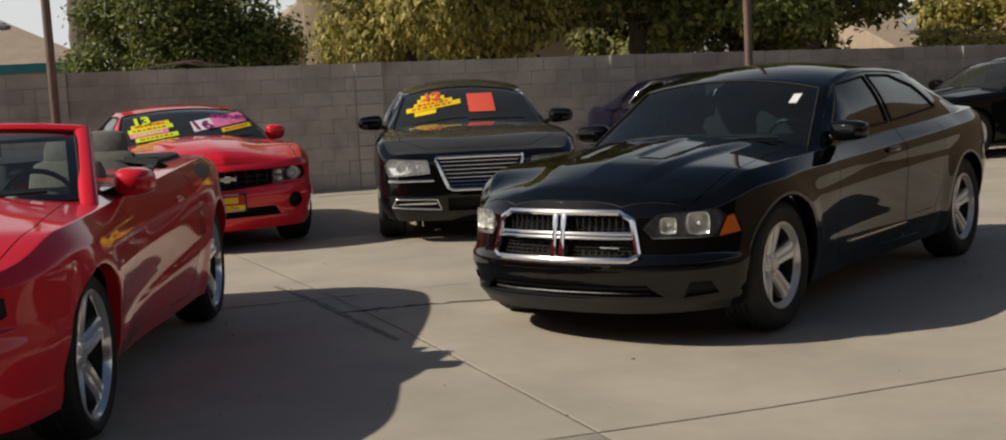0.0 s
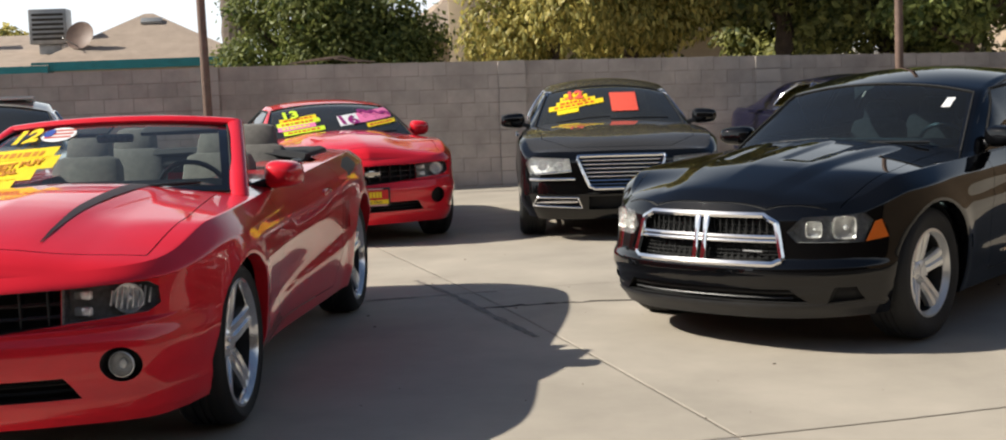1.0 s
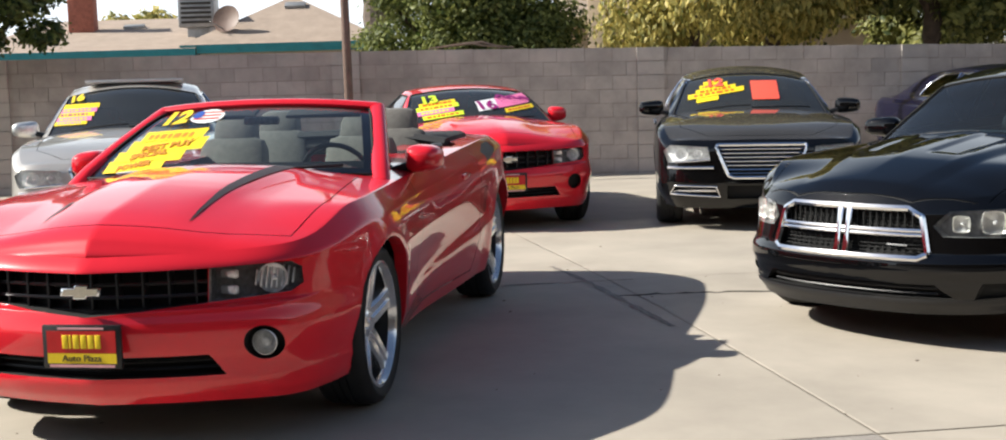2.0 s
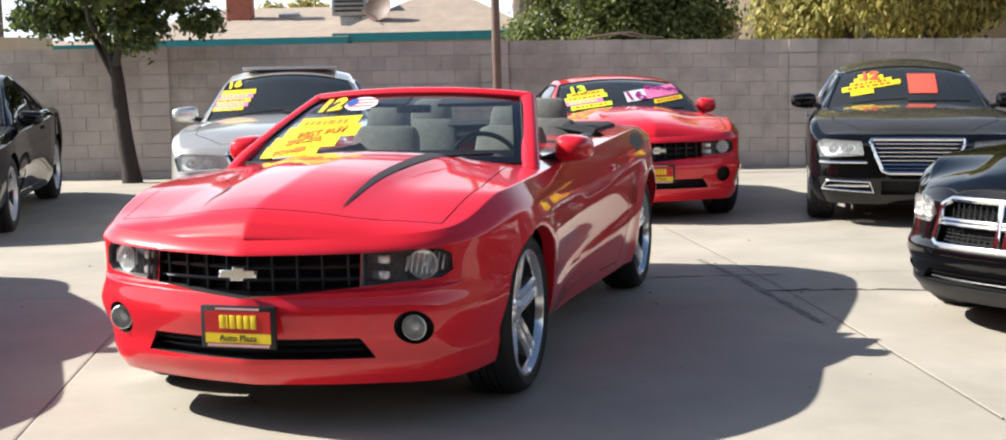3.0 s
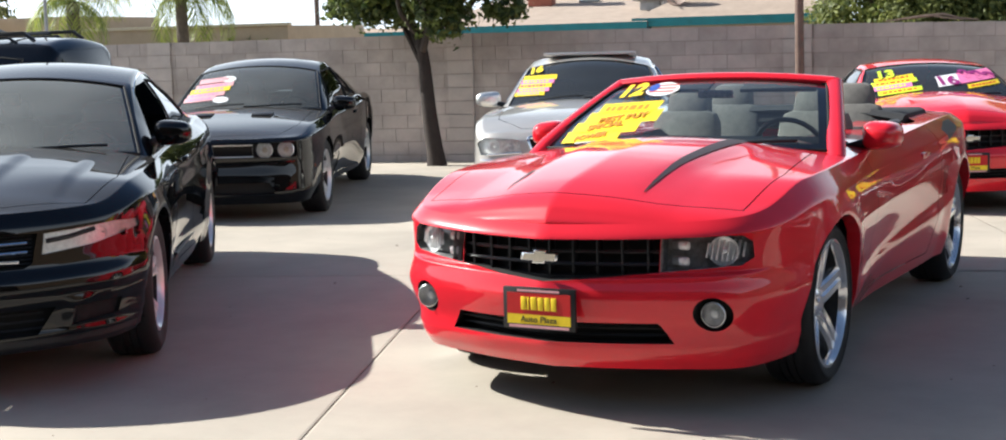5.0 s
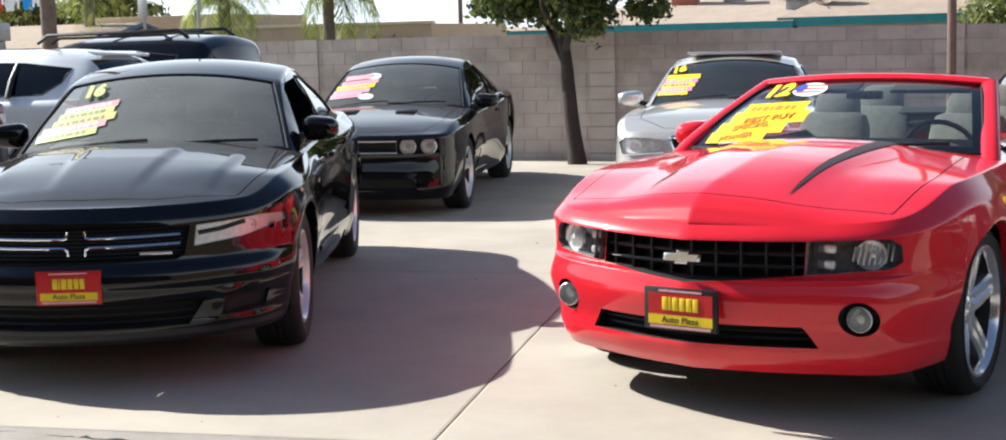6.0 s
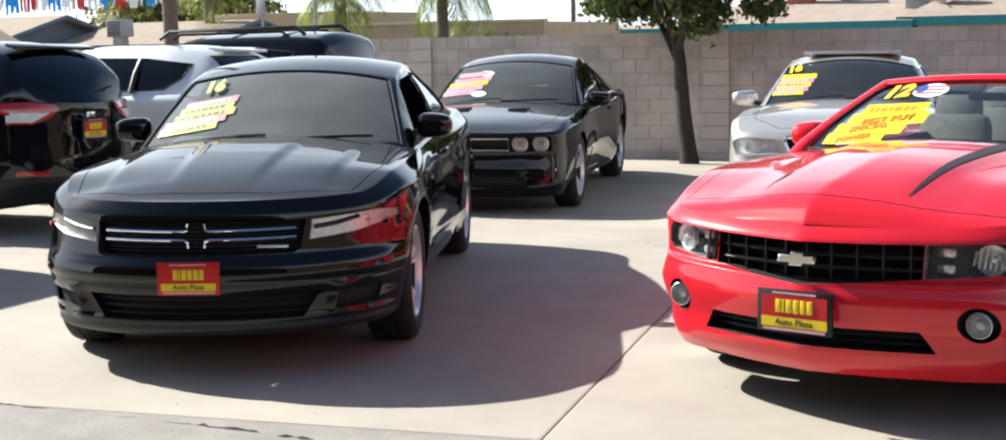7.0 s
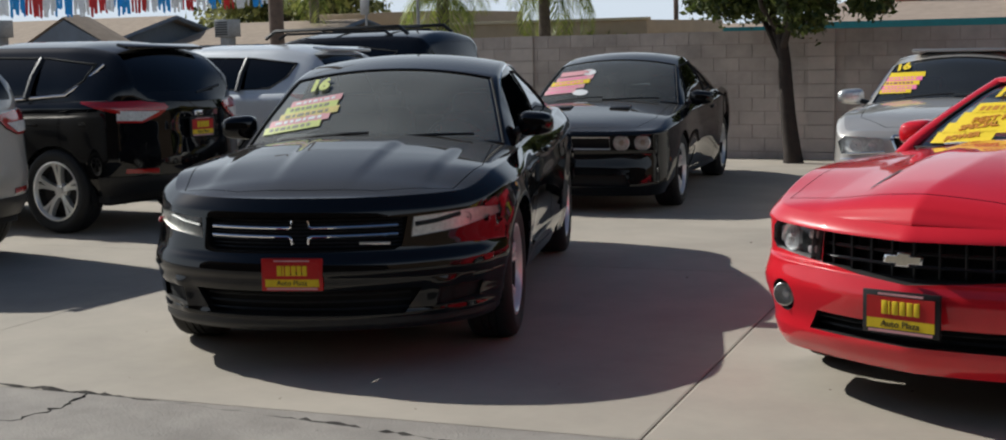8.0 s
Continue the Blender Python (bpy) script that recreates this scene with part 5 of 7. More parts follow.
def build_convertible(m):
    spec = dict(CAMARO, header=0.16, frit=0.05, rail=((0.86, 0.79), (0.16, 0.60), (-0.5, 0.57), (-1.0, 0.54), (-1.78, 0.66)), roof_crown=0.04,
                roof=((0.86, 0.985), (0.5, 1.185), (0.16, 1.318), (-0.45, 1.377), (-1.0, 1.33), (-1.78, 1.04)))
    car = Car("convertible_car", m, "red two-door convertible with its top down and dark bonnet stripes", spec, RED, 1.7)
    camaro_front(car)
    car.arches(((1.426, 0.36), (-1.426, 0.365)), 0.395)
    side_doors(car, [[(0.62, 0.28), (0.66, 0.60), (0.60, 1.2), (-0.72, 1.2), (-0.80, 0.70), (-0.66, 0.28)]])
    # three pressed slots ahead of each rear wheel
    for sg in (1, -1):
        decal = car.body.cut((0, 2), [(-0.98, 0.965), (-1.04, 0.90), (-1.42, 0.955), (-1.42, 1.0), (-1.2, 1.0)], lambda v: v[1] * sg > 0.5)
        if decal.f:
            car.add("quarter_stripe", decal, STRIPE, "dark vinyl stripe on the rear haunch")
        for k in range(3):
            x = -0.87 - 0.04 * k
            slot = car.body.cut((0, 2), [(x, 0.60), (x + 0.014, 0.60), (x + 0.008, 0.76), (x - 0.006, 0.76)], lambda v: v[1] * sg > 0.5)
            if slot.f:
                car.add("quarter_slot", slot, STRIPE, lift=-0.006)
    # only the windscreen and its frame stand above the waist
    car.windscreen(CLEAR_GLASS, None, (), rear=False, inset=0.06)
    car.roof.f = [f for f in car.roof.f if min(car.roof.v[i][0] for i in f) > 0.16]
    keep = car.roof.cut((0, 2), [(0.08, 1.20), (0.62, 0.93), (1.2, 0.93), (1.2, 1.0), (0.86, 1.10), (0.45, 1.36), (0.08, 1.42)])
    keep.f = []
    car.roof = keep
    header = [(0.165 + 0.05 * (1 - (y / 0.6) ** 2), y, 1.322 - 0.032 * (abs(y) / 0.6) ** 2.1) for y in np.linspace(-0.60, 0.60, 15)]
    part("header_rail", tube(header, 0.026, sides=8, flat=1.3), RED, car.root)
    for sg in (1, -1):
        pil = [(0.88 - 0.72 * t, sg * (0.80 - 0.20 * t), 0.945 + 0.345 * t ** 0.85) for t in np.linspace(0, 1, 9)]
        part("screen_pillar", tube(pil, 0.025, sides=10, flat=1.75), RED, car.root)
        part("header_sun_visor", box(0.16, 0.42, 0.02, (0.10, sg * 0.3, 1.272), 0.008, (0, 20, 0)), INTERIOR, car.root)
    car.cabin(-1.12, 0.78, [(-1.12, -0.70), (-0.9, -0.80), (0.62, -0.80), (0.80, -0.6), (0.86, 0), (0.80, 0.6), (0.62, 0.80), (-0.9, 0.80), (-1.12, 0.70)], CLOTH)
    part("folded_top_cover", box(0.72, 1.42, 0.10, (-1.36, 0, 1.01), 0.045), INTERIOR, car.root, "black folded soft top")
    part("folded_top_edge", tube([(-1.0, -0.72, 1.02), (-1.05, -0.4, 1.07), (-1.06, 0, 1.08), (-1.05, 0.4, 1.07), (-1.0, 0.72, 1.02)], 0.035, flat=1.6), INTERIOR, car.root)
    part("rear_view_mirror", box(0.03, 0.20, 0.045, (0.30, 0, 1.235), 0.014), LAMP_MID, car.root)
    part("top_mechanism", box(0.25, 0.08, 0.08, (-0.78, 0.70, 0.99), 0.02, (0, 0, 10)), PLASTIC, car.root)
    car.mirrors(0.42, 0.92, 1.03, RED, (0.25, 0.185, 0.14))
    car.handles((-0.45,), 0.86, RED)
    car.wheels((1.426, -1.426), 0.36, ("five_wide", 0.285, POLISHED), 0.805)
    wipers(car)
    # dark stripes that sweep back over the bonnet
    bn = next(o for o in car.root.children if o.name.startswith("bonnet"))
    for sg, reach in ((1, 1.0), (-1, 0.22)):
        pts = []
        for t in np.linspace(0, reach, 10):
            x, y = 2.10 - 1.14 * t, sg * (0.32 - 0.02 * math.sin(math.pi * t) + 0.03 * t)
            pts.append((x, y, 0.006 + 0.085 * t))
        strip = bmesh.new()
        rows = []
        pv = [v.co for v in bn.data.vertices]
        for x, y, w in pts:
            r = []
            for k in (-1, 0, 1):
                yy = y + sg * k * w / 2
                best = sorted(pv, key=lambda p: (p.x - x) ** 2 + (p.y - yy) ** 2)[:6]
                ws = [1 / ((p.x - x) ** 2 + (p.y - yy) ** 2 + 1e-6) for p in best]
                r.append(strip.verts.new((x, yy, sum(p.z * q for p, q in zip(best, ws)) / sum(ws) + 0.004)))
            rows.append(r)
        for a, b in zip(rows, rows[1:]):
            for k in (0, 1):
                strip.faces.new((a[k], b[k], b[k + 1], a[k + 1]))
        part("bonnet_stripe", finish(strip, 80), STRIPE, car.root)
    # windscreen stickers
    car.sloped_bars([
        (-0.56, -0.20, 1.165, 0.052, YELLOW, "", INK_ORANGE), (-0.60, -0.16, 1.12, 0.055, YELLOW, "BEST BUY", INK_ORANGE),
        (-0.64, -0.24, 1.072, 0.052, YELLOW, "SPECIAL", INK_ORANGE), (-0.66, -0.32, 1.03, 0.05, YELLOW, "POWER", INK_ORANGE)], 0.06)
    car.year("12", 0.058, YELLOW, -0.44, 1.245, 0.011)
    car.banner(disc(-0.27, 1.265, 0.10, 18, 0.032), WHITE)
    for k in range(3):
        z = 1.25 + 0.015 * k
        car.banner([(-0.34, z - 0.003), (-0.19, z + 0.002), (-0.19, z + 0.008), (-0.34, z + 0.003)], INK_RED, 0.005, "flag_stripe")
    car.banner(disc(-0.325, 1.27, 0.03, 10, 0.018), INK_BLUE, 0.0055, "flag_field")
    car.close()
    return car


def build_coupe(m):
    car = Car("coupe_car", m, "red two-door coupe with sale stickers on the windscreen", dict(CAMARO), RED, 0.9)
    camaro_front(car, fog=False)
    car.arches(((1.426, 0.36), (-1.426, 0.365)), 0.395)
    side_doors(car, [[(0.62, 0.28), (0.66, 0.60), (0.60, 1.0), (-0.72, 1.0), (-0.80, 0.70), (-0.66, 0.28)]])
    car.windscreen(TINT_GLASS, DARK_GLASS, [([(0.58, 1.0), (-0.45, 1.02), (-0.45, 1.285), (0.10, 1.265)], DARK_GLASS), ([(-0.52, 1.03), (-0.95, 1.06), (-0.82, 1.20), (-0.52, 1.28)], DARK_GLASS)])
    car.cabin(-1.3, 0.72)
    car.mirrors(0.42, 0.92, 1.035, RED, (0.26, 0.20, 0.16))
    car.wheels((1.426, -1.426), 0.36, ("five_slim", 0.255, ALLOY), 0.805)
    car.sloped_bars([
        (-0.56, -0.18, 1.155, 0.04, YELLOW, "", INK_RED), (-0.60, -0.16, 1.115, 0.04, LIME, "", INK_RED), (-0.60, -0.22, 1.075, 0.04, PINK, "", LIME),
        (-0.56, -0.14, 1.035, 0.04, LIME, "", INK_RED), (0.02, 0.24, 1.14, 0.10, WHITE, "16", INK_PURPLE), (0.24, 0.62, 1.168, 0.10, PINK, "999", INK_PURPLE), (0.30, 0.64, 1.09, 0.04, YELLOW, "", INK_RED)], 0.13)
    car.year("13", 0.07, LIME, -0.46, 1.215, 0.011)
    wipers(car)
    car.close()
    return car


def build_charger(m, newer=False):
    spec = dict(CHARGER_NEW if newer else CHARGER)
    spec["window_trim"] = GAP
    spec["sculpt"] = charger_form(newer)
    spec["glass_top"] = 0.10
    if not newer:
        spec["header"] = 0.20
        spec["roof"] = ((0.84, 0.985), (0.50, 1.205), (0.20, 1.378), (-0.4, 1.46), (-1.15, 1.43), (-1.6, 1.30), (-2.05, 1.09))
    else:
        spec["roof"] = ((0.84, 1.0), (0.45, 1.245), (0.10, 1.42), (-0.45, 1.495), (-1.15, 1.445), (-2.05, 1.08))
        # two pressed ridges a side along the bonnet
        spec["bump"] = lambda x, y: np.clip((x - 0.95) / 0.4, 0, 1) * np.clip((2.3 - x) / 0.7, 0, 1) * (0.014 * np.clip((0.60 + 0.05 * (1.6 - x) - np.abs(y)) / 0.05, 0, 1) + 0.014 * np.clip((0.26 + 0.06 * (1.6 - x) - np.abs(y)) / 0.05, 0, 1))
    label = "black four-door saloon with slim split lamps and a red-yellow plate" if newer else "black four-door saloon with a chrome cross grille"
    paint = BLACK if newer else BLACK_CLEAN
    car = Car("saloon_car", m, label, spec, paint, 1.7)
    x_of = surface_x(car)
    if newer:
        g, rec = car.recess("grille_recess", car.body, (1, 2), [(-0.475, 0.61), (-0.44, 0.592), (0.44, 0.592), (0.475, 0.61), (0.50, 0.745), (0, 0.755), (-0.50, 0.745)], FRONT, 0.06, GAP)
        for z in np.linspace(0.61, 0.735, 8):
            bars_across(car, "grille_mesh", -0.47, 0.47, (z,), lambda y, zz: x_of(y, zz) - 0.035, PLASTIC, 0.004, 9)
        # two bright lines a side that turn into the middle
        for sg in (1, -1):
            for z0, dz in ((0.703, 0.0), (0.662, -1)):
                pts = [(x_of(sg * y, z0) - 0.008, sg * y, z0 + 0.004 * (y / 0.5)) for y in np.linspace(0.455, 0.06, 8)]
                up = 1 if dz == 0 else -1
                pts += [(x_of(0.04, z0) - 0.008, sg * 0.044, z0 + up * 0.006), (x_of(0.04, z0) - 0.008, sg * 0.040, z0 + up * 0.016), (x_of(0.04, z0) - 0.010, sg * 0.040, z0 + up * 0.036)]
                part("grille_line", tube(pts, 0.0065), CHROME, car.root)
        part("maker_badge", box(0.006, 0.15, 0.013, (x_of(0.35, 0.625) - 0.015, 0.35, 0.625), 0.002), ALLOY, car.root)
        car.lamp([(0.515, 0.648), (0.72, 0.672), (0.885, 0.715), (0.88, 0.750), (0.80, 0.760), (0.525, 0.742)], LAMP_METAL, [(0.75, 0.715, 0.028, 0.012)], 0.022, SOFT_LENS)
        for sg in (1, -1):
            part("lamp_blade", tube([(x_of(sg * y, z) - 0.02, sg * y, z) for y, z in ((0.53, 0.705), (0.62, 0.715), (0.72, 0.738))], 0.012, flat=1.5), PLASTIC, car.root)
        for sg in (1, -1):
            part("side_marker", box(0.07, 0.012, 0.03, (2.02, sg * 0.842, 0.70), 0.006, (0, 0, sg * 12)), RED_LENS, car.root)
        p, rec = car.recess("lower_intake", car.body, (1, 2), [(-0.48, 0.285), (0.48, 0.285), (0.56, 0.405), (-0.56, 0.405)], FRONT, 0.07, GAP)
        bars_across(car, "intake_bar", -0.5, 0.5, (0.31, 0.345, 0.38), lambda y, z: x_of(y, z) - 0.04, PLASTIC, 0.005, 11)
        for sg in (1, -1):
            pl = [(0.62, 0.31), (0.80, 0.33), (0.82, 0.40), (0.64, 0.40)]
            car.recess("side_intake", car.body, (1, 2), pl if sg > 0 else mirrored(pl), FRONT, 0.04, GAP)
        car.plate(2.505, 0.49, y=-0.03, border=False)
        wheel = ("five_slim", 0.245, ALLOY)
    else:
        outline = [(-0.465, 0.50), (-0.42, 0.478), (0.42, 0.478), (0.465, 0.50), (0.42, 0.69), (0.35, 0.728), (-0.35, 0.728), (-0.42, 0.69)]
        g, rec = car.recess("grille_recess", car.body, (1, 2), outline, FRONT, 0.07, GAP)
        car.rim_bar("grille_surround", g, 0.017, CHROME)
        for z in np.linspace(0.50, 0.708, 12):
            bars_across(car, "grille_mesh", -0.43, 0.43, (z,), lambda y, zz: x_of(y, zz) - 0.045, LINER, 0.004, 9)
        for y in np.linspace(-0.40, 0.40, 22):
            part("grille_mesh", box(0.008, 0.006, 0.22, (x_of(y, 0.60) - 0.045, y, 0.600)), LINER, car.root)
        bars_across(car, "grille_crossbar", -0.44, 0.44, (0.616,), lambda y, z: x_of(y, z) - 0.004, CHROME, 0.011, 11)
        bars_across(car, "grille_crossbar", -0.445, 0.445, (0.594,), lambda y, z: x_of(y, z) - 0.004, CHROME, 0.009, 11)
        for y in (-0.026, 0.026):
            sg = 1 if y > 0 else -1
            post = [(-0.018, -0.118), (0.020, -0.118), (0.015, -0.03), (0.015, 0.03), (0.020, 0.118), (-0.018, 0.118), (-0.015, 0.03), (-0.015, -0.03)]
            b = prism([(sg * a, c) for a, c in post], 0.022, "YZ", (0, 0, 0), 0.004)
            b.transform(Matrix.Translation((x_of(0, 0.604) - 0.004, y, 0.604)) @ Matrix.Rotation(math.atan2(x_of(0, 0.50) - x_of(0, 0.70), -0.20) + math.pi, 4, "Y"))
            part("grille_post", b, CHROME, car.root)
        part("maker_badge", box(0.006, 0.12, 0.009, (x_of(0.30, 0.54) - 0.02, 0.30, 0.54), 0.002), LAMP_MID, car.root)
        car.lamp([(0.475, 0.642), (0.525, 0.588), (0.795, 0.584), (0.82, 0.692), (0.79, 0.730), (0.54, 0.716)], LAMP_MID, [(0.590, 0.652, 0.044, 0.016), (0.718, 0.658, 0.060, 0.012)], 0.06, square=True)
        for sg in (1, -1):
            pl = [(0.80, 0.584), (0.875, 0.602), (0.845, 0.695), (0.824, 0.685)]
            p = car.body.cut((1, 2), pl if sg > 0 else mirrored(pl), FRONT)
            if p.f:
                car.add("indicator", p, AMBER, lift=0.003)
        p, rec = car.recess("lower_intake", car.body, (1, 2), [(-0.58, 0.275), (0.58, 0.275), (0.50, 0.345), (-0.50, 0.345)], FRONT, 0.06, GAP)
        bars_across(car, "intake_bar", -0.5, 0.5, (0.295, 0.325), lambda y, z: x_of(y, z) - 0.03, PLASTIC, 0.006, 11)
        for sg in (1, -1):
            pl = [(0.66, 0.27), (0.80, 0.285), (0.78, 0.355), (0.70, 0.355)]
            car.recess("side_intake", car.body, (1, 2), pl if sg > 0 else mirrored(pl), FRONT, 0.04, GAP)
        wheel = ("five_star", 0.242, ALLOY)
    chin = car.body.cut((1, 2), [(-0.98, 0.1), (0.98, 0.1), (0.98, 0.268), (-0.98, 0.268)], lambda v: v[0] > 1.98)
    car.add("chin_strip", chin, PLASTIC, "matt black chin strip")
    car.arches(((1.526, 0.36), (-1.526, 0.365)), 0.395)
    car.panel("bonnet", (0, 1), [(0.93, -0.72), (1.7, -0.77), (2.12, -0.68), (2.28, -0.35), (2.30, 0.0), (2.28, 0.35), (2.12, 0.68), (1.7, 0.77), (0.93, 0.72)], lambda v: v[2] > 0.75)
    side_doors(car, [[(0.72, 0.28), (0.78, 0.6), (0.70, 1.0), (-0.36, 1.02), (-0.36, 0.28)], [(-0.38, 0.28), (-0.38, 1.02), (-1.24, 1.05), (-1.20, 0.85), (-1.02, 0.62), (-0.98, 0.28)]])
    car.windscreen(BLUE_SCREEN if not newer else TINT_SCREEN, DARK_GLASS if newer else MID_GLASS, [([(0.56, 1.02), (-0.33, 1.045), (-0.33, 1.365 if newer else 1.352), (0.16, 1.335 if newer else 1.315)], None if newer else MID_GLASS), ([(-0.40, 1.05), (-1.30, 1.10), (-1.14, 1.26), (-0.85, 1.355 if newer else 1.345), (-0.40, 1.37 if newer else 1.357)], DARK_GLASS if newer else MID_GLASS)], trim=GAP)
    car.cabin(-1.35, 0.72, cloth=CLOTH if not newer else INTERIOR)
    for sg in (1, -1):
        # bright strip over the side glass and the character line along the doors
        rail = smooth_curve(spec["rail"])
        peak = smooth_curve(spec["roof"])
        top = [(x, float(rail(x)) + 0.016, float(peak(x)) - 0.078) for x in (0.70, 0.55, 0.42, 0.30, 0.18, -0.1, -0.4, -0.8, -1.1, -1.35)]
        part("window_trim", tube([(x, sg * y, z) for x, y, z in top], 0.006), CHROME if newer else PLASTIC, car.root)
        part("sill_strip", tube([(0.55, sg * (float(car.side_y(0.5)) + 0.055), 0.37), (-0.9, sg * (float(car.side_y(-0.9)) + 0.055), 0.38)], 0.009), CHROME if not newer else PLASTIC, car.root)
    car.mirrors(0.48 if newer else 0.54, 0.92, 1.075 if newer else 1.045, paint, (0.17, 0.215, 0.145) if newer else (0.17, 0.24, 0.125))
    car.handles((-0.15, -1.0), 0.88, BLACK)
    car.wheels((1.526, -1.526), 0.36, wheel, 0.80)
    wipers(car)
    if newer:
        car.sloped_bars([
            (-0.58, -0.26, 1.205, 0.034, FADED_PINK, "", WHITE), (-0.60, -0.27, 1.168, 0.038, FADED_LIME, "", FADED_INK), (-0.62, -0.25, 1.130, 0.038, FADED_YELLOW, "", FADED_INK),
            (-0.67, -0.29, 1.092, 0.038, FADED_PINK, "", WHITE), (-0.69, -0.33, 1.055, 0.038, FADED_LIME, "", FADED_INK)], 0.16)
        car.year("16", 0.062, FADED_LIME, -0.44, 1.305)
        part("sensor_box", box(0.06, 0.10, 0.07, (0.16, -0.05, 1.285), 0.015, (0, 25, 0)), PLASTIC, car.root)
    else:
        car.banner([(0.50, 1.215), (0.548, 1.215), (0.548, 1.27), (0.50, 1.27)], WHITE)
    car.close()
    return car


BLUE_SCREEN = glass("blue_tinted_windscreen", (0.50, 0.72, 0.80), dust=0.014)
DUSTY_SCREEN = glass("dusty_tinted_windscreen", (0.42, 0.48, 0.46), dust=0.15)
TINT_SCREEN = glass("green_tinted_windscreen", (0.84, 0.90, 0.86), dust=0.27)


def build_saloon(m, paint, label, silver=False):
    spec = dict(SALOON, window_trim=CHROME)
    if silver:
        spec["roof"] = ((0.84, 1.04), (0.45, 1.25), (0.05, 1.435), (-0.5, 1.52), (-1.2, 1.465), (-1.95, 1.075))
    car = Car("saloon_car", m, label, spec, paint, 1.2)
    x_of = surface_x(car)
    g, rec = car.recess("grille_recess", car.body, (1, 2), [(-0.29, 0.500), (-0.24, 0.480), (0.24, 0.480), (0.29, 0.500), (0.395, 0.745), (0.38, 0.770), (-0.38, 0.770), (-0.395, 0.745)], FRONT, 0.06, GAP)
    car.rim_bar("grille_surround", g, 0.016, CHROME)
    if not silver:
        for k, z in enumerate(np.linspace(0.515, 0.73, 7)):
            w = 0.29 + (z - 0.50) * 0.42
            bars_across(car, "grille_bar", -w, w, (z,), lambda y, zz: x_of(y, zz) - 0.022, CHROME, 0.0055, 9)
    car.lamp([(0.45, 0.640), (0.82, 0.615), (0.86, 0.715), (0.80, 0.770), (0.47, 0.750)], LAMP_INNER, [(0.70, 0.690, 0.052, 0.02), (0.555, 0.690, 0.034, 0.03)], 0.07)
    for sg in (1, -1):
        part("lamp_brow", tube([(x_of(sg * y, z) + 0.004, sg * y, z) for y, z in ((0.45, 0.640), (0.60, 0.629), (0.76, 0.619))], 0.008), CHROME, car.root)
        part("bumper_strip", tube([(x_of(sg * y, 0.57) + 0.004, sg * y, 0.57) for y in np.linspace(0.42, 0.82, 6)], 0.012), CHROME, car.root)
        pl = [(0.36, 0.310), (0.80, 0.335), (0.76, 0.410), (0.40, 0.400)]
        p, rc = car.recess("fog_recess", car.body, (1, 2), pl if sg > 0 else mirrored(pl), FRONT, 0.05, GAP)
        car.rim_bar("fog_surround", p, 0.008, CHROME)
        bars_across(car, "fog_bar", sg * 0.40, sg * 0.77, (0.363,), lambda y, z: x_of(y, z) - 0.02, CHROME, 0.010, 5)
    p, rec = car.recess("lower_intake", car.body, (1, 2), [(-0.30, 0.290), (0.30, 0.290), (0.30, 0.410), (-0.30, 0.410)], FRONT, 0.06, GAP)
    car.arches(((1.526, 0.36), (-1.526, 0.365)), 0.395)
    car.panel("bonnet", (0, 1), [(0.93, -0.74), (2.0, -0.70), (2.28, -0.46), (2.30, 0.0), (2.28, 0.46), (2.0, 0.70), (0.93, 0.74)], lambda v: v[2] > 0.78)
    side_doors(car, [[(0.72, 0.28), (0.78, 0.6), (0.70, 1.02), (-0.36, 1.04), (-0.36, 0.28)], [(-0.38, 0.28), (-0.38, 1.04), (-1.24, 1.06), (-1.20, 0.85), (-1.02, 0.62), (-0.98, 0.28)]])
    car.windscreen(TINT_GLASS, DARK_GLASS, [([(0.56, 1.055), (-0.33, 1.07), (-0.33, 1.37), (0.10, 1.34)], DARK_GLASS), ([(-0.40, 1.07), (-1.30, 1.10), (-1.2, 1.27), (-0.90, 1.365), (-0.40, 1.375)], DARK_GLASS)])
    car.cabin(-1.35, 0.72)
    car.mirrors(0.62, 0.975, 1.07, paint if not silver else LAMP_METAL, (0.15, 0.25, 0.15))
    car.handles((-0.15, -1.0), 0.9, CHROME)
    car.wheels((1.526, -1.526), 0.36, ("seven", 0.245, ALLOY), 0.80)
    wipers(car)
    if silver:
        part("roof_glass_panel", box(0.75, 0.95, 0.03, (-0.42, 0, 1.508), 0.012), SILVER, car.root, "raised glass sunroof panel")
        car.sloped_bars([
            (-0.66, -0.30, 1.265, 0.045, YELLOW, "", None), (-0.68, -0.32, 1.225, 0.04, PINK, "", YELLOW), (-0.70, -0.34, 1.185, 0.04, YELLOW, "", INK_PURPLE),
            (-0.70, -0.36, 1.145, 0.04, PINK, "", YELLOW), (-0.71, -0.40, 1.11, 0.035, YELLOW, "", PINK)], 0.04)
        car.year("16", 0.06, YELLOW, -0.52, 1.335)
    else:
        car.sloped_bars([(-0.44, -0.24, 1.29, 0.05, YELLOW, "", None), (-0.48, -0.20, 1.255, 0.045, YELLOW, "", CARD_RED), (-0.52, -0.12, 1.21, 0.045, YELLOW, "", INK_RED), (-0.60, -0.04, 1.165, 0.045, YELLOW, "", INK_RED), (-0.52, -0.30, 1.13, 0.04, YELLOW, "", None)], 0.16)
        car.year("12", 0.075, CARD_RED, -0.34, 1.30, 0.011)
        car.banner([(0.03, 1.14), (0.30, 1.14), (0.30, 1.325), (0.03, 1.325)], CARD_RED, 0.004, "sale_card")
    car.close()
    return car


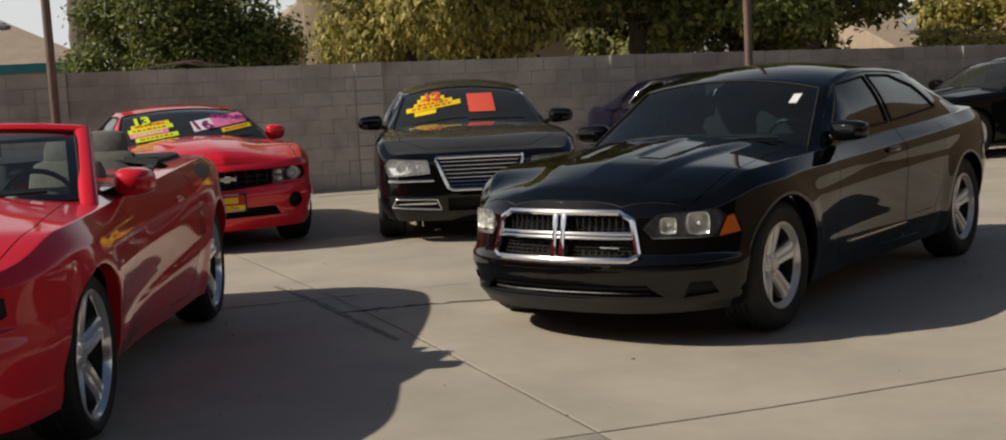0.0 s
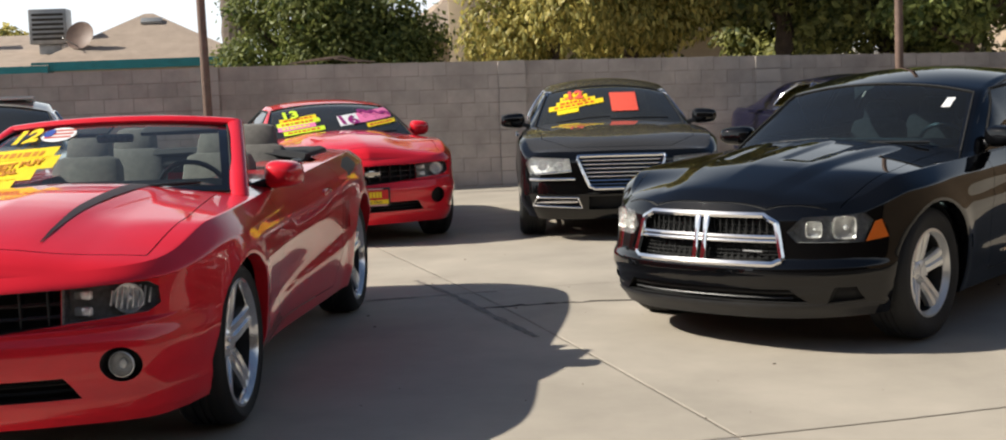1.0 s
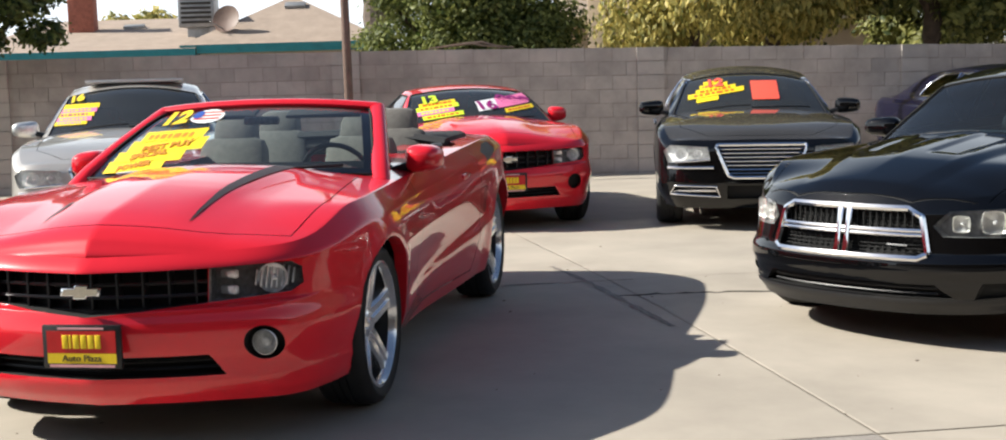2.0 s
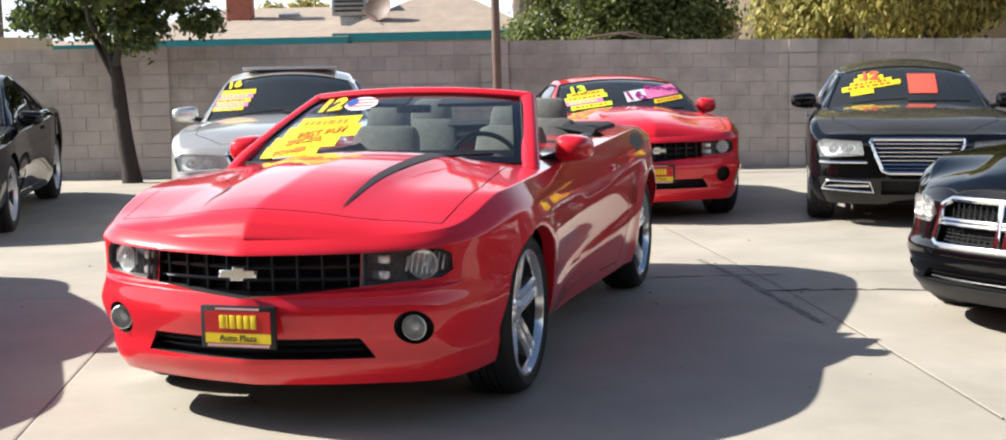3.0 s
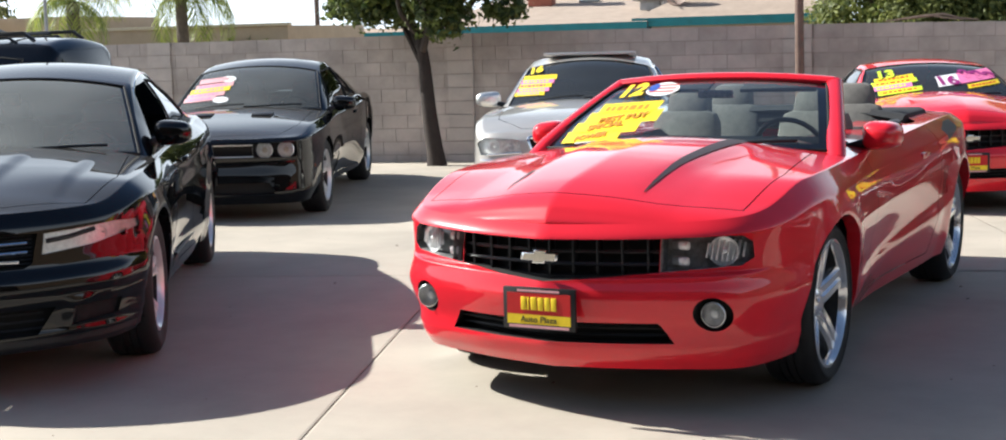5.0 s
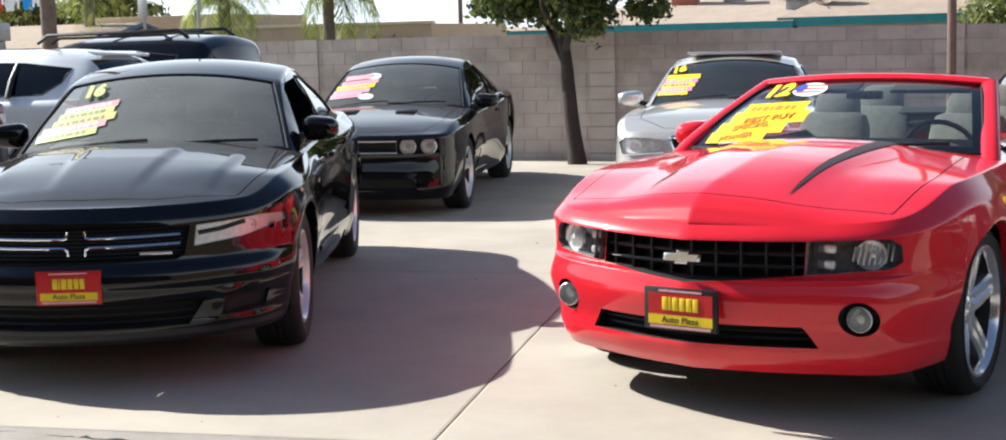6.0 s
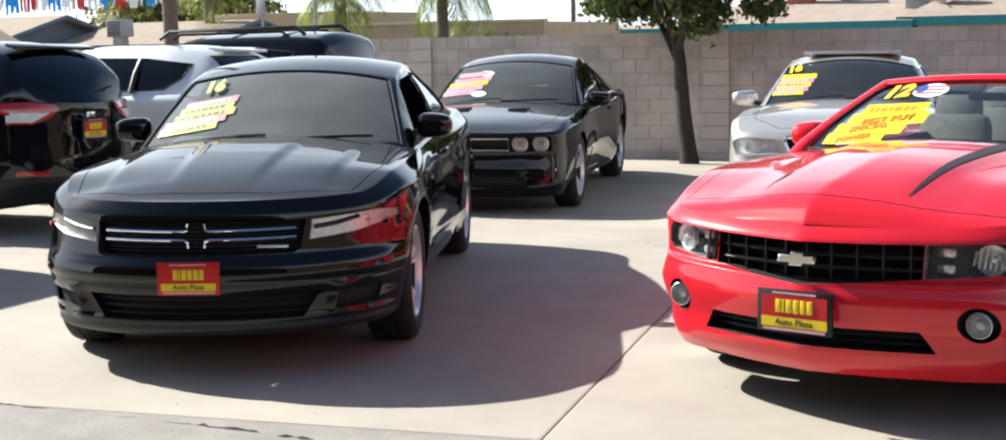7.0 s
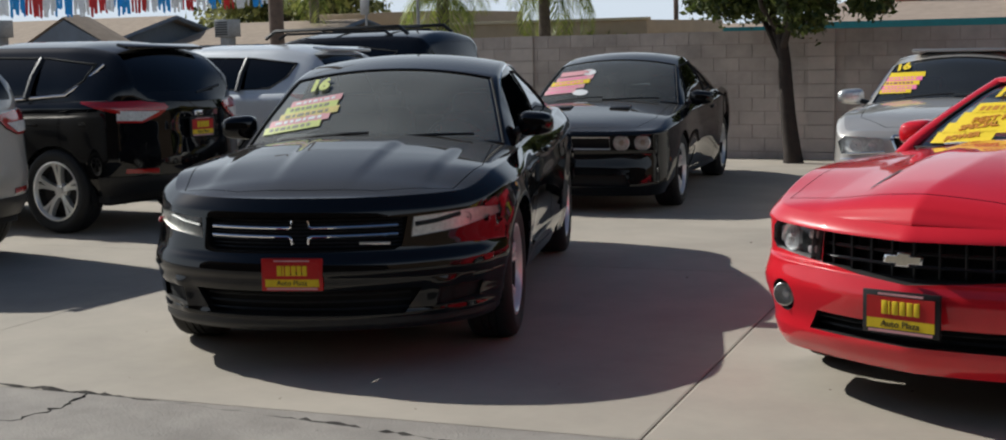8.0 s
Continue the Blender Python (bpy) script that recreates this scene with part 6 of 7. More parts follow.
def build_muscle_coupe(m):
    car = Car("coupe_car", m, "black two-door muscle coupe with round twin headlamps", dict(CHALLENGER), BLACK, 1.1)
    x_of = surface_x(car)
    car.recess("grille_recess", car.body, (1, 2), [(-0.80, 0.63), (0.80, 0.63), (0.80, 0.765), (-0.80, 0.765)], FRONT, 0.08, GAP)
    # thin bright rim of the grille box
    rim = [(-0.40, 0.642), (0.40, 0.642), (0.40, 0.752), (-0.40, 0.752)]
    part("grille_rim", tube([(x_of(y, z) - 0.012, y, z) for y, z in rim], 0.006, True, 6), ALLOY, car.root)
    for sg in (1, -1):
        for y in (0.505, 0.70):
            b = lathe([(0.078, 0.0), (0.072, 0.008), (0.066, -0.01), (0.04, -0.03), (0.001, -0.036)], 24, "X", at=(x_of(sg * y, 0.70) - 0.035, sg * y, 0.70))
            lp = part("headlamp", b, REFLECTOR, car.root)
            part("bulb_shield", lathe([(0.028, -0.004), (0.024, 0.004), (0.001, 0.006)], 14, "X", at=(x_of(sg * y, 0.70) - 0.045, sg * y, 0.70)), LAMP_GREY, lp)
            part("lens", lathe([(0.07, 0.004), (0.045, 0.014), (0.001, 0.018)], 24, "X", at=(x_of(sg * y, 0.70) - 0.035, sg * y, 0.70)), LENS, lp)
        part("side_marker", box(0.09, 0.012, 0.035, (2.03, sg * 0.905, 0.52), 0.006, (0, 0, sg * 10)), AMBER, car.root)
    car.recess("lower_intake", car.body, (1, 2), [(-0.6, 0.29), (0.6, 0.29), (0.55, 0.40), (-0.55, 0.40)], FRONT, 0.06, GAP)
    car.plate(2.475, 0.47, y=-0.10)
    car.arches(((1.473, 0.36), (-1.473, 0.365)), 0.395)
    car.panel("bonnet", (0, 1), [(0.9, -0.72), (1.9, -0.74), (2.30, -0.62), (2.36, 0.0), (2.30, 0.62), (1.9, 0.74), (0.9, 0.72)], lambda v: v[2] > 0.78)
    for sg in (1, -1):
        part("bonnet_scoop", box(0.16, 0.20, 0.03, (1.45, sg * 0.30, 0.978), 0.012, (0, 6, 0)), PLASTIC, car.root)
    side_doors(car, [[(0.62, 0.28), (0.66, 0.60), (0.60, 1.02), (-0.80, 1.04), (-0.86, 0.70), (-0.72, 0.28)]])
    car.windscreen(DUSTY_SCREEN, DARK_GLASS, [([(0.52, 1.02), (-0.52, 1.05), (-0.52, 1.38), (0.07, 1.345)], DARK_GLASS), ([(-0.58, 1.06), (-1.0, 1.08), (-0.85, 1.29), (-0.58, 1.38)], DARK_GLASS)])
    car.cabin(-1.3, 0.7)
    car.mirrors(0.58, 0.99, 1.03, BLACK, (0.16, 0.25, 0.15))
    car.handles((-0.55,), 0.88, BLACK)
    car.wheels((1.473, -1.473), 0.365, ("five_slim", 0.258, ALLOY), 0.81)
    car.sloped_bars([(-0.60, -0.26, 1.27, 0.045, FADED_PINK, "", None), (-0.62, -0.20, 1.215, 0.04, FADED_PINK, "", PINK), (-0.66, -0.22, 1.17, 0.04, YELLOW, "", PINK), (-0.68, -0.26, 1.125, 0.04, FADED_PINK, "", PINK), (-0.70, -0.34, 1.085, 0.04, FADED_PINK, "", PINK)], 0.10)
    car.banner(disc(-0.28, 1.30, 0.09, 14, 0.03), WHITE)
    car.banner(disc(-0.28, 1.10, 0.09, 14, 0.03), WHITE)
    wipers(car)
    car.close()
    return car


def build_suv(m, paint, label, kind, name="suv", square_back=False):
    spec = dict(SUV)
    if square_back:
        spec.update(rear_header=-2.0, roof=((0.95, 1.10), (0.6, 1.34), (0.20, 1.58), (-0.4, 1.69), (-1.3, 1.70), (-1.9, 1.675), (-2.02, 1.58), (-2.13, 1.13)), rail=((0.95, 0.74), (0.20, 0.64), (-0.4, 0.65), (-1.3, 0.65), (-1.95, 0.64), (-2.13, 0.76)))
    car = Car(name, m, label, spec, paint, 0.85)
    rear = lambda v: v[0] < -1.4
    # tail lamps that wrap the corner
    for sg in (1, -1):
        wrap = car.body.cut((0, 2), [(-1.99, 1.035), (-1.99, 1.135), (-1.66, 1.14), (-1.66, 1.125)], lambda v: v[1] * sg > 0.7)
        if wrap.f:
            car.add("tail_lamp_wrap", wrap, RED_LENS, lift=0.012)
        pl = [(0.36, 1.085), (0.46, 1.01), (0.62, 0.955), (0.80, 0.96), (0.95, 1.02), (0.95, 1.135), (0.60, 1.138), (0.40, 1.115)]
        p = car.body.cut((1, 2), pl if sg > 0 else mirrored(pl), lambda v: v[0] < -1.94)
        lp = car.add("tail_lamp", p, RED_LENS, "red tail lamp with a clear lower band", lift=0.012)
        q = Skin(list(p.v), list(p.n), list(p.f)).cut((1, 2), [(sg * 0.46, 1.05), (sg * 0.62, 0.972), (sg * 0.82, 0.98), (sg * 0.80, 1.06)])
        if q.f:
            part("clear_band", q.mesh("clear_band", 0.016), LAMP_INNER, lp)
        pl = [(0.50, 0.52), (0.76, 0.53), (0.76, 0.565), (0.50, 0.56)]
        q = car.body.cut((1, 2), pl if sg > 0 else mirrored(pl), rear)
        if q.f:
            car.add("reflector", q, RED_LENS, lift=0.004)
    car.plate(-2.235, 0.90, rear=True)
    part("maker_badge", box(0.02, 0.12, 0.05, (-2.20, 0, 1.02), 0.01), CHROME, car.root)
    car.arches(((1.345, 0.36), (-1.345, 0.365)), 0.40)
    car.recess("tailgate_handle_recess", car.body, (1, 2), [(-0.25, 0.975), (0.25, 0.975), (0.25, 0.995), (-0.25, 0.995)], rear, 0.02, GAP, (1, 0, 0))
    side_doors(car, [[(0.72, 0.38), (0.78, 0.7), (0.70, 1.10), (-0.22, 1.12), (-0.22, 0.38)], [(-0.24, 0.38), (-0.24, 1.12), (-1.02, 1.14), (-1.0, 0.9), (-0.86, 0.66), (-0.84, 0.38)]])
    car.windscreen(TINT_GLASS, DARK_GLASS, [([(0.66, 1.14), (-1.40, 1.20), (-1.60, 1.32), (-1.66, 1.46), (-1.1, 1.52), (-0.3, 1.535), (0.20, 1.50)], DARK_GLASS)], rear=False)
    gl = car.roof.cut((1, 2), [(-0.62, 1.22), (0.62, 1.22), (0.55, 1.55), (-0.55, 1.55)], lambda v: v[0] < -1.7)
    pane = car.add("rear_window", gl, DARK_GLASS, lift=-0.003)
    part("rear_wiper", tube([(-2.14, -0.05, 1.20), (-2.12, -0.25, 1.235), (-2.11, -0.40, 1.26)], 0.012), PLASTIC, pane)
    part("roof_spoiler", box(0.13, 1.02, 0.03, (-1.80, 0, 1.615), 0.012, (0, -14, 0)), paint, car.root)
    for sg in (1, -1):
        for bx in (-0.22, -1.02):
            part("door_pillar", tube([(bx, sg * 0.885, 1.17), (bx, sg * 0.79, 1.36), (bx, sg * 0.66, 1.52)], 0.022, flat=1.6), PLASTIC, car.root)
        if kind == "trim":
            part("window_trim", tube([(0.6, sg * 0.865, 1.12), (-0.9, sg * 0.875, 1.165), (-1.45, sg * 0.85, 1.20), (-1.60, sg * 0.765, 1.32), (-1.76, sg * 0.69, 1.46)], 0.010), CHROME, car.root)
        elif kind == "rails":
            part("roof_rail", tube([(0.1, sg * 0.58, 1.63), (0.0, sg * 0.58, 1.69), (-1.4, sg * 0.57, 1.70), (-1.5, sg * 0.57, 1.64)], 0.018), PLASTIC, car.root)
        part("sill_cladding", box(1.7, 0.04, 0.14, (0.0, sg * 0.885, 0.36), 0.015), PLASTIC, car.root)
    skirt = car.body.cut((1, 2), [(-0.93, 0.28), (0.93, 0.28), (0.93, 0.50), (-0.93, 0.50)], lambda v: v[0] < -1.78)
    car.add("rear_bumper_cladding", skirt, PLASTIC, "matt black lower bumper", lift=0.012)
    car.cabin(-1.6, 0.80)
    car.mirrors(0.66, 0.98, 1.16, paint, (0.15, 0.24, 0.19))
    car.handles((-0.05, -0.85), 0.98, paint)
    car.wheels((1.345, -1.345), 0.368, ("five_curved", 0.262, ALLOY), 0.80)
    car.close()
    return car


build_convertible(on_ground(-2.78, 7.335, -88.5))
build_charger(on_ground(1.655, 9.43, -126.25))
build_charger(on_ground(-6.80, 5.97, -53.7), True)
build_coupe(on_ground(-3.435, 14.729, -67.9))
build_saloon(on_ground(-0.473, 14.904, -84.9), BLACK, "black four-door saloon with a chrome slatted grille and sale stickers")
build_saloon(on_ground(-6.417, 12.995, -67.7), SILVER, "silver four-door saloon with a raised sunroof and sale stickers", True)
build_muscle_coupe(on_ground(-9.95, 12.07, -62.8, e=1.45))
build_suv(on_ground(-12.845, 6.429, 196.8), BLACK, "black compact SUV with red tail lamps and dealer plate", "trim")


def build_plain_saloon(m, paint, label, open_door=False):
    """A saloon seen only in part behind others."""
    car = Car("saloon_car", m, label, dict(CHARGER, window_trim=CHROME), paint, 0.7)
    car.lamp([(0.58, 0.62), (0.80, 0.62), (0.84, 0.72), (0.60, 0.72)], SMOKED, [(0.70, 0.67, 0.04, 0.02)], 0.06)
    for sg in (1, -1):
        pl = [(0.62, 0.86), (0.86, 0.86), (0.86, 0.935), (0.62, 0.925)]
        p = car.body.cut((1, 2), pl if sg > 0 else mirrored(pl), lambda v: v[0] < -1.4)
        if p.f:
            car.add("tail_lamp", p, RED_LENS, lift=0.004)
    car.arches(((1.526, 0.36), (-1.526, 0.365)), 0.395)
    side_doors(car, [[(-0.38, 0.28), (-0.38, 1.02), (-1.24, 1.05), (-1.20, 0.85), (-1.02, 0.62), (-0.98, 0.28)]])
    door_poly = [(0.72, 0.28), (0.78, 0.6), (0.70, 1.0), (-0.36, 1.02), (-0.36, 0.28)]
    for sg in (1, -1):
        p, g = car.body.panel((0, 2), door_poly, lambda v: v[1] * sg > 0.5, 0.0028)
        if open_door and sg > 0:
            # swung wide about its front edge
            me = p.mesh("open_door")
            turn = Matrix.Translation((0.72, 0.9, 0)) @ Matrix.Rotation(radians(-62), 4, "Z") @ Matrix.Translation((-0.72, -0.9, 0))
            me.transform(turn)
            d = part("open_door", me, paint, car.root, "front door swung open")
            ring = tube([(0.55, 0.83, 1.0), (0.32, 0.78, 1.17), (0.05, 0.72, 1.34), (-0.20, 0.70, 1.36), (-0.33, 0.71, 1.30), (-0.35, 0.84, 1.02)], 0.03, False, 6)
            ring.transform(turn)
            part("window_frame", ring, PLASTIC, d)
            lining = box(1.05, 0.05, 0.66, (0.18, 0.83, 0.66), 0.02)
            lining.transform(turn)
            part("door_lining", lining, INTERIOR, d)
        else:
            car.gaps.append(g)
            car.add("door", p, paint)
    car.windscreen(TINT_GLASS, DARK_GLASS, [([(0.56, 1.02), (-0.33, 1.045), (-0.33, 1.365), (0.10, 1.33)], None if open_door else DARK_GLASS), ([(-0.40, 1.05), (-1.12, 1.08), (-1.0, 1.25), (-0.80, 1.35), (-0.40, 1.37)], DARK_GLASS)])
    for sg in (1, -1):
        top = [(0.60, 0.70, 1.045), (0.08, 0.625, 1.335), (-0.4, 0.60, 1.385), (-0.82, 0.59, 1.375), (-1.05, 0.64, 1.26), (-1.17, 0.74, 1.10)]
        part("window_trim", tube([(x, sg * (y + 0.022), z) for x, y, z in top], 0.010), CHROME, car.root)
    car.cabin(-1.35, 0.72)
    car.mirrors(0.52, 0.95, 1.07, paint)
    car.wheels((1.526, -1.526), 0.36, ("five_slim", 0.245, ALLOY), 0.80)
    car.close()


build_plain_saloon(on_ground(2.98, 19.2, -62), NAVY, "dark blue saloon parked along the block wall")
build_plain_saloon(on_ground(7.72, 21.62, 205), BLACK_DULL, "black saloon with its front door standing open", True)
build_suv(on_ground(-13.7, 9.2, 199), WHITE_SILVER, "pale silver SUV with dark side glass", "plain")
build_suv(on_ground(-11.88, 3.80, 197), SILVER, "silver SUV with a dark rear bumper and dealer plate", "rails")
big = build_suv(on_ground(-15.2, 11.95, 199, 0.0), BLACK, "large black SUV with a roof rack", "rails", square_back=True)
big.root.matrix_basis = big.root.matrix_basis @ Matrix.Diagonal((1.06, 1.06, 1.075, 1))
for yy in (-0.58, 0.58):
    part("rack_side", tube([(0.30, yy, 1.64), (0.15, yy, 1.73), (-1.6, yy, 1.75), (-1.72, yy, 1.66)], 0.024), PLASTIC, big.root)
for xx in (0.1, -0.6, -1.3):
    part("rack_bar", tube([(xx, -0.58, 1.735), (xx, 0.58, 1.735)], 0.02), PLASTIC, big.root)

# ---- trees ----
def leaf_material(name, a, b):
    m = bpy.data.materials.new(name)
    m.use_nodes = True
    nt = m.node_tree
    p = nt.nodes["Principled BSDF"]
    p.inputs["Roughness"].default_value = 0.5
    p.inputs["Specular IOR Level"].default_value = 0.35
    g = nt.nodes.new("ShaderNodeNewGeometry")
    r = nt.nodes.new("ShaderNodeValToRGB")
    r.color_ramp.elements[0].color, r.color_ramp.elements[1].color = (*a, 1), (*b, 1)
    nt.links.new(g.outputs["Random Per Island"], r.inputs["Fac"])
    nt.links.new(r.outputs["Color"], p.inputs["Base Color"])
    t = nt.nodes.new("ShaderNodeBsdfTranslucent")
    nt.links.new(r.outputs["Color"], t.inputs["Color"])
    mx = nt.nodes.new("ShaderNodeMixShader")
    mx.inputs[0].default_value = 0.42
    nt.links.new(p.outputs[0], mx.inputs[1])
    nt.links.new(t.outputs[0], mx.inputs[2])
    nt.links.new(mx.outputs[0], nt.nodes["Material Output"].inputs["Surface"])
    return m


BARK_DARK = material("dark_bark", (0.035, 0.025, 0.02), 0.95, vary=0.4, scale=9, bump=0.8, bump_scale=25)
BARK = material("brown_bark", (0.075, 0.052, 0.038), 0.95, vary=0.4, scale=9, bump=0.8, bump_scale=25)
PALM_BARK = material("grey_palm_bark", (0.13, 0.10, 0.08), 0.95, vary=0.35, scale=7, bump=0.8, bump_scale=18)
LEAF_DARK = leaf_material("dark_green_leaf", (0.035, 0.06, 0.012), (0.27, 0.29, 0.08))
LEAF_OLIVE = leaf_material("yellow_olive_leaf", (0.14, 0.15, 0.035), (0.70, 0.58, 0.18))
LEAF_MID = leaf_material("deep_green_leaf", (0.035, 0.055, 0.014), (0.40, 0.39, 0.12))
LEAF_FIG = leaf_material("bright_broad_leaf", (0.05, 0.085, 0.02), (0.40, 0.43, 0.13))
LEAF_STREET = leaf_material("glossy_dark_leaf", (0.015, 0.035, 0.010), (0.16, 0.19, 0.045))
LEAF_PALM = leaf_material("palm_leaf", (0.10, 0.15, 0.02), (0.42, 0.46, 0.10))


def leaves(rng, blobs, n, size, droop=0.0):
    """Folded leaves spread through lumps (x, y, z, rx, ry, rz), thicker towards the outside."""
    vol = np.array([b[3] * b[4] * b[5] for b in blobs]) ** 0.8
    pick = rng.choice(len(blobs), n, p=vol / vol.sum())
    B = np.array(blobs)[pick]
    d = rng.normal(size=(n, 3))
    d /= np.sqrt((d**2).sum(1))[:, None]
    rad = rng.uniform(0.25, 1.0, n) ** 0.45 * (1 + 0.16 * rng.normal(size=n))
    c = B[:, :3] + d * B[:, 3:] * rad[:, None]
    # blades turn their faces outwards and up to the light, their tips aside or down
    face = d * 0.8 + rng.normal(size=(n, 3)) * 0.42
    face[:, 2] += 0.35
    face /= np.sqrt((face**2).sum(1))[:, None]
    out = d * 0.2 + rng.normal(size=(n, 3)) * 0.7
    out[:, 2] -= 0.2 + droop
    side = np.cross(out, face)
    side /= np.sqrt((side**2).sum(1))[:, None]
    out = np.cross(face, side)
    nrm = -face
    s = size * rng.uniform(0.6, 1.35, n)[:, None]
    base, tip = c - out * s * 0.5, c + out * s * 0.55 - np.array([0, 0, droop * 0.3]) * s
    lf, rt = c + side * s * 0.30 + nrm * s * 0.10, c - side * s * 0.30 + nrm * s * 0.10
    v = np.stack([base, lf, tip, rt], 1).reshape(-1, 3)
    f = np.arange(4 * n).reshape(n, 4)
    faces = np.concatenate([f[:, [0, 1, 2]], f[:, [0, 2, 3]]])
    me = bpy.data.meshes.new("crown")
    me.from_pydata(v.tolist(), [], faces.tolist())
    return me


def tree(name, x, y, z, trunk_h, blobs, n, size, leaf, label, seed, trunk_r=0.14, lean=(0, 0), droop=0.0, bark=None, limbs=7):
    rng = np.random.default_rng(seed)
    root = thing(name, pose(x, y, z), label, "tree")
    top = Vector((lean[0], lean[1], trunk_h))
    line = [Vector((lean[0] * t ** 1.5 + 0.04 * math.sin(5 * t + seed), lean[1] * t ** 1.5, trunk_h * t - 0.1 * (t == 0))) for t in np.linspace(0, 1, 9)]
    part("trunk", tube(line, [trunk_r * (1.25 - 0.55 * t) * (1.25 if t == 0 else 1) for t in np.linspace(0, 1, 9)], sides=10), bark or BARK, root)
    for k in range(limbs):
        b = blobs[k % len(blobs)]
        end = Vector(b[:3]) + Vector(rng.normal(size=3)) * 0.25 * min(b[3:])
        mid = top.lerp(end, 0.5) + Vector((0, 0, -0.12)) + Vector(rng.normal(size=3)) * 0.08
        start = line[-1 - (k % 3)]
        pts = [start.lerp(mid, t) if t < 0.5 else mid.lerp(end, (t - 0.5) * 2) for t in (0, 0.25, 0.5, 0.75, 1.0)]
        pts[1] = start.lerp(mid, 0.5)
        part("limb", tube(pts, [trunk_r * q for q in (0.55, 0.45, 0.34, 0.22, 0.08)], sides=7), bark or BARK, root)
    part("crown", leaves(rng, blobs, n, size, droop), leaf, root)
    return root


def lumps(seed, n, cx, cy, cz, sx, sy, sz, r0, r1):
    """Lumps of foliage scattered in an oval."""
    rng = np.random.default_rng(seed)
    out = []
    while len(out) < n:
        p = rng.uniform(-1, 1, 3)
        if (p**2).sum() < 1:
            r = rng.uniform(r0, r1)
            out.append((cx + p[0] * sx, cy + p[1] * sy, cz + p[2] * sz, r, r, r * rng.uniform(0.6, 0.9)))
    return out


WZ = -0.32
tree("street_tree", -10.95, 17.2, WZ + 0.02, 1.9, lumps(3, 22, -0.25, 0, 2.9, 1.5, 1.3, 0.8, 0.32, 0.58) + [(-1.6, 0, 2.35, 0.3, 0.35, 0.2), (1.15, 0.1, 2.25, 0.35, 0.35, 0.25), (0.1, -0.2, 2.4, 0.5, 0.4, 0.25)], 14000, 0.115, LEAF_STREET, "young broadleaf tree growing in front of the block wall", 3, 0.108, (-0.30, 0.05), bark=BARK_DARK)
tree("garden_tree", -5.35, 23.0, WZ, 1.6, lumps(5, 44, 0, 0, 2.2, 1.75, 1.3, 1.05, 0.45, 0.75), 44000, 0.092, LEAF_DARK, "dense round dark green garden tree behind the wall", 5, 0.15)
tree("pepper_tree", -1.6, 24.4, WZ, 3.2, lumps(7, 40, 0, 0, 4.3, 1.8, 1.3, 2.7, 0.45, 0.85), 26000, 0.11, LEAF_OLIVE, "tall yellow-olive tree with drooping foliage behind the wall", 7, 0.16, droop=0.9)
tree("pepper_tree", -0.25, 26.0, WZ, 3.2, lumps(8, 40, 0, 0, 4.4, 1.9, 1.3, 2.8, 0.5, 0.9), 26000, 0.12, LEAF_OLIVE, "tall yellow-olive tree with drooping foliage behind the wall", 8, 0.16, droop=0.9)
tree("shade_tree", 2.6, 27.0, WZ, 3.0, lumps(9, 48, 0, 0, 4.5, 2.3, 1.2, 3.2, 0.6, 1.0), 30000, 0.17, LEAF_MID, "dense shaded tree behind the wall", 9, 0.2)
tree("shade_tree", -0.6, 28.2, WZ, 3.0, lumps(10, 48, 0, 0, 4.3, 2.6, 1.2, 3.0, 0.6, 1.0), 30000, 0.17, LEAF_MID, "dense shaded tree behind the wall", 10, 0.2)
tree("shade_tree", 6.35, 29.3, WZ, 3.0, lumps(15, 44, 0, 0, 4.4, 1.9, 1.2, 3.0, 0.6, 1.0), 28000, 0.17, LEAF_MID, "dense shaded tree behind the wall", 15, 0.2)
tree("fig_tree", 5.4, 25.0, WZ, 2.1, lumps(11, 34, 0.05, 0, 3.3, 1.3, 1.0, 1.6, 0.36, 0.62), 16000, 0.15, LEAF_FIG, "broad-leaved green tree rising just behind the wall", 11, 0.17, (0.1, 0))
tree("shade_tree", 4.9, 29.6, WZ, 3.0, lumps(18, 48, 0, 0, 4.0, 2.2, 1.2, 3.2, 0.7, 1.1), 30000, 0.17, LEAF_MID, "dense shaded tree behind the wall", 18, 0.2)
tree("shade_tree", 2.85, 31.9, WZ, 2.0, lumps(19, 30, 0, 0, 2.9, 1.3, 1.0, 1.9, 0.5, 0.8), 14000, 0.17, LEAF_MID, "dense shaded tree behind the wall", 19, 0.2)
tree("garden_shrub", 8.6, 27.2, WZ, 0.6, lumps(12, 14, 0, 0, 1.35, 0.9, 0.7, 0.45, 0.3, 0.5), 3500, 0.11, LEAF_OLIVE, "yellow-green shrub above the wall", 12, 0.06)
tree("garden_shrub", 13.5, 38.0, WZ, 0.8, lumps(13, 18, 0, 0, 2.4, 2.4, 1, 0.8, 0.5, 0.9), 5000, 0.2, LEAF_OLIVE, "yellow-green bushes beyond the roof", 13, 0.1)
tree("far_tree", -44, 33.5, 0, 2.5, lumps(14, 26, 0, 0, 3.0, 5.5, 2, 1.2, 0.8, 1.4), 6000, 0.3, LEAF_MID, "dark tree behind the tan-roofed houses", 14, 0.25)
tree("far_tree", -31.5, 43.0, 0, 1.5, lumps(16, 14, 0, 0, 1.4, 1.8, 1.2, 0.35, 0.4, 0.7), 3000, 0.25, LEAF_MID, "hazy green tree far behind the wall", 16, 0.2)
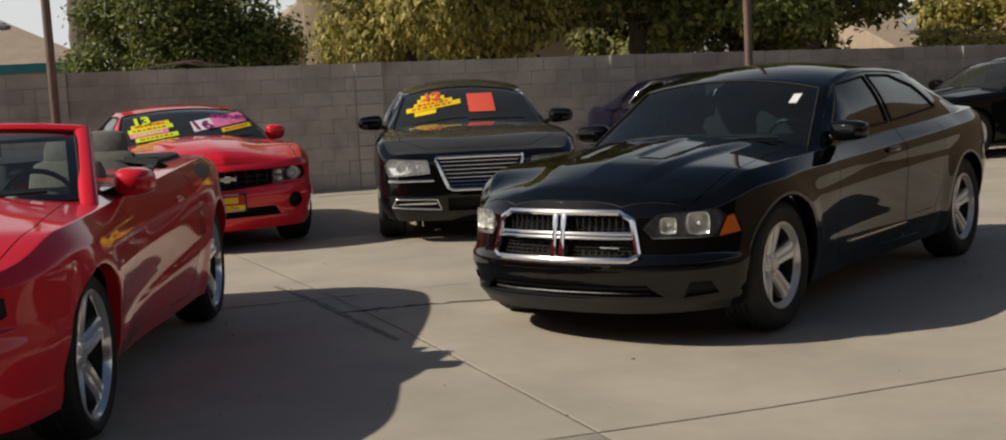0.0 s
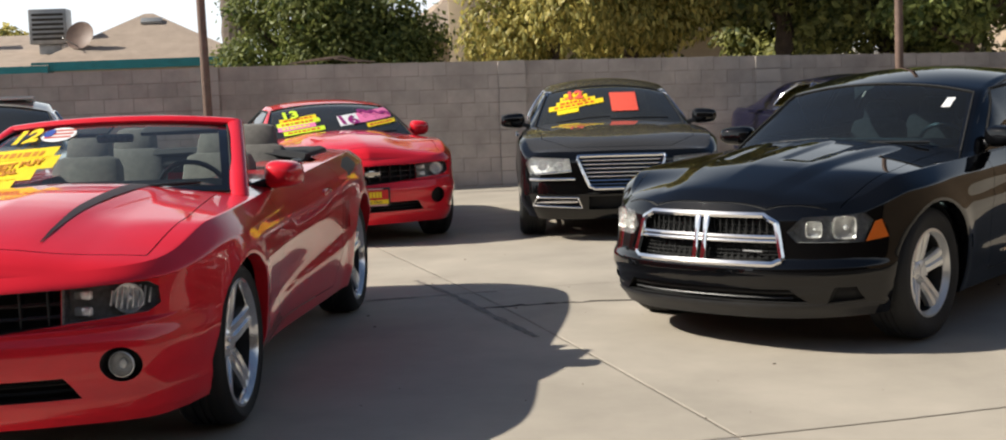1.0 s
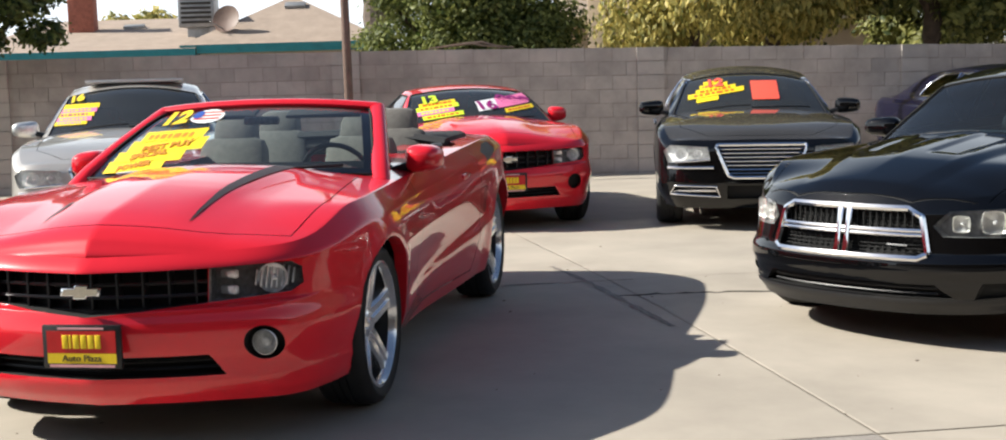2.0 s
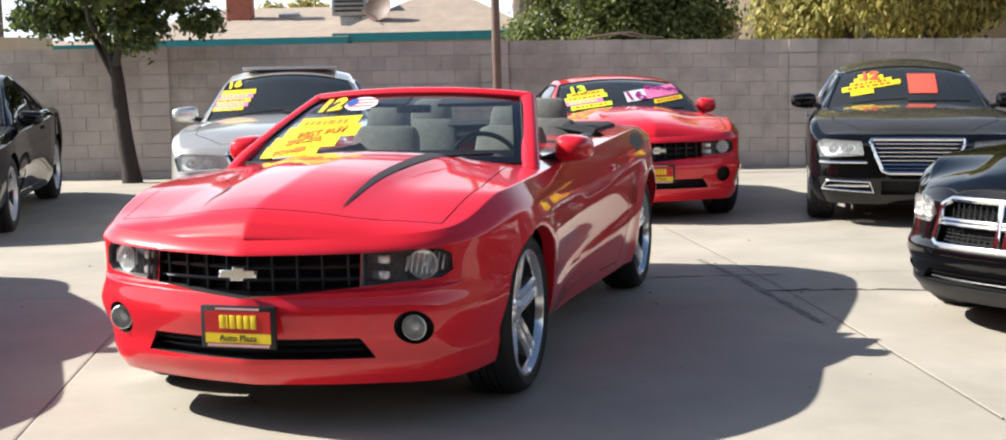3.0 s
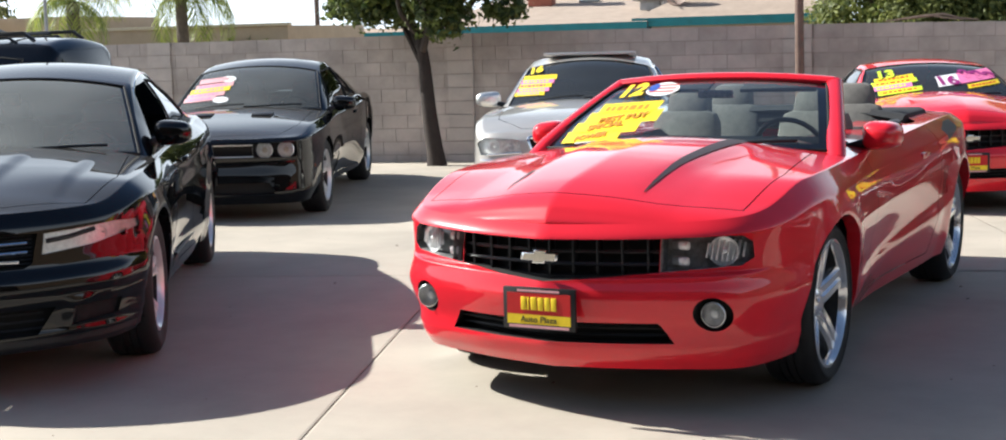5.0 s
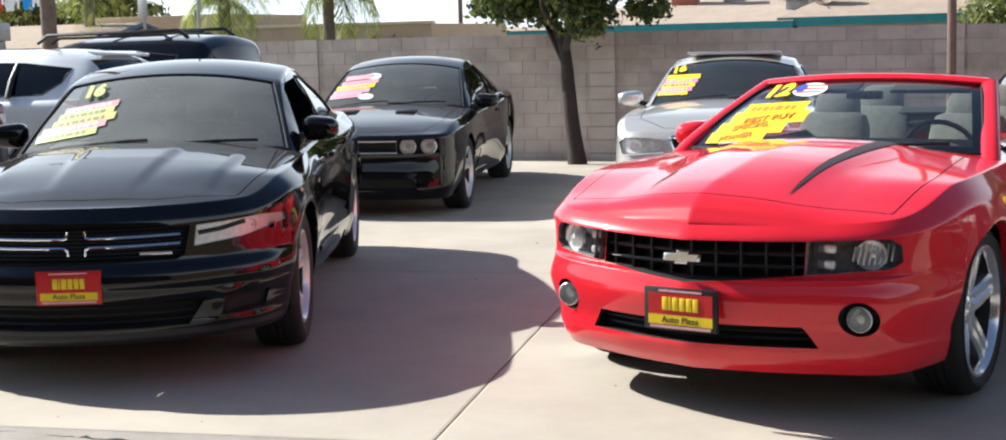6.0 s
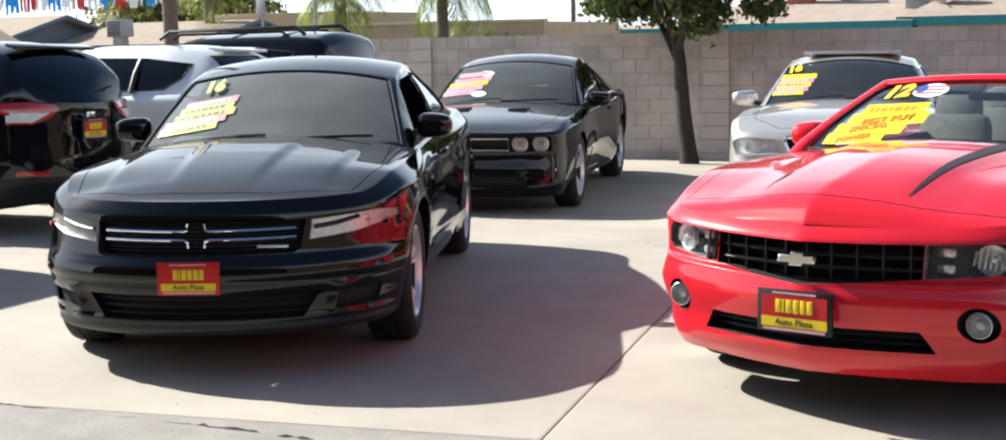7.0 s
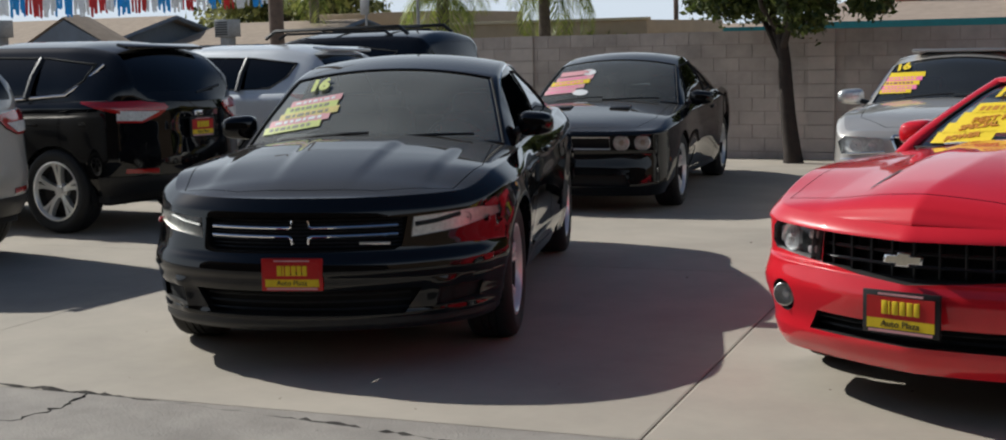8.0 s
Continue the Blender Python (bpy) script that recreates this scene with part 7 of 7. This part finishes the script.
tree("far_hedge", -26.0, 54.2, 0, 1.5, lumps(20, 16, 0, 0, 2.6, 2.6, 1.0, 0.7, 0.5, 0.9), 4500, 0.3, LEAF_OLIVE, "yellow-green hedge far beyond the roofs", 20, 0.15)
tree("far_tree", -25.0, 30.5, 0, 1.5, lumps(17, 14, 0, 0, 1.35, 0.9, 0.8, 0.5, 0.3, 0.5), 3500, 0.2, LEAF_MID, "green tree beside the palms", 17, 0.15)


def palm(x, y, z, h, r, n, length, label, seed, fine=26):
    rng = random.Random(seed)
    root = thing("palm_tree", pose(x, y, z), label, "palm")
    prof = []
    for k in range(28):
        t = k / 27
        prof.append((r * (1.12 - 0.2 * t) * (1.0 + (0.06 if k % 2 else -0.04)), h * t))
    part("trunk", lathe(prof, 14, "Z", smooth=20), PALM_BARK, root)
    for k in range(n):
        az = k * 2.399 + rng.uniform(-0.2, 0.2)
        el = radians(rng.uniform(-15, 75))
        L = length * rng.uniform(0.8, 1.1)
        d = Vector((math.cos(az), math.sin(az), 0))
        rib, p, a = [], Vector((0, 0, h)), el
        for s in range(13):
            rib.append(p.copy())
            p = p + (d * math.cos(a) + Vector((0, 0, math.sin(a)))) * (L / 12)
            a -= radians(11.5)
        fr = tube(rib, [0.022 * (1 - q / 14) for q in range(13)], sides=4)
        side = Vector((-d.y, d.x, 0))
        for s in range(fine):
            t = (s + 1.5) / (fine + 1) * 12
            i = min(11, int(t))
            b = rib[i].lerp(rib[i + 1], t - i)
            along = (rib[i + 1] - rib[i]).normalized()
            ll = 0.62 * length / 2.2 * math.sin(math.pi * min(0.97, 0.12 + 0.85 * t / 12)) ** 0.6
            for sg in (1, -1):
                q = side * sg * 0.8 + along * 0.5 + Vector((0, 0, -0.35 + rng.uniform(-0.25, 0.1)))
                q.normalize()
                tip = b + q * ll + Vector((0, 0, -0.25 * ll))
                mid = b + q * ll * 0.5
                w = along * 0.022
                vs = [fr.verts.new(v) for v in (b, mid + w, tip, mid - w)]
                fr.faces.new(vs)
        part("frond", fr, LEAF_PALM, root)
    return root


palm(-27.2, 25.9, 0, 2.75, 0.17, 17, 2.1, "small feathery palm behind the block wall", 21)
palm(-24.3, 26.7, 0, 2.9, 0.15, 17, 2.1, "small feathery palm behind the block wall", 22)
palm(-34.0, 27.0, 0, 3.6, 0.15, 13, 2.0, "feathery palm behind the beige building", 23, 18)
palm(-8.51, 28.77, 0, 7.0, 0.28, 9, 2.4, "tall thick-trunked palm behind the garden tree", 24, 18)

# ---- houses, poles and the rest of the distance ----
SHINGLE = material("tan_shingle", (0.34, 0.26, 0.19), 0.95, vary=0.18, scale=4, bump=0.5, bump_scale=30)
SHINGLE_PINK = material("faded_brown_shingle", (0.36, 0.28, 0.22), 0.95, vary=0.15, scale=3, bump=0.5, bump_scale=30)
TEAL = material("teal_fascia_paint", (0.02, 0.20, 0.22), 0.6, vary=0.15, scale=4)
CREAM = material("cream_stucco", (0.55, 0.47, 0.33), 0.9, vary=0.08, scale=3, bump=0.3, bump_scale=60)
BEIGE = material("beige_stucco", (0.40, 0.31, 0.21), 0.9, vary=0.10, scale=2, bump=0.3, bump_scale=60)
SLATE_PAINT = material("blue_grey_siding", (0.15, 0.175, 0.21), 0.8, vary=0.12, scale=3)
BRICK = material("red_chimney_brick", (0.30, 0.10, 0.065), 0.9, vary=0.25, scale=12, bump=0.4, bump_scale=50)
GREY_METAL = material("weathered_grey_metal", (0.30, 0.30, 0.30), 0.5, metal=0.5, vary=0.2, scale=6)
RUST_POLE = material("brown_painted_pole", (0.16, 0.10, 0.075), 0.6, vary=0.2, scale=8)
WOOD_POLE = material("weathered_wood_pole", (0.15, 0.105, 0.08), 0.9, vary=0.3, scale=6, bump=0.4, bump_scale=30)


def slab_roof(pts, mat, parent, name="roof", thick=0.12):
    bm = bmesh.new()
    lo = [bm.verts.new((p[0], p[1], p[2] - thick)) for p in pts]
    hi = [bm.verts.new(p) for p in pts]
    bm.faces.new(hi)
    bm.faces.new(lo[::-1])
    for i in range(len(pts)):
        j = (i + 1) % len(pts)
        bm.faces.new((lo[i], lo[j], hi[j], hi[i]))
    return part(name, finish(bm), mat, parent)


def house(name, m, length, depth, eave, ridge, roof_mat, wall_mat, fascia, label, hip=1.2):
    """A low house with a hipped or gabled roof; its front eave runs along local x."""
    root = thing(name, m, label, "house")
    part("wall", box(length - 0.8, depth - 0.8, eave, (length / 2, depth / 2, eave / 2)), wall_mat, root)
    a, b, c, d = (0, 0, eave), (length, 0, eave), (length, depth, eave), (0, depth, eave)
    e, f = (hip, depth / 2, ridge), (length - hip, depth / 2, ridge)
    slab_roof([a, b, f, e], roof_mat, root)
    slab_roof([d, c, f, e][::-1], roof_mat, root)
    if hip > 0.05:
        slab_roof([b, c, f], roof_mat, root)
        slab_roof([d, a, e], roof_mat, root)
    else:
        for x in (0.45, length - 0.45):
            part("gable", prism([(0.4, eave), (depth - 0.4, eave), (depth / 2, ridge - 0.12)], 0.08, "YZ", (x, 0, 0)), wall_mat, root)
        for x in (0.0, length):
            for y0 in (0.0, depth):
                part("barge_board", tube([(x, y0, eave - 0.06), (x, depth / 2, ridge - 0.06)], 0.07, sides=4), fascia, root)
    part("fascia", box(length, 0.05, 0.20, (length / 2, -0.02, eave - 0.10)), fascia, root)
    return root


def cooler(k, x, y, z, label):
    """A roof-top evaporative cooler box with louvred sides."""
    root = thing("roof_cooler", pose(x, y, z), label, "air cooler")
    root.matrix_basis = pose(x, y, z, 0, 0, 15) @ Matrix.Scale(k, 4)
    part("cabinet", box(0.85, 0.85, 0.8, (0, 0, 0.75), 0.03), GREY_METAL, root)
    part("stand", box(0.5, 0.5, 0.5, (0, 0, 0.2), 0.01), GREY_METAL, root)
    for k in range(6):
        part("louvre", box(0.7, 0.03, 0.05, (0, -0.435, 0.47 + k * 0.11), 0.0, (25, 0, 0)), PLASTIC, root)
    return root


h1 = house("house", pose(-13.45, 29.75, 0, 0, 0, 15), 4.7, 5.6, 1.87, 2.98, SHINGLE_PINK, CREAM, TEAL, "house with a faded shingle roof and teal fascia", 2.25)
h2 = house("house", pose(-18.1, 28.37, 0, 0, 0, 15), 5.22, 10.5, 1.80, 2.62, SHINGLE_PINK, CREAM, TEAL, "low house wing with a shingle roof and teal fascia", 0.6)
chim = part("chimney", box(0.62, 0.5, 1.6, (2.02, 3.3, 2.75), 0.02), BRICK, h2)
part("chimney_cap", box(0.72, 0.6, 0.08, (2.02, 3.3, 3.57), 0.02), PLASTIC, chim)
part("roof_vent", box(0.5, 0.3, 0.08, (2.45, 2.2, 2.78), 0.02, (20, 0, 0)), GREY_METAL, h1)
part("roof_vent", box(0.5, 0.3, 0.08, (3.2, 3.6, 2.4), 0.02, (9, 0, 0)), GREY_METAL, h2)
cooler(1.0, -13.75, 31.6, 1.95, "grey metal evaporative cooler on the shingle roof")
dish = thing("satellite_dish", pose(-12.75, 30.8, 2.1), "weathered grey satellite dish on the roof", "dish")
bowl = lathe([(0.001, 0.0), (0.12, 0.01), (0.25, 0.04), (0.36, 0.085), (0.365, 0.08), (0.25, 0.03), (0.001, -0.01)], 28, "Y")
bowl.transform(Matrix.Scale(0.92, 4) @ pose(0.05, 0, 0.36, 22, 0, 175))
part("reflector", bowl, RUST_POLE, dish)
part("mast", tube([(0, 0.05, -0.15), (0, 0.05, 0.3)], 0.03), GREY_METAL, dish)
part("feed_arm", tube([(0.0, -0.05, 0.1), (-0.22, -0.4, 0.3)], 0.015), GREY_METAL, dish)
house("house", pose(-5.6, 33.6, 0, 0, 0, 15), 9, 8, 2.3, 3.4, SHINGLE, BEIGE, CREAM, "house with a pale roof behind the trees", 1.5)
ch2 = thing("chimney_stack", pose(-4.25, 33.4, 0), "brick and stucco chimney stack", "chimney")
part("shaft", box(0.75, 0.6, 3.1, (0, 0, 1.55), 0.02), BEIGE, ch2)
part("brick_top", box(0.62, 0.5, 0.45, (0.05, 0, 3.25), 0.02), BRICK, ch2)
house("house", pose(10.4, 37.2, 0, 0, 0, 15), 9, 8, 1.25, 2.3, SHINGLE, CREAM, CREAM, "house with a tan roof beyond the wall", 0.3)
cooler(0.9, 11.4, 38.4, 1.35, "grey metal evaporative cooler on a tan roof")
house("house", pose(-30.6, 38.0, 0, 0, 0, 15), 5.0, 6, 1.80, 1.95, SHINGLE, CREAM, TEAL, "low flat house with a teal fascia", 0.3)
house("house", pose(-44.5, 19.3, 0, 0, 0, 15), 8.2, 6, 1.75, 2.55, SHINGLE, SLATE_PAINT, SLATE_PAINT, "tan-roofed house with blue-grey gable", 0.0)
house("house", pose(-36.9, 23.4, 0, 0, 0, 15), 5.4, 6, 1.62, 2.3, SHINGLE, SLATE_PAINT, SLATE_PAINT, "tan-roofed house with blue-grey gable end", 0.0)
gable = thing("porch_gable", pose(-38.3, 19.9, 0, 0, 0, 15), "blue-grey porch gable of a tan-roofed house", "gable")
part("gable_wall", prism([(0, 0), (3.1, 0), (3.1, 1.72), (1.55, 2.42), (0, 1.72)], 0.2, "XZ"), SLATE_PAINT, gable)
for x0 in (0.0, 3.1):
    part("gable_roof", tube([(x0 + (0.15 if x0 else -0.15), 0.4, 1.70), (1.55, 0.4, 2.50)], 0.09, sides=4, flat=6), SHINGLE, gable)
cooler(0.62, -33.7, 23.6, 1.62, "grey metal evaporative cooler on a tan roof")
cooler(0.62, -38.6, 19.2, 1.75, "grey metal evaporative cooler on a tan roof")
flat = thing("commercial_building", pose(-36.0, 27.2, 0, 0, 0, 15), "long flat-roofed beige stucco building", "building")
part("wall", box(13.0, 6, 2.05, (6.0, 3, 1.0), 0.02), BEIGE, flat)
part("parapet_cap", box(13.1, 0.25, 0.08, (6.0, 0.05, 2.06), 0.01), CREAM, flat)
part("wall_upper", box(5.0, 5, 0.5, (3.0, 3.5, 2.25), 0.02), BEIGE, flat)


def pole(name, x, y, z0, z1, r0, r1, mat, label, lean=0.0):
    root = thing(name, pose(x, y, z0), label, "pole")
    part("shaft", tube([(0, 0, -0.1), (lean * 0.5, 0, (z1 - z0) / 2), (lean, 0, z1 - z0)], [r0, (r0 + r1) / 2, r1], sides=12), mat, root)
    part("base_collar", lathe([(r0 * 1.5, 0), (r0 * 1.5, 0.06), (r0, 0.1)], 14, "Z"), mat, root)
    return root


pole("lamp_post", -6.1, 19.05, WZ, 7.0, 0.065, 0.055, RUST_POLE, "brown painted steel light pole by the wall", -0.05)
pole("lamp_post", 3.8, 21.75, WZ, 7.0, 0.065, 0.055, RUST_POLE, "brown painted steel light pole by the wall", -0.05)
up = pole("power_pole", -24.85, 18.65, 0, 9.0, 0.17, 0.13, WOOD_POLE, "weathered wooden utility pole")
part("crossarm", box(2.4, 0.12, 0.14, (0, -0.18, 8.3), 0.01), WOOD_POLE, up)
sign = pole("sign_post", -26.0, 22.2, 0, 2.9, 0.035, 0.03, GREY_METAL, "thin steel post with a small street sign")
part("sign_plate", box(0.32, 0.02, 0.62, (0, -0.04, 2.55), 0.01), GREY_METAL, sign)
pole("flag_pole", -24.6, 22.6, 0, 7.0, 0.045, 0.03, GREY_METAL, "thin grey steel pole")
pole("power_pole", -28.9, 38.4, 0, 9.0, 0.09, 0.07, WOOD_POLE, "distant thin wooden utility pole")

# bunting of tinsel fringe between the utility pole and the next
BUNT = [material("silver_tinsel", (0.80, 0.80, 0.80), 0.35, metal=0.4, vary=0.2, scale=20), material("red_tinsel", (0.60, 0.03, 0.03), 0.4, metal=0.2, vary=0.2, scale=20), material("blue_tinsel", (0.03, 0.34, 0.78), 0.4, metal=0.2, vary=0.2, scale=20)]
bunt = thing("bunting", pose(0, 0, 0), "string of silver, red and blue tinsel fringe", "bunting")
rng = random.Random(31)
P0, P1 = Vector((-28.7, 11.8, 2.98)), Vector((-24.85, 18.6, 3.12))
line = [P0.lerp(P1, t) - Vector((0, 0, 0.10 * math.sin(math.pi * t))) for t in np.linspace(0, 1, 40)]
part("cord", tube(line, 0.012, sides=5), PLASTIC, bunt)
t, k = 0.0, 0
while t < 0.985:
    w = rng.uniform(0.022, 0.045)
    bm = bmesh.new()
    n = max(5, int(w * 300))
    for s in range(n):
        q = t + w * s / n
        p = P0.lerp(P1, q) - Vector((0, 0, 0.10 * math.sin(math.pi * q)))
        e = (P1 - P0).normalized() * 0.055
        L = rng.uniform(0.50, 0.72)
        sway = Vector((rng.uniform(-0.05, 0.05), rng.uniform(-0.05, 0.05), 0))
        v = [bm.verts.new(c) for c in (p, p + e, p + e * 0.8 + sway - Vector((0, 0, L)), p + sway - Vector((0, 0, L * 0.97)))]
        bm.faces.new(v)
    part("fringe", finish(bm), BUNT[(0, 1, 0, 2, 1, 0, 2)[k % 7]], bunt)
    t += w + 0.002
    k += 1

# plain walls added out of view behind and beside the camera, darkening car reflections
SKY_SHIELD = material("sky_shield_brown", (0.105, 0.072, 0.045), 0.9, vary=0.25, scale=1.5, bump=0.3, bump_scale=40)
for nm, sx, sy, sz, px_, py_ in (("sky_shield_south", 42, 0.3, 7.0, 8, -6.5), ("sky_shield_east", 0.3, 48, 6.0, 16.5, 14)):
    w = part(nm, box(sx, sy, sz, (px_, py_, sz / 2 - 0.2), 0.02), SKY_SHIELD, None)
    tagged(w, "plain wall added out of view to darken car reflections", "wall", kind="structure")

# a dry branch fallen on the top of the wall
branch = thing("fallen_branch", pose(-5.15, 19.93, 1.588, 0, 0.6, 15), "dry grey branch lying on top of the wall", "branch")
part("limb", tube([(0, 0, 0.02), (0.28, 0, 0.055), (0.55, 0.01, 0.085), (0.78, 0, 0.10), (0.98, 0, 0.045), (1.25, 0, 0.02)], [0.012, 0.02, 0.026, 0.028, 0.022, 0.010]), WOOD_POLE, branch)
part("twig", tube([(0.62, 0, 0.09), (0.80, -0.05, 0.05), (1.05, -0.06, 0.02)], [0.014, 0.011, 0.006]), WOOD_POLE, branch)

# glowing shell added far beyond everything as pale bright haze along the horizon
def build_haze_shell():
    m = bpy.data.materials.new("glowing_haze_shell")
    m.use_nodes = True
    nt = m.node_tree
    nt.nodes.clear()
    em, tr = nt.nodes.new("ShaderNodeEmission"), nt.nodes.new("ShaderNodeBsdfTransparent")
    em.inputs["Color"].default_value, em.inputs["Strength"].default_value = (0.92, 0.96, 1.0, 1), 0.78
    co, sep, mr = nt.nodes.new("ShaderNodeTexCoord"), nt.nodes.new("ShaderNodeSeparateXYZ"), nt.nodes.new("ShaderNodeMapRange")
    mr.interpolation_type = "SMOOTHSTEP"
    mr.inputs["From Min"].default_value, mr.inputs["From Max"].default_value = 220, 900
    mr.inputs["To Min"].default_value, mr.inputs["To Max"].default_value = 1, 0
    mx, out = nt.nodes.new("ShaderNodeMixShader"), nt.nodes.new("ShaderNodeOutputMaterial")
    nt.links.new(co.outputs["Object"], sep.inputs[0])
    nt.links.new(sep.outputs["Z"], mr.inputs["Value"])
    nt.links.new(mr.outputs["Result"], mx.inputs[0])
    nt.links.new(tr.outputs[0], mx.inputs[1])
    nt.links.new(em.outputs[0], mx.inputs[2])
    nt.links.new(mx.outputs[0], out.inputs["Surface"])
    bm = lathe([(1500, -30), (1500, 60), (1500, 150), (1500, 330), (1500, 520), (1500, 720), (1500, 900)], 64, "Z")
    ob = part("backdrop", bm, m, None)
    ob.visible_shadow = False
    tagged(ob, "glowing shell added as pale bright haze over the horizon", "sky", kind="structure")


build_haze_shell()
